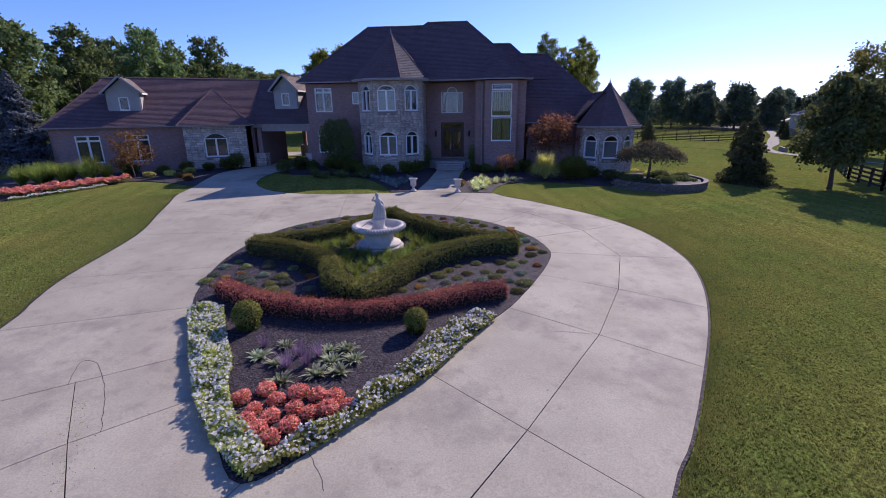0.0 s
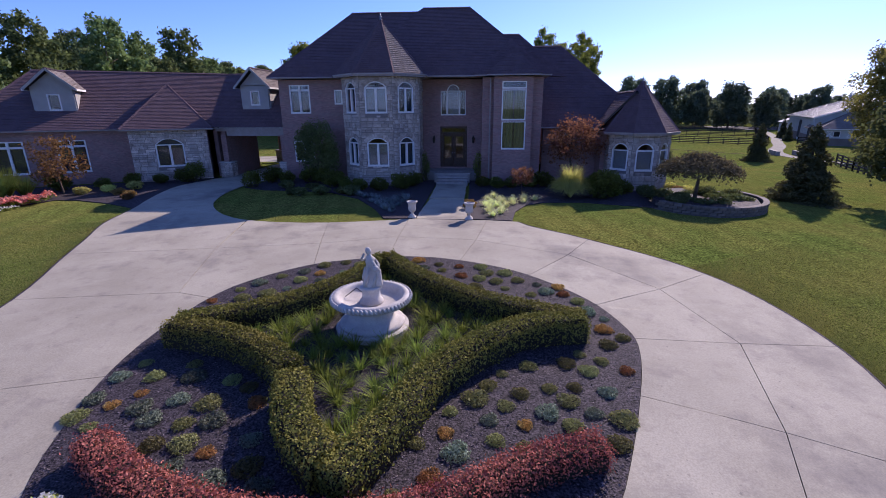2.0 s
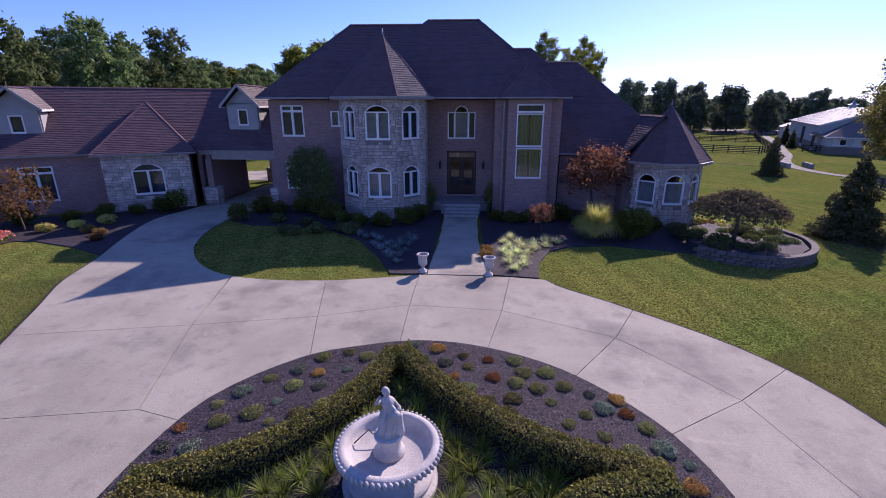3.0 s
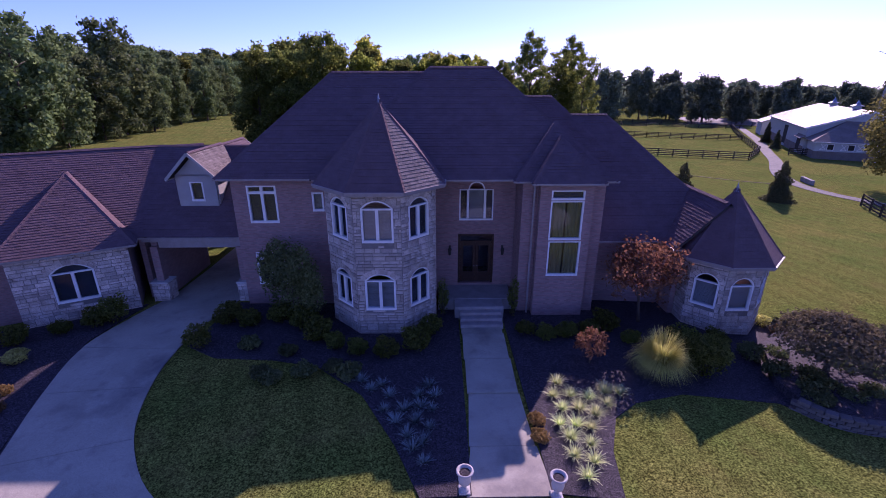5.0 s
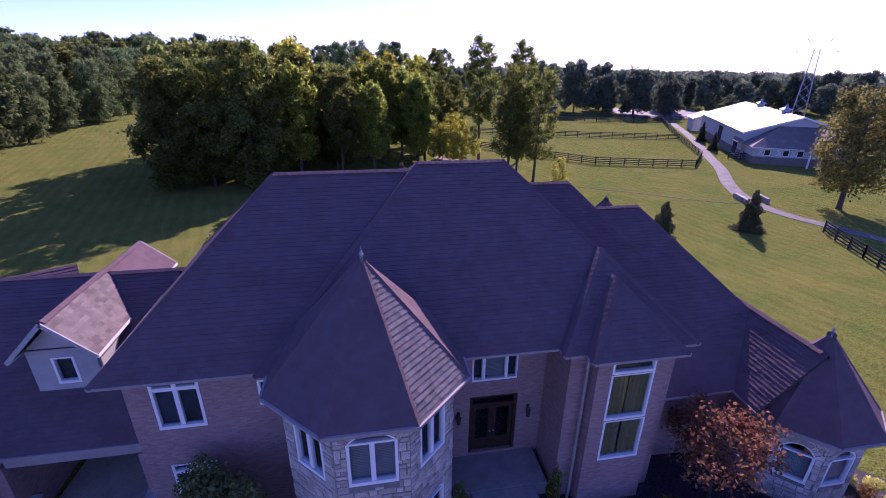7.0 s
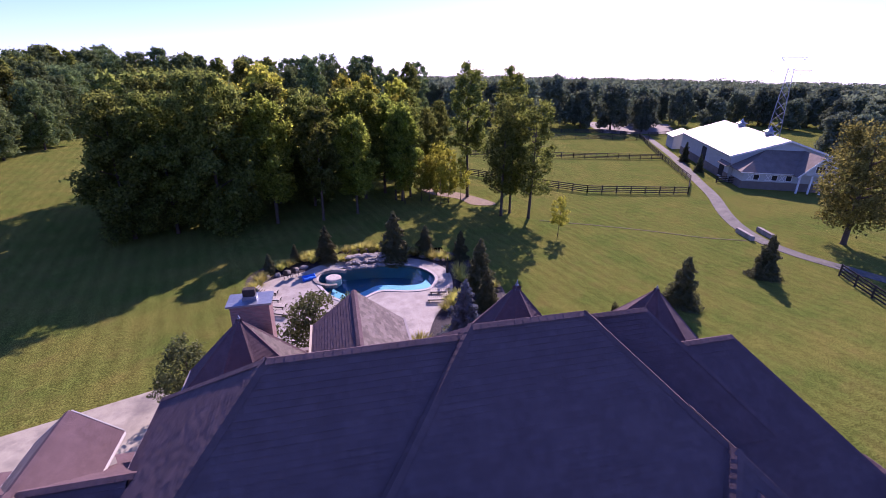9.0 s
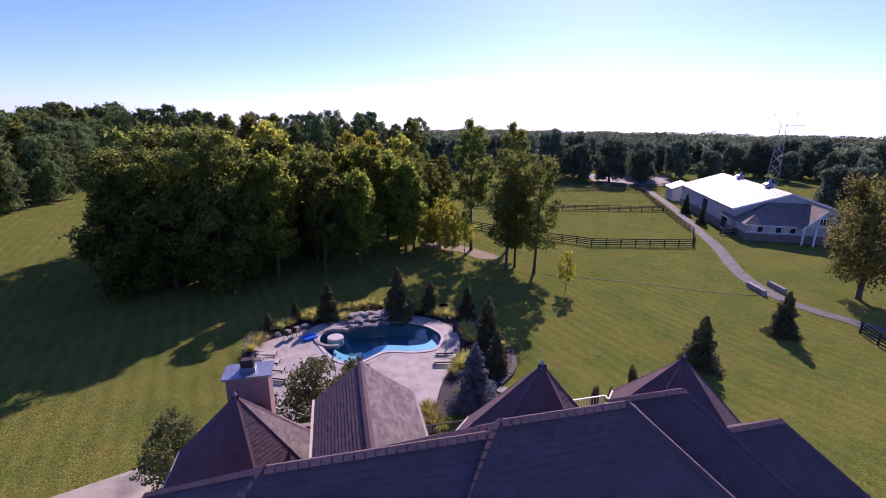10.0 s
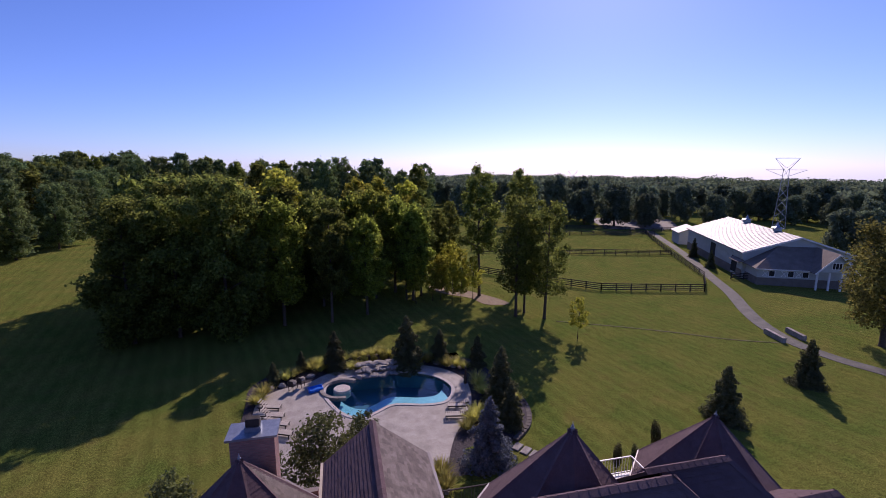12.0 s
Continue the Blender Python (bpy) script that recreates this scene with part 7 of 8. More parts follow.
# single trees on the lawns
plant(tree("lawn_tree", "round-crowned shade tree on the east lawn", 7.3, 3.1, 1.6, "leaf_shade", 101, 13000, 0.18, 0.16, 160, 14), [(24.8, 34.1, 1.0)], 1)
plant(tree("lawn_tree", "taller leafy tree at the lawn's east edge", 10.0, 3.0, 2.0, "leaf_shade", 102, 12000, 0.2, 0.18, 150, 14), [(33.2, 40.5, 1.0)], 2)
plant(tree("lawn_tree", "large golden-green tree beside the stable lane", 15.6, 5.0, 2.2, "leaf_rich", 103, 14000, 0.23, 0.34, 220, 18), [(55.5, 74.5, 1.0)], 3)
plant(conifer("spruce", "broad dark spruce on the east lawn", 5.0, 2.2, "needle", 104, 22000, 0.085), [(19.6, 35.2, 1.0)], 4)
plant(conifer("spruce", "young spruce standing alone on the lawn", 4.7, 1.95, "needle", 105, 14000, 0.09, group="lawn spruces"), [(21.6, 63.8, 1.0), (35.4, 67.8, 0.98)], 5)
plant(shrub("arborvitae", "narrow dark columnar arborvitae on the lawn", 0.42, 0.42, 2.5, "needle", 114, 2600, 0.06, group="arborvitae"), [(12.7, 60.9, 1.0), (8.5, 59.3, 0.85), (9.75, 59.1, 0.8)], 15)
plant(conifer("blue_spruce", "tall silvery blue spruce beside the garage", 8.0, 3.2, "needle_blue", 106, 24000, 0.12), [(-39.2, 35.6, 1.0)], 6)
plant(conifer("blue_spruce", "silvery blue spruce beside the pool terrace", 5.2, 2.1, "needle_blue", 107, 16000, 0.085), [(0.3, 61.6, 1.0)], 7)
plant(conifer("spruce", "dark narrow spruce round the pool", 4.6, 1.7, "needle", 108, 13000, 0.09, group="pool spruces"), [(3.8, 68.9, 1.1), (3.4, 65.6, 0.8), (-2.9, 77.6, 1.25), (0.6, 78.3, 0.8), (-9.9, 78.6, 0.9), (4.0, 76.2, 0.75), (-13.1, 79.0, 0.45), (-15.4, 76.8, 0.5)], 8)
plant(tree("garden_tree", "loose leafy garden tree by the terrace", 5.4, 2.3, 0.9, "leaf_shade", 109, 5600, 0.13, 0.09, 120, 12), [(-10.6, 60.6, 1.0), (-17.4, 57.2, 0.85), (-8.0, 62.8, 0.72)], 9)
plant(tree("ornamental_tree", "small tree with thin rust-coloured leaves", 3.6, 1.6, 0.9, "leaf_rust", 110, 2000, 0.1, 0.06, 60, 10), [(-26.2, 31.6, 1.0)], 10)
plant(tree("japanese_maple", "spreading russet maple against the house wall", 4.3, 2.2, 2.0, "leaf_red", 111, 3400, 0.11, 0.09, 60), [(5.6, 36.7, 1.0)], 11)
plant(tree("dwarf_maple", "small weeping red maple in mulch", 1.7, 0.85, 0.7, "leaf_red", 112, 1500, 0.07, 0.035, 16, 6), [(1.93, 33.0, 0.95)], 12)


def weeping(x, y):
    """A mushroom-headed weeping tree."""
    t = thing("weeping_tree", "low weeping tree with a flat umbrella crown", "tree")
    nr = np.random.default_rng(113)
    bm = bmesh.new()
    tube(bm, [(0, 0, 0), (0.05, 0, 0.9), (0, 0.05, 1.9)], [0.12, 0.09, 0.07], 8)
    for i in range(11):
        a = i * 0.571
        tube(bm, [(0, 0, 1.75), (math.cos(a) * 0.9, math.sin(a) * 0.9, 2.2), (math.cos(a) * 1.7, math.sin(a) * 1.7, 1.7)], [0.05, 0.035, 0.012], 5)
    part("trunk", bm, M["bark"], t)
    k = 11000
    a, d = nr.uniform(0, 6.283, k), np.sqrt(nr.uniform(0, 1, k)) * 2.1 * (1 + 0.1 * np.sin(nr.uniform(0, 6.283, k)))
    z = 2.35 - 0.16 * d * d + nr.normal(0, 0.1, k) - nr.uniform(0, 1, k) ** 2 * 0.45 * (d > 0.8)
    P = np.column_stack((np.cos(a) * d, np.sin(a) * d, z))
    ob = new("crown", leaf_mesh("crown", P, np.column_stack((np.cos(a) * 0.5, np.sin(a) * 0.5, np.ones(k))), 0.085, M["leaf_plum"], nr, bend=0.6))
    ob.parent = t
    put(t, x, y, lift=0.4)


weeping(11.7, 32.3)

# shrubs along the house
sh = shrub("shrub", "rounded dark green shrub along the house wall", 0.75, 0.75, 0.95, "leaf_dark", 120, group="foundation shrubs")
plant(shrub("shrub", "large round green shrub beside the maiden grass", 1.25, 1.25, 1.7, "leaf_dark", 119, 4200, 0.08), [(6.5, 32.5, 1.0)], 19)
plant(sh, [(-12.5, 36.9), (-11.2, 36.3), (-10.3, 35.2), (-9.3, 34.4), (-8.2, 33.9), (-6.9, 33.7), (-5.6, 34.3), (-5.0, 35.6), (-0.4, 35.5), (0.5, 35.0), (1.5, 35.2), (2.6, 35.3), (3.6, 35.9), (4.4, 34.7), (7.4, 33.2), (8.4, 34.6), (-14.0, 36.5), (-15.2, 36.8), (6.7, 34.6),
          (-22.8, 35.8), (-24.2, 34.9), (-25.6, 34.0), (-21.6, 36.6), (-27.5, 32.8)], 20, 0.75, 1.2)
plant(shrub("shrub", "dusky mounded shrub in the shaded front bed", 0.6, 0.6, 0.55, "leaf_shade", 121, 900, 0.07, group="dusky shrubs"), [(-12.0, 32.3), (-11.4, 31.9), (-10.2, 32.3), (-9.0, 32.6), (-13.2, 34.4), (-11.3, 33.9), (-8.3, 32.2)], 21, 0.8, 1.1)
plant(shrub("shrub", "dark globe shrub beside the drive arm", 0.8, 0.8, 1.2, "leaf_dark", 122), [(-15.6, 34.5, 1.0), (-21.0, 36.9, 1.1)], 22)
plant(shrub("climber_shrub", "tall dense shrub against the house wall", 2.6, 1.0, 4.1, "leaf_shade", 123, 8000, 0.09), [(-12.0, 37.2, 1.0)], 23)
plant(shrub("columnar_shrub", "narrow upright evergreen beside the entrance", 0.35, 0.35, 2.0, "leaf_dark", 124, 900, 0.06, group="entrance evergreens"), [(-4.35, 37.3, 1.0), (-0.75, 37.2, 1.0)], 24)
plant(shrub("shrub", "bushy green shrub round the weeping tree", 0.7, 0.7, 0.8, "leaf_shade", 125, 1200, group="retaining bed shrubs"), [(10.8, 32.0), (12.7, 32.6), (11.2, 31.4), (13.6, 33.4), (14.6, 32.4), (9.8, 30.4), (12.9, 33.6), (9.6, 32.2), (10.2, 31.0), (12.6, 30.9), (13.8, 32.2), (14.4, 33.6), (12.0, 33.8), (10.6, 33.6), (13.4, 34.6), (9.4, 33.6), (11.4, 30.6)], 25, 0.7, 1.25)
plant(shrub("shrub", "golden-leaved low shrub in the bed", 0.5, 0.5, 0.5, "blade_gold", 126, 900, 0.06, group="golden shrubs"), [(12.6, 35.3), (13.0, 36.2), (12.1, 36.8), (-23.9, 32.4), (-22.9, 33.4), (-25.0, 31.6)], 26, 0.8, 1.2)
plant(shrub("shrub", "low rusty-leaved shrub in the bed", 0.5, 0.5, 0.45, "leaf_rust", 127, 800, 0.06, group="rusty shrubs"), [(12.3, 35.9), (-21.6, 31.2), (-22.6, 31.6), (-21.0, 30.2), (-1.15, 29.4), (-1.2, 28.6)], 27, 0.8, 1.2)
maiden = thing("maiden_grass", "huge arching clump of variegated maiden grass", "ornamental grass")
ob = new("tuft", blade_mesh("blades", 4200, 1.65, 0.03, 0.82, 1.85, M["blade_gold"], random.Random(44), 1.72, 0.4))
ob.parent = maiden
put(maiden, 4.65, 32.3)
tall = thing("ornamental_grass", "tall green ornamental grass clump before the garage", "ornamental grass", group="garage grasses")
ob = new("tuft", blade_mesh("blades", 700, 1.7, 0.035, 0.6, 0.5, M["blade"], random.Random(45), 0.95))
ob.parent = tall
plant(tall, [(-27.2, 30.2), (-28.4, 29.8), (-29.4, 29.2), (-30.4, 28.4), (-31.4, 27.6), (-28.9, 30.8), (-27.8, 29.2), (-29.0, 28.4), (-30.0, 27.6), (-30.0, 30.2), (-31.0, 29.4), (-32.2, 28.6)], 28, 0.85, 1.1)
carex = thing("variegated_grass_clump", "spiky clump of cream-striped grass in dark mulch", "ornamental grass", group="striped grasses")
ob = new("tuft", blade_mesh("blades", 170, 0.58, 0.032, 0.95, 0.6, M["blade_pale"], random.Random(46), 0.85, 0.1))
ob.parent = carex
plant(carex, [(0.17, 31.6), (-0.18, 30.85), (0.52, 30.85), (1.19, 30.7), (1.89, 31.05), (2.45, 30.95), (0.0, 30.1), (0.63, 30.1), (1.16, 29.8), (1.77, 30.3), (-0.3, 29.3), (0.28, 29.25), (0.74, 29.1), (-0.09, 28.65), (0.51, 28.35), (-0.2, 27.85), (0.39, 27.6), (-0.02, 27.0)], 29, 0.8, 1.05)
yucca = thing("yucca_clump", "blue-green spiky rosette in the front bed", "yucca", group="blue rosettes")
ob = new("tuft", blade_mesh("blades", 90, 0.46, 0.032, 0.95, 0.4, M["blade_blue"], random.Random(47), 0.85, 0.1))
ob.parent = yucca
plant(yucca, [(-7.27, 31.3), (-6.5, 30.95), (-5.4, 30.9), (-4.74, 30.9), (-6.63, 30.1), (-5.9, 30.1), (-5.45, 29.5), (-4.85, 30.1), (-5.71, 28.8), (-5.16, 28.5), (-5.1, 27.65), (-6.16, 29.5), (-4.94, 29.2), (-7.73, 31.85), (-6.9, 31.6), (-5.0, 31.5), (-5.3, 30.3), (-5.5, 28.2)], 30, 0.85, 1.15)
bedding("coral_border", "long border of coral-red blossom edged in white", [(-25.3, 30.2), (-24.7, 28.9), (-25.5, 27.0), (-26.3, 25.4), (-27.6, 23.6), (-30.2, 24.2), (-28.6, 25.8), (-27.4, 27.4), (-26.6, 29.0)], 6000, "blade", "petal_coral", petals=1.0, height=0.55, petal=0.12)
bedding("white_border", "narrow edging of white blossom along the coral border", [(-25.2, 27.6), (-25.7, 26.5), (-26.5, 25.0), (-27.6, 23.3), (-27.3, 23.0), (-26.1, 24.8), (-25.3, 26.4), (-24.9, 27.6)], 700, "blade", "petal_white", petals=0.8, height=0.2, petal=0.09)

# retaining wall of tumbled blocks
ret = thing("retaining_wall", "curved low wall of tumbled grey-brown blocks", "retaining wall", kind="structure")
line = spline([(9.0, 30.3), (9.9, 29.4), (11.6, 29.05), (13.5, 29.75), (14.95, 31.1), (15.75, 33.0), (15.4, 35.2)], 14)
lens = np.concatenate(([0], np.cumsum([(line[i + 1] - line[i]).length for i in range(len(line) - 1)])))
block = bpy.data.meshes.new("block")
bm = bmesh.new()
box(bm, -0.195, -0.13, 0, 0.195, 0.13, 0.145, bevel=0.018)
bm.to_mesh(block), bm.free()
block.materials.append(M["block"])
for c in range(4):
    s = 0.2 * (c % 2)
    while s < lens[-1]:
        x, y = np.interp(s, lens, [p.x for p in line]), np.interp(s, lens, [p.y for p in line])
        x2, y2 = np.interp(s + 0.05, lens, [p.x for p in line]), np.interp(s + 0.05, lens, [p.y for p in line])
        ob = new("block", block)
        ob.parent = ret
        ob.matrix_basis = Matrix.Translation((x, y, gz(x, y) - 0.08 + c * 0.15)) @ Matrix.Rotation(math.atan2(y2 - y, x2 - x), 4, "Z") @ Matrix.Diagonal((1, 1.2 if c == 3 else 1, 1, 1))
        s += 0.4
sheet("raised_soil", [(9.1, 31.6), (9.2, 30.5), (10.0, 29.6), (11.6, 29.25), (13.4, 29.95), (14.8, 31.25), (15.55, 33.0), (15.2, 35.0), (12.5, 36.0), (10.4, 34.4)], M["mulch"], 0.4, cell=1.5, label="raised mulch bed behind the block wall", category="flower bed", skirt=0.4)


# standing blades of the lawn beside the drive
def lawn_blades(edge, side, n, reach, y0, y1, seed):
    nr = np.random.default_rng(seed)
    E = np.array([(p.x, p.y) for p in edge if y0 < p.y < y1])
    run = np.concatenate(([0], np.cumsum(np.linalg.norm(np.diff(E, axis=0), axis=1))))
    at = nr.uniform(0, run[-1], n)
    along = lambda q: np.column_stack((np.interp(q, run, E[:, 0]), np.interp(q, run, E[:, 1])))
    p, d = along(at), along(at + 1.2) - along(at - 1.2)
    out = np.column_stack((d[:, 1], -d[:, 0])) / (np.linalg.norm(d, axis=1, keepdims=True) + 1e-6) * side
    p = p + out * (0.07 + reach * nr.uniform(0, 1, (n, 1)) ** 1.8)
    z = np.array([gz(x, y) for x, y in p]) + 0.015
    a, ln = nr.uniform(0, 6.283, n), nr.uniform(0.03, 0.07, n)
    w = np.column_stack((np.cos(a), np.sin(a))) * nr.uniform(0.004, 0.009, (n, 1))
    lean = nr.normal(0, 0.022, (n, 2))
    v = np.empty((n, 3, 3))
    v[:, 0, :2], v[:, 1, :2], v[:, 2, :2] = p - w, p + w, p + lean
    v[:, 0, 2], v[:, 1, 2], v[:, 2, 2] = z, z, z + ln
    me = bpy.data.meshes.new("lawn_blades")
    me.vertices.add(3 * n), me.loops.add(3 * n), me.polygons.add(n)
    me.vertices.foreach_set("co", v.ravel())
    me.loops.foreach_set("vertex_index", np.arange(3 * n))
    me.polygons.foreach_set("loop_start", np.arange(0, 3 * n, 3))
    me.materials.append(M["grass"])
    me.update(calc_edges=True)
    tagged(new("lawn_blades", me), "short mown grass blades beside the drive", "grass", kind="stuff")


lawn_blades(RIGHT_EDGE, 1, 150000, 7.0, -2.0, 21.5, 301)
lawn_blades(LEFT_EDGE, -1, 60000, 5.0, 2.0, 26.0, 302)


# ==== pool garden
def ring_sheet(name, outer, hole, material, lift, label, category, kind="structure"):
    bm = bmesh.new()
    es = []
    for loop in (outer, hole):
        vs = [bm.verts.new((p[0], p[1], 0)) for p in loop]
        es += [bm.edges.new((vs[i], vs[(i + 1) % len(vs)])) for i in range(len(vs))]
    bmesh.ops.triangle_fill(bm, edges=es, use_beauty=True)
    for v in bm.verts:
        v.co.z = POOL_Z + lift
    bmesh.ops.recalc_face_normals(bm, faces=bm.faces)
    if sum(f.normal.z for f in bm.faces) < 0:
        bmesh.ops.reverse_faces(bm, faces=bm.faces)
    out = bmesh.ops.extrude_edge_only(bm, edges=[e for e in bm.edges if e.is_boundary])
    for v in out["geom"]:
        if isinstance(v, bmesh.types.BMVert):
            v.co.z -= 0.3
    me = bpy.data.meshes.new(name)
    bm.to_mesh(me)
    bm.free()
    me.materials.append(M[material])
    return tagged(new(name, me), label, category, kind=kind)


POOL_Z = -0.86
DECK = spline([(-16.4, 72.6), (-15.2, 75.0), (-12.3, 76.2), (-10.9, 77.4), (-8.6, 78.6), (-5.0, 78.6), (-2.0, 77.8), (0.5, 76.3), (1.9, 74.0), (1.9, 71.4), (0.9, 68.2), (-1.2, 65.0), (-2.6, 61.6), (-3.6, 58.6), (-9.0, 57.5), (-13.5, 60.5), (-15.5, 66.0)], 5, True)
ring_sheet("pool_surround_bed", spline([(-17.2, 73.0), (-17.4, 76.1), (-16.2, 78.3), (-14.2, 79.6), (-12.5, 80.4), (-10.8, 81.0), (-8.5, 81.6), (-3.8, 81.4), (-1.0, 80.0), (1.3, 79.2), (3.7, 78.0), (5.0, 74.8), (5.9, 70.0), (5.9, 68.2), (5.4, 66.4), (4.2, 64.6), (2.5, 63.3), (1.2, 60.4), (-2.4, 57.6), (-9.0, 56.6), (-14.5, 58.5), (-16.6, 65.0)], 4, True), [p.to_tuple() for p in POOL], "mulch", 0.03, "dark mulch bed round the pool terrace", "flower bed")
ring_sheet("pool_deck", DECK, POOL, "deck", 0.08, "stamped concrete pool deck in warm grey", "pool deck")
sheet("side_lawn", [(-1.3, 60.2), (-1.0, 63.2), (-0.1, 64.3), (1.0, 61.8), (0.4, 59.6)], M["lawn"], 0.06, cell=2, label="small patch of lawn beside the terrace", category="lawn")
pool = thing("swimming_pool", "freeform swimming pool with clear deep blue water", "pool", kind="structure")
n = len(POOL)
lo = [(p.x, p.y, POOL_Z - 1.5) for p in POOL]
hi = [(p.x, p.y, POOL_Z + 0.06) for p in POOL]
mesh("pool_shell", lo + hi, [tuple(range(n))] + [(i, (i + 1) % n, n + (i + 1) % n, n + i) for i in range(n)], M["pooltile"], pool)
front = [p for p in POOL if p.y < 72.8 and p.x > -10.2]
front = sorted(front, key=lambda p: p.x)
shelf = [p for p in front if p.y < 71.2]
sv = [(p.x, p.y, POOL_Z - 0.45) for p in shelf] + [(p.x * 0.93 - 0.33, p.y + 2.3, POOL_Z - 0.45) for p in shelf[::-1]]
sn = len(sv)
mesh("pool_shelf", sv + [(v[0], v[1], POOL_Z - 1.5) for v in sv], [tuple(range(sn))] + [(i, (i + 1) % sn, sn + (i + 1) % sn, sn + i) for i in range(sn)], M["poolshelf"], pool)
mesh("water_surface", [(p.x, p.y, POOL_Z - 0.08) for p in POOL[::-1]], [tuple(range(n))], M["water"], pool)
bm = bmesh.new()
for i in range(n):
    a, b = POOL[i], POOL[(i + 1) % n]
    bar(bm, (a.x, a.y, POOL_Z + 0.1), (b.x, b.y, POOL_Z + 0.1), 0.3, 0.06)
part("coping", bm, M["cast"], pool)
bm = bmesh.new()
lathe(bm, [(0.75, -0.6), (0.75, 0.1), (0.7, 0.14), (0.02, 0.15)], 28, (-9.3, 74.3, POOL_Z))
part("island_table", bm, M["cast"], pool)
bm = bmesh.new()
pts = [(-9.3 + 1.75 * math.cos(a), 74.3 + 1.75 * math.sin(a)) for a in np.linspace(0.8, 4.9, 22)]
for a, b in zip(pts, pts[1:]):
    bar(bm, (*a, POOL_Z + 0.05), (*b, POOL_Z + 0.05), 0.35, 0.3)
part("spa_wall", bm, M["rock"], pool)


def rock(x, y, z, s, seed):
    rg = random.Random(seed)
    bm = bmesh.new()
    bmesh.ops.create_icosphere(bm, subdivisions=2, radius=1)
    for v in bm.verts:
        k = 1 + 0.3 * noise.noise(v.co * 1.3 + Vector((seed, 0, 0)))
        v.co = Vector((v.co.x * s[0] * k, v.co.y * s[1] * k, max(-0.8, min(0.8, v.co.z)) * s[2] * k))
    ob = part("boulder", bm, M["rock"], None)
    tagged(ob, "flat grey boulder stacked in the pool waterfall", "boulder", group="waterfall boulders")
    ob.matrix_basis = pose(x, y, z, 0, 0, rg.uniform(0, 360))


rg = random.Random(200)
for i in range(30):
    row = i % 3
    rock(-7.6 + 3.6 * (i // 3) / 9 + rg.uniform(-0.15, 0.15), 76.5 + row * 0.62 + rg.uniform(-0.15, 0.15), POOL_Z + 0.05 + row * 0.3, (rg.uniform(0.35, 0.65), rg.uniform(0.28, 0.45), rg.uniform(0.14, 0.25)), i)
for i, (x, y) in enumerate(((-14.6, 76.0), (-13.8, 76.5), (-13.0, 76.9), (-12.2, 77.4), (-15.6, 75.6), (-1.2, 78.4), (0.2, 77.6), (1.6, 76.6))):
    rock(x, y, POOL_Z + 0.1, (rg.uniform(0.3, 0.5), rg.uniform(0.28, 0.4), rg.uniform(0.18, 0.3)), 40 + i)
gold = thing("golden_grass_clump", "golden ornamental grass clump beside the pool", "ornamental grass", group="pool grasses")
ob = new("tuft", blade_mesh("tuft", 420, 1.2, 0.05, 0.8, 0.5, M["blade_gold"], random.Random(201), 0.85))
ob.parent = gold
plant(gold, [(-16.0, 74.6, 1.3), (-16.3, 73.2, 1.2), (-14.4, 77.2, 1.2), (-13.7, 77.9, 1.1), (-12.2, 79.0, 1.25), (-11.4, 79.6, 1.2), (-11.3, 78.4, 1.1), (-8.4, 78.2), (-7.8, 77.9, 1.15), (-7.9, 80.6), (-7.0, 80.9), (-6.1, 81.0), (-5.2, 81.0), (-4.3, 80.8), (-2.2, 76.9, 1.1), (-1.4, 78.4, 1.2), (-0.7, 78.2, 1.2), (1.0, 76.8, 1.3), (1.9, 76.6, 1.25), (2.6, 76.0),
             (3.1, 73.2, 1.25), (2.9, 72.2, 1.2), (2.8, 70.8, 1.1), (5.3, 69.2), (1.3, 67.6, 1.2), (0.8, 66.7, 1.25), (0.0, 65.8), (-3.2, 61.0, 1.3), (-3.1, 59.8, 1.2), (-9.0, 80.4), (-10.0, 80.2), (-3.2, 79.9)], 202, 0.85, 1.15)
plant(shrub("boxwood_ball", "clipped round shrub behind the waterfall", 0.5, 0.5, 0.85, "box", 203, 900, 0.06, group="waterfall shrubs"), [(-7.0, 79.4), (-6.0, 79.6), (-5.0, 79.6), (-4.0, 79.3)], 204, 0.9, 1.1)
# curved stone edging and stepping path
edge = thing("stone_edging", "curved edging of pale stone blocks round the spruces", "edging", kind="structure")
for i, p in enumerate(spline([(5.4, 71.5), (5.9, 69.5), (5.7, 67.4), (4.8, 65.4), (3.2, 63.8)], 5)):
    ob = new("block", block)
    ob.parent = edge
    q = spline([(5.4, 71.5), (5.9, 69.5), (5.7, 67.4), (4.8, 65.4), (3.2, 63.8)], 5)
    d = q[min(i + 1, len(q) - 1)] - q[max(i - 1, 0)]
    ob.matrix_basis = Matrix.Translation((p.x, p.y, gz(p.x, p.y) - 0.02)) @ Matrix.Rotation(math.atan2(d.y, d.x), 4, "Z") @ Matrix.Diagonal((1.1, 1.6, 1.5, 1))
for i in range(6):
    bm = bmesh.new()
    box(bm, -0.45, -0.28, -0.1, 0.45, 0.28, 0.06, bevel=0.03)
    ob = tagged(part("stepping_stone", bm, M["rock"], None), "rough brown stone step on the lawn slope", "step", group="stepping stones")
    ob.matrix_basis = pose(2.9 + i * 0.42, 62.9 - i * 0.55, gz(2.9 + i * 0.42, 62.9 - i * 0.55) + 0.06, 0, 0, 40)


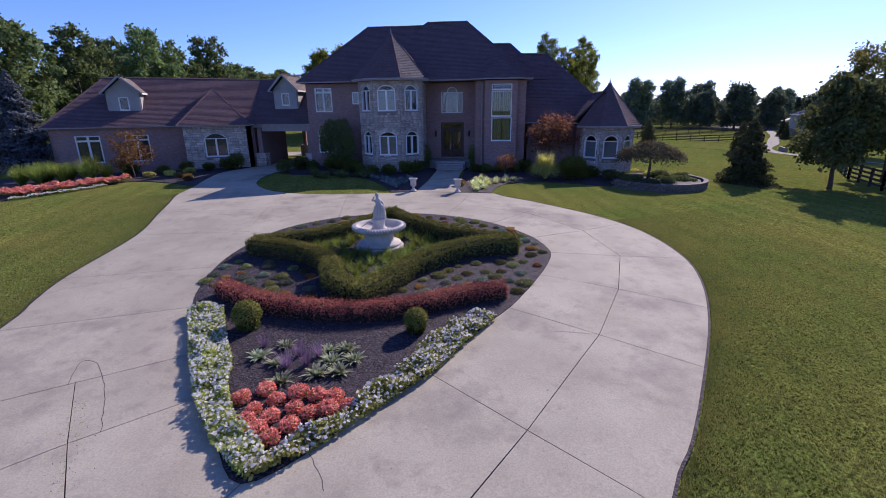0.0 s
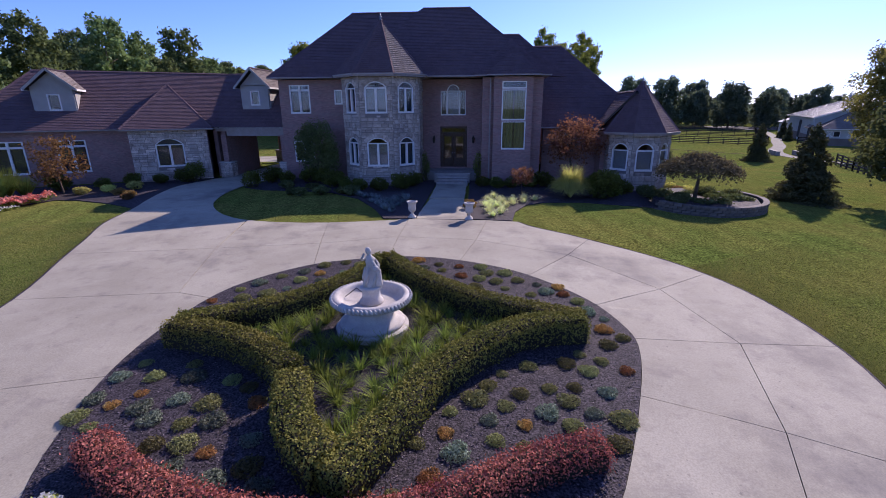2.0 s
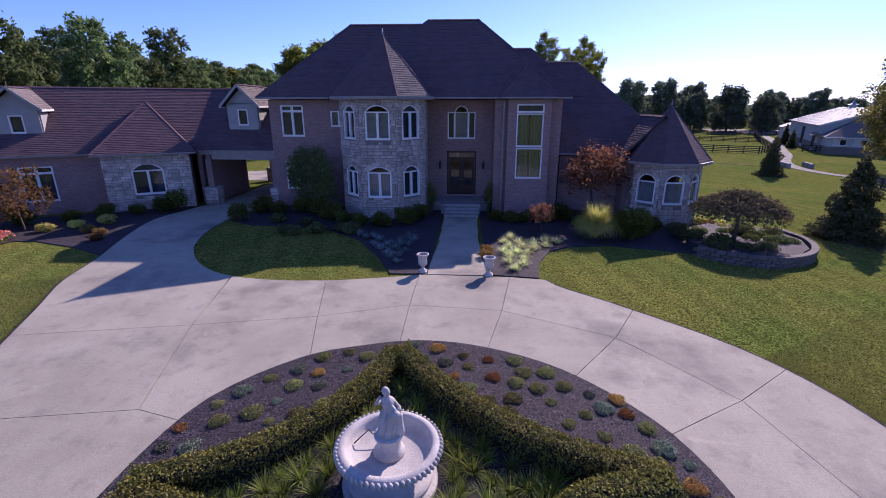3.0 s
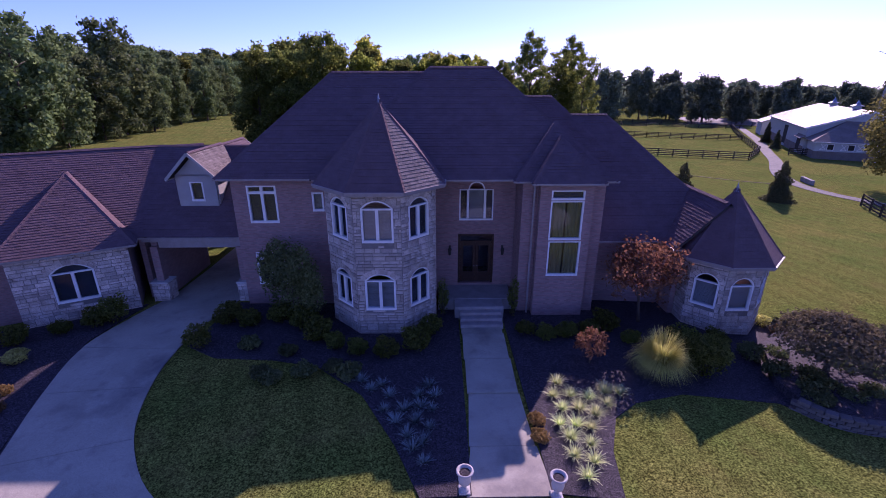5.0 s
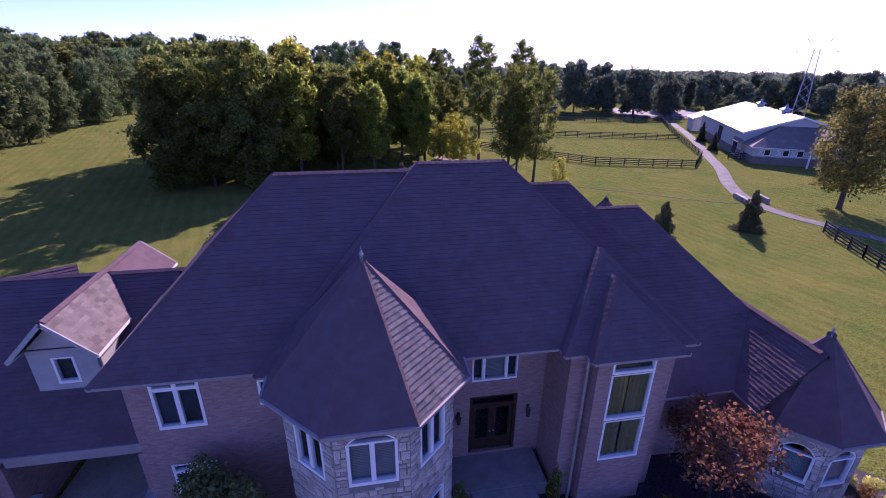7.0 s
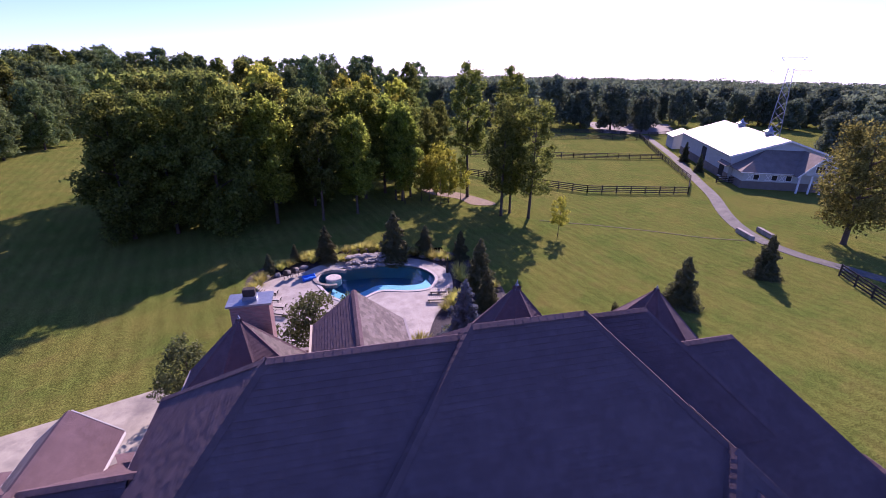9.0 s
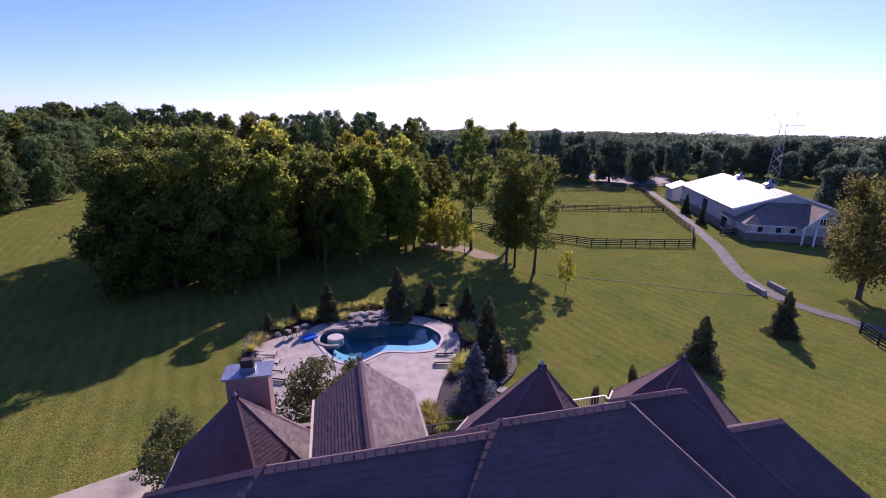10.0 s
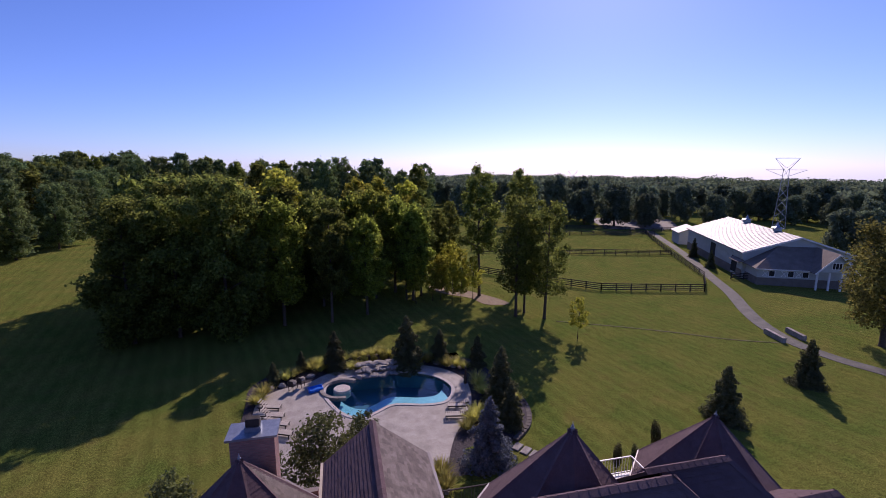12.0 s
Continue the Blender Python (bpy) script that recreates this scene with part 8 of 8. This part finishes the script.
def lounger(x, y, rz):
    t = thing("sun_lounger", "slatted wooden sun lounger with raised back", "sun lounger", pose(x, y, POOL_Z + 0.08, 0, 0, rz), group="pool loungers")
    for s in (-0.3, 0.3):
        bm = bmesh.new()
        box(bm, s - 0.03, -0.9, 0.26, s + 0.03, 0.95, 0.34)
        part("side_rail", bm, M["fence"], t)
        for yy in (-0.8, 0.75):
            bm = bmesh.new()
            box(bm, s - 0.03, yy - 0.03, 0, s + 0.03, yy + 0.03, 0.26)
            part("leg", bm, M["fence"], t)
    for i in range(11):
        bm = bmesh.new()
        if i < 7:
            box(bm, -0.31, -0.88 + i * 0.17, 0.34, 0.31, -0.88 + i * 0.17 + 0.13, 0.37)
        else:
            k = i - 7
            box(bm, -0.31, 0.33 + k * 0.14, 0.40 + k * 0.12, 0.31, 0.33 + k * 0.14 + 0.11, 0.43 + k * 0.12)
        part("slat", bm, M["stripe_wood"], t)


for x, y, rz in ((-15.1, 72.0, 75), (-14.7, 70.6, 72), (-14.2, 69.3, 70), (-13.8, 68.0, 66), (0.1, 68.9, -100), (-0.4, 67.5, -100)):
    lounger(x, y, rz)
for x, y in ((-13.6, 75.0), (-12.9, 75.5)):
    t = thing("patio_chair", "dark metal patio chair on the pool deck", "chair", pose(x, y, POOL_Z + 0.08, 0, 0, 150), group="patio chairs")
    for nm, b in (("seat", (-0.25, -0.25, 0.4, 0.25, 0.25, 0.46)), ("backrest", (-0.25, 0.22, 0.46, 0.25, 0.27, 0.95))):
        bm = bmesh.new()
        box(bm, *b, bevel=0.015)
        part(nm, bm, M["fence"], t)
    for sx in (-0.22, 0.22):
        for sy in (-0.22, 0.22):
            bm = bmesh.new()
            box(bm, sx - 0.02, sy - 0.02, 0, sx + 0.02, sy + 0.02, 0.4)
            part("leg", bm, M["fence"], t)
umb = thing("parasol", "closed dark parasol standing by the pool", "parasol", pose(1.35, 71.2, POOL_Z + 0.08))
bm = bmesh.new()
lathe(bm, [(0.03, 0), (0.03, 2.5), (0.01, 2.55)], 8)
part("pole", bm, M["metal"], umb)
bm = bmesh.new()
lathe(bm, [(0.12, 0.9), (0.17, 1.05), (0.13, 1.7), (0.06, 2.4), (0.01, 2.45)], 12)
part("canopy", bm, M["fence"], umb)
flo = bmesh.new()
tube(flo, [(-0.6, -0.3, 0.1), (0.5, -0.35, 0.1), (0.65, 0.2, 0.14), (-0.5, 0.35, 0.1), (-0.6, -0.3, 0.1)], [0.16] * 5, 8)
box(flo, -0.5, -0.3, 0.05, 0.5, 0.3, 0.16, bevel=0.05)
tagged(part("pool_float", flo, M["blue"], None), "bright blue inflatable float on the pool deck", "pool float").matrix_basis = pose(-11.6, 74.6, POOL_Z + 0.1, 0, 0, 25)
# ==== lane, paddocks and stable
lane = spline([(50.4, 60.0), (47.8, 66.8), (46.6, 69.7), (45.7, 72.2), (45.3, 75.3), (45.7, 78.6), (47.4, 83.3), (50.8, 89.2), (57.2, 98.6), (63.3, 109.4), (75.0, 129.5), (85.5, 150.0), (96.0, 171.0)], 6)
sheet("lane", strip(lane, 1.05, -1.05), M["gravel"], 0.04, cell=4, label="pale gravel lane leading to the stable", category="lane")
sheet("riding_arena", [(84, 178), (110, 172), (128, 200), (96, 214)], M["sand"], 0.05, cell=6, label="pale sand riding arena beyond the paddocks", category="arena")
for sx, a, b in ((1, (44.0, 77.4), (44.9, 80.8)), (-1, (47.4, 77.6), (48.3, 80.7))):
    bm = bmesh.new()
    bar(bm, (*a, gz(*a) + 0.2), (*b, gz(*b) + 0.2), 0.45, 0.9)
    tagged(part("headwall", bm, M["rock"], None), "low stone culvert wall beside the lane", "wall")


sheet("swale_line", strip(spline([(19.0, 88.6), (21.5, 87.6), (27.3, 85.3), (33.0, 82.5), (37.5, 79.8), (41.2, 78.3), (43.4, 77.6)], 5), 0.1, -0.1), M["swale"], 0.05, cell=3, label="thin worn line of coarse dry grass across the lawn", category="swale", skirt=0.06)


def fence(points, rails=4, h=1.35, gap=2.5):
    f = thing("paddock_fence", "dark brown four-rail paddock fence", "fence", group="paddock fences")
    for a, b in zip(points, points[1:]):
        a, b = Vector(a), Vector(b)
        k = max(1, round((b - a).length / gap))
        ps = [a.lerp(b, i / k) for i in range(k + 1)]
        for i, p in enumerate(ps):
            bm = bmesh.new()
            z = gz(p.x, p.y)
            box(bm, p.x - 0.07, p.y - 0.07, z - 0.2, p.x + 0.07, p.y + 0.07, z + h + 0.06)
            part("post", bm, M["fence"], f)
            if i:
                q = ps[i - 1]
                for j in range(rails):
                    bm = bmesh.new()
                    zz = 0.28 + j * (h - 0.35) / (rails - 1)
                    bar(bm, (q.x, q.y, gz(q.x, q.y) + zz), (p.x, p.y, z + zz), 0.04, 0.15)
                    part("rail", bm, M["fence"], f)


fence([(-4, 124), (16.6, 117.5), (22.5, 111.8), (34.5, 102.6), (53.0, 99.8), (60.6, 108.2)])
fence([(60.6, 108.2), (71.5, 130.5), (82.5, 151.5), (92.0, 168.5)], gap=3)
fence([(22.0, 139.0), (49.2, 134.6), (71.5, 130.5)], gap=3)
fence([(40.0, 170.0), (67.0, 165.8), (90.0, 160.8)], gap=4)
fence([(55.0, 183.0), (84.0, 178.0), (92.0, 168.5)], gap=5)
fence([(95.0, 168.0), (112.0, 172.0)], gap=4)
fence([(65.8, 107.0), (69.6, 105.0)])
fence([(44.4, 66.6), (40.8, 59.2), (36.0, 50.0), (30.6, 40.6), (28.4, 34.3), (25.5, 26.0)])

E1, E2 = Vector((0.4264, 0.9045, 0)), Vector((0.9045, -0.4264, 0))
BARN = Matrix(((E2.x, E1.x, 0, 68.66), (E2.y, E1.y, 0, 107.6), (0, 0, 1, -2.4), (0, 0, 0, 1)))
HALF, LONG, EV, RG = 9.53, 34.5, 4.76, 7.93
barn = thing("riding_hall", "long pale steel riding hall with bright metal roof", "barn")
bm = bmesh.new()
prism(bm, [(0, 0), (2 * HALF, 0), (2 * HALF, LONG), (0, LONG)], -1.2, EV, BARN)
for y in (0, LONG):
    bm.faces.new([bm.verts.new(BARN @ Vector(p)) for p in ((0, y, EV), (2 * HALF, y, EV), (HALF, y, RG))])
part("wall", bm, M["barnwall"], barn)
bm = bmesh.new()
for k in range(58):
    box(bm, -0.03, 0.3 + k * 0.6, 1.1, 0.0, 0.36 + k * 0.6, EV, BARN)
tagged(part("wall_rib", bm, M["barnwall"], barn), kind="stuff")
for s in (0, 1):
    bm = bmesh.new()
    e = -0.5 if s == 0 else 2 * HALF + 0.5
    q = [BARN @ Vector(p) for p in ((e, -0.6, EV - 0.17), (e, LONG + 0.6, EV - 0.17), (HALF, LONG + 0.6, RG), (HALF, -0.6, RG))]
    lo = [bm.verts.new(p) for p in q]
    hi = [bm.verts.new(p + Vector((0, 0, 0.12))) for p in q]
    bm.faces.new(lo), bm.faces.new(hi)
    for i in range(4):
        bm.faces.new((lo[i], lo[(i + 1) % 4], hi[(i + 1) % 4], hi[i]))
    rf = part("roof_slope", bm, M["barnroof"], barn)
    bm = bmesh.new()
    for k in range(36):
        bar(bm, BARN @ Vector((e, -0.5 + k, EV - 0.03)), BARN @ Vector((HALF, -0.5 + k, RG + 0.14)), 0.04, 0.04)
    tagged(part("seam", bm, M["barnroof"], rf), kind="stuff")
    for yy in (-0.64, LONG + 0.64):
        bm = bmesh.new()
        bar(bm, BARN @ Vector((e, yy, EV - 0.2)), BARN @ Vector((HALF, yy, RG - 0.03)), 0.06, 0.3)
        part("fascia", bm, M["white"], rf)
for y0, y1, z0, z1 in ((2.4, 5.0, 0.0, 3.2), (14.5, 17.5, 0.0, 3.9)):
    # near-black slab on the uncut wall, the dark inside put into its colour
    bm = bmesh.new()
    box(bm, -0.06, y0, z0, 0.02, y1, z1, BARN)
    part("door_opening", bm, M["dark"], barn)
for y0, y1 in ((-0.02, 2.36), (5.04, 14.46), (17.54, LONG)):
    bm = bmesh.new()
    box(bm, -0.08, y0, -1.0, 0.02, y1, 1.1, BARN)
    part("wainscot", bm, M["barnroof2"], barn)
for y in (9.2, 24.0):
    c = new("cupola")
    c.parent = barn
    bm = bmesh.new()
    box(bm, HALF - 0.6, y - 0.6, RG - 0.25, HALF + 0.6, y + 0.6, RG + 0.65, BARN)
    part("cupola_body", bm, M["barnwall"], c)
    bm = bmesh.new()
    base = [bm.verts.new(BARN @ Vector((HALF + sx * 0.95, y + sy * 0.95, RG + 0.65))) for sx, sy in ((-1, -1), (1, -1), (1, 1), (-1, 1))]
    mid = [bm.verts.new(BARN @ Vector((HALF + sx * 0.35, y + sy * 0.35, RG + 0.95))) for sx, sy in ((-1, -1), (1, -1), (1, 1), (-1, 1))]
    tip = bm.verts.new(BARN @ Vector((HALF, y, RG + 1.9)))
    bm.faces.new(base)
    for i in range(4):
        bm.faces.new((base[i], base[(i + 1) % 4], mid[(i + 1) % 4], mid[i]))
        bm.faces.new((mid[i], mid[(i + 1) % 4], tip))
    part("cupola_roof", bm, M["lead"], c)
shed = thing("storage_shed", "small pale shed with metal roof behind the riding hall", "shed")
bm = bmesh.new()
prism(bm, [(-0.5, 41), (7, 41), (7, 48), (-0.5, 48)], -1.2, 2.7, BARN)
for y in (41, 48):
    bm.faces.new([bm.verts.new(BARN @ Vector(p)) for p in ((-0.5, y, 2.7), (7, y, 2.7), (3.25, y, 4.1))])
part("wall", bm, M["barnwall"], shed)


def flat_slope(pts, parent, material):
    bm = bmesh.new()
    lo = [bm.verts.new(BARN @ Vector(p)) for p in pts]
    hi = [bm.verts.new(BARN @ Vector(p) + Vector((0, 0, 0.12))) for p in pts]
    bm.faces.new(lo), bm.faces.new(hi)
    for i in range(len(pts)):
        bm.faces.new((lo[i], lo[(i + 1) % len(pts)], hi[(i + 1) % len(pts)], hi[i]))
    return part("roof_slope", bm, M[material], parent)


for e in (-1.0, 7.5):
    flat_slope([(e, 40.5, 2.5), (e, 48.5, 2.5), (3.25, 48.5, 4.15), (3.25, 40.5, 4.15)], shed, "barnroof")

stable = thing("stable_block", "low stable block with brown hip roof and gabled porch", "stable")
bm = bmesh.new()
prism(bm, [(0.7, -5.2), (15.2, -5.2), (15.2, -0.05), (0.7, -0.05)], 0.9, 2.75, BARN)
part("wall", bm, M["barnwall"], stable)
bm = bmesh.new()
prism(bm, [(0.62, -5.28), (15.28, -5.28), (15.28, -0.05), (0.62, -0.05)], -1.2, 0.9, BARN)
part("wainscot", bm, M["barnroof2"], stable, "dark brown stone base course")
flat_slope([(0.0, -5.9, 2.6), (9.3, -5.9, 2.6), (12.3, -2.9, 4.4), (12.3, -0.05, 6.0), (5.85, -0.05, 6.0)], stable, "barnroof2")
flat_slope([(0.0, -0.05, 2.6), (0.0, -5.9, 2.6), (5.85, -0.05, 6.0)], stable, "barnroof2")
flat_slope([(-0.9, 4.2, 2.6), (-0.9, -0.65, 2.6), (0.0, -0.65, 3.1), (0.0, 4.2, 3.1)], stable, "barnroof2")
flat_slope([(8.8, -7.6, 2.45), (12.3, -7.6, 6.1), (12.3, -0.05, 6.1), (8.8, -4.8, 2.45)], stable, "barnroof2")
flat_slope([(15.8, -7.6, 2.45), (15.8, -0.05, 2.45), (12.3, -0.05, 6.1), (12.3, -7.6, 6.1)], stable, "barnroof2")
bm = bmesh.new()
vs = [bm.verts.new(BARN @ Vector(p)) for p in ((9.15, -7.1, 2.75), (15.45, -7.1, 2.75), (12.3, -7.1, 6.0))]
ws = [bm.verts.new(BARN @ Vector(p)) for p in ((9.15, -6.9, 2.75), (15.45, -6.9, 2.75), (12.3, -6.9, 6.0))]
bm.faces.new(vs), bm.faces.new(ws)
bm.faces.new((vs[0], vs[1], ws[1], ws[0]))
part("gable", bm, M["barnwall"], stable)
for s in (-1, 1):
    bm = bmesh.new()
    bar(bm, BARN @ Vector((12.3 + s * 3.5, -7.64, 2.42)), BARN @ Vector((12.3, -7.64, 6.08)), 0.06, 0.25)
    part("bargeboard", bm, M["white"], stable)
bm = bmesh.new()
bar(bm, BARN @ Vector((0.0, -5.95, 2.62)), BARN @ Vector((8.8, -5.95, 2.62)), 0.1, 0.14)
part("gutter", bm, M["white"], stable)
for x in (9.5, 11.4, 13.3, 15.2):
    bm = bmesh.new()
    box(bm, x - 0.13, -7.1, -1.0, x + 0.13, -6.85, 2.75, BARN)
    part("porch_post", bm, M["white"], stable)


def stable_window(x, y, z0, z1, w, bars):
    win = new("window")
    win.parent = stable
    bm = bmesh.new()
    for q in ((x, y, z0, x + w, y + 0.08, z0 + 0.1), (x, y, z1 - 0.1, x + w, y + 0.08, z1), (x, y, z0 + 0.1, x + 0.1, y + 0.08, z1 - 0.1), (x + w - 0.1, y, z0 + 0.1, x + w, y + 0.08, z1 - 0.1)):
        box(bm, *q, BARN)
    for k in range(1, bars):
        c = x + w * k / bars
        box(bm, c - 0.04, y, z0 + 0.1, c + 0.04, y + 0.08, z1 - 0.1, BARN)
    part("window_frame", bm, M["white"], win)
    # solid pane, coloured near black for the unlit room behind
    bm = bmesh.new()
    box(bm, x + 0.1, y + 0.04, z0 + 0.1, x + w - 0.1, y + 0.08, z1 - 0.1, BARN)
    part("pane", bm, M["dark"], win)


for x in (2.5, 5.6, 8.0):
    stable_window(x, -5.3, 1.15, 2.3, 1.1, 1)
    bm = bmesh.new()
    for a, c in (((x - 1.0, 1.2), (x - 0.1, 2.25)), ((x - 0.1, 1.2), (x - 1.0, 2.25)), ((x - 1.0, 1.2), (x - 0.1, 1.2)), ((x - 1.0, 2.25), (x - 0.1, 2.25))):
        bar(bm, BARN @ Vector((a[0], -5.24, a[1])), BARN @ Vector((c[0], -5.24, c[1])), 0.06, 0.1)
    part("shutter_brace", bm, M["white"], stable)
stable_window(11.5, -7.16, 3.3, 4.6, 1.6, 3)
plant(conifer("spruce", "small spruce beside the riding hall", 4.2, 1.3, "needle", 220, 2600, 0.16, group="hall spruces"), [(69.6, 116.2, 1.0), (75.2, 127.4, 1.1)], 221)


def pylon(x, y, h, arm):
    """A lattice power pylon with flared arms."""
    p = thing("power_pylon", "grey steel lattice power pylon on the skyline", "pylon", pose(x, y, gz(x, y), 0, 0, -50), group="pylons")
    bm = bmesh.new()
    w = lambda z: 0.055 * h * (1 - z / h) ** 1.1 + 0.02 * h
    zs = [h * k / 9 for k in range(9)]
    t = 0.0043 * h
    for k, z in enumerate(zs[:-1]):
        z2 = zs[k + 1]
        a, c = w(z), w(z2)
        C = [(-1, -1), (1, -1), (1, 1), (-1, 1)]
        for i in range(4):
            s, e = C[i], C[(i + 1) % 4]
            bar(bm, (s[0] * a, s[1] * a, z), (s[0] * c, s[1] * c, z2), t, t)
            bar(bm, (s[0] * a, s[1] * a, z), (e[0] * c, e[1] * c, z2), t * 0.6, t * 0.6)
            bar(bm, (e[0] * a, e[1] * a, z), (s[0] * c, s[1] * c, z2), t * 0.6, t * 0.6)
    part("mast", bm, M["steel"], p)
    bm = bmesh.new()
    z = zs[-1]
    c = w(z)
    for s in (-1, 1):
        bar(bm, (s * c, 0, z * 0.98), (s * arm * 0.6, 0, h), t, t)
        bar(bm, (s * c, 0, z * 0.98), (s * arm, 0, z * 0.98), t, t)
        bar(bm, (s * arm, 0, z * 0.98), (s * c, 0, z * 0.9), t, t)
    bar(bm, (-arm * 0.6, 0, h), (arm * 0.6, 0, h), t, t)
    for s in (-1, 1):
        bar(bm, (0, 0, z), (s * arm * 0.6, 0, h), t * 0.7, t * 0.7)
    part("cross_arm", bm, M["steel"], p)


pylon(111.4, 137.2, 24.4, 4.6)
pylon(104.0, 241.0, 20.0, 4.2)
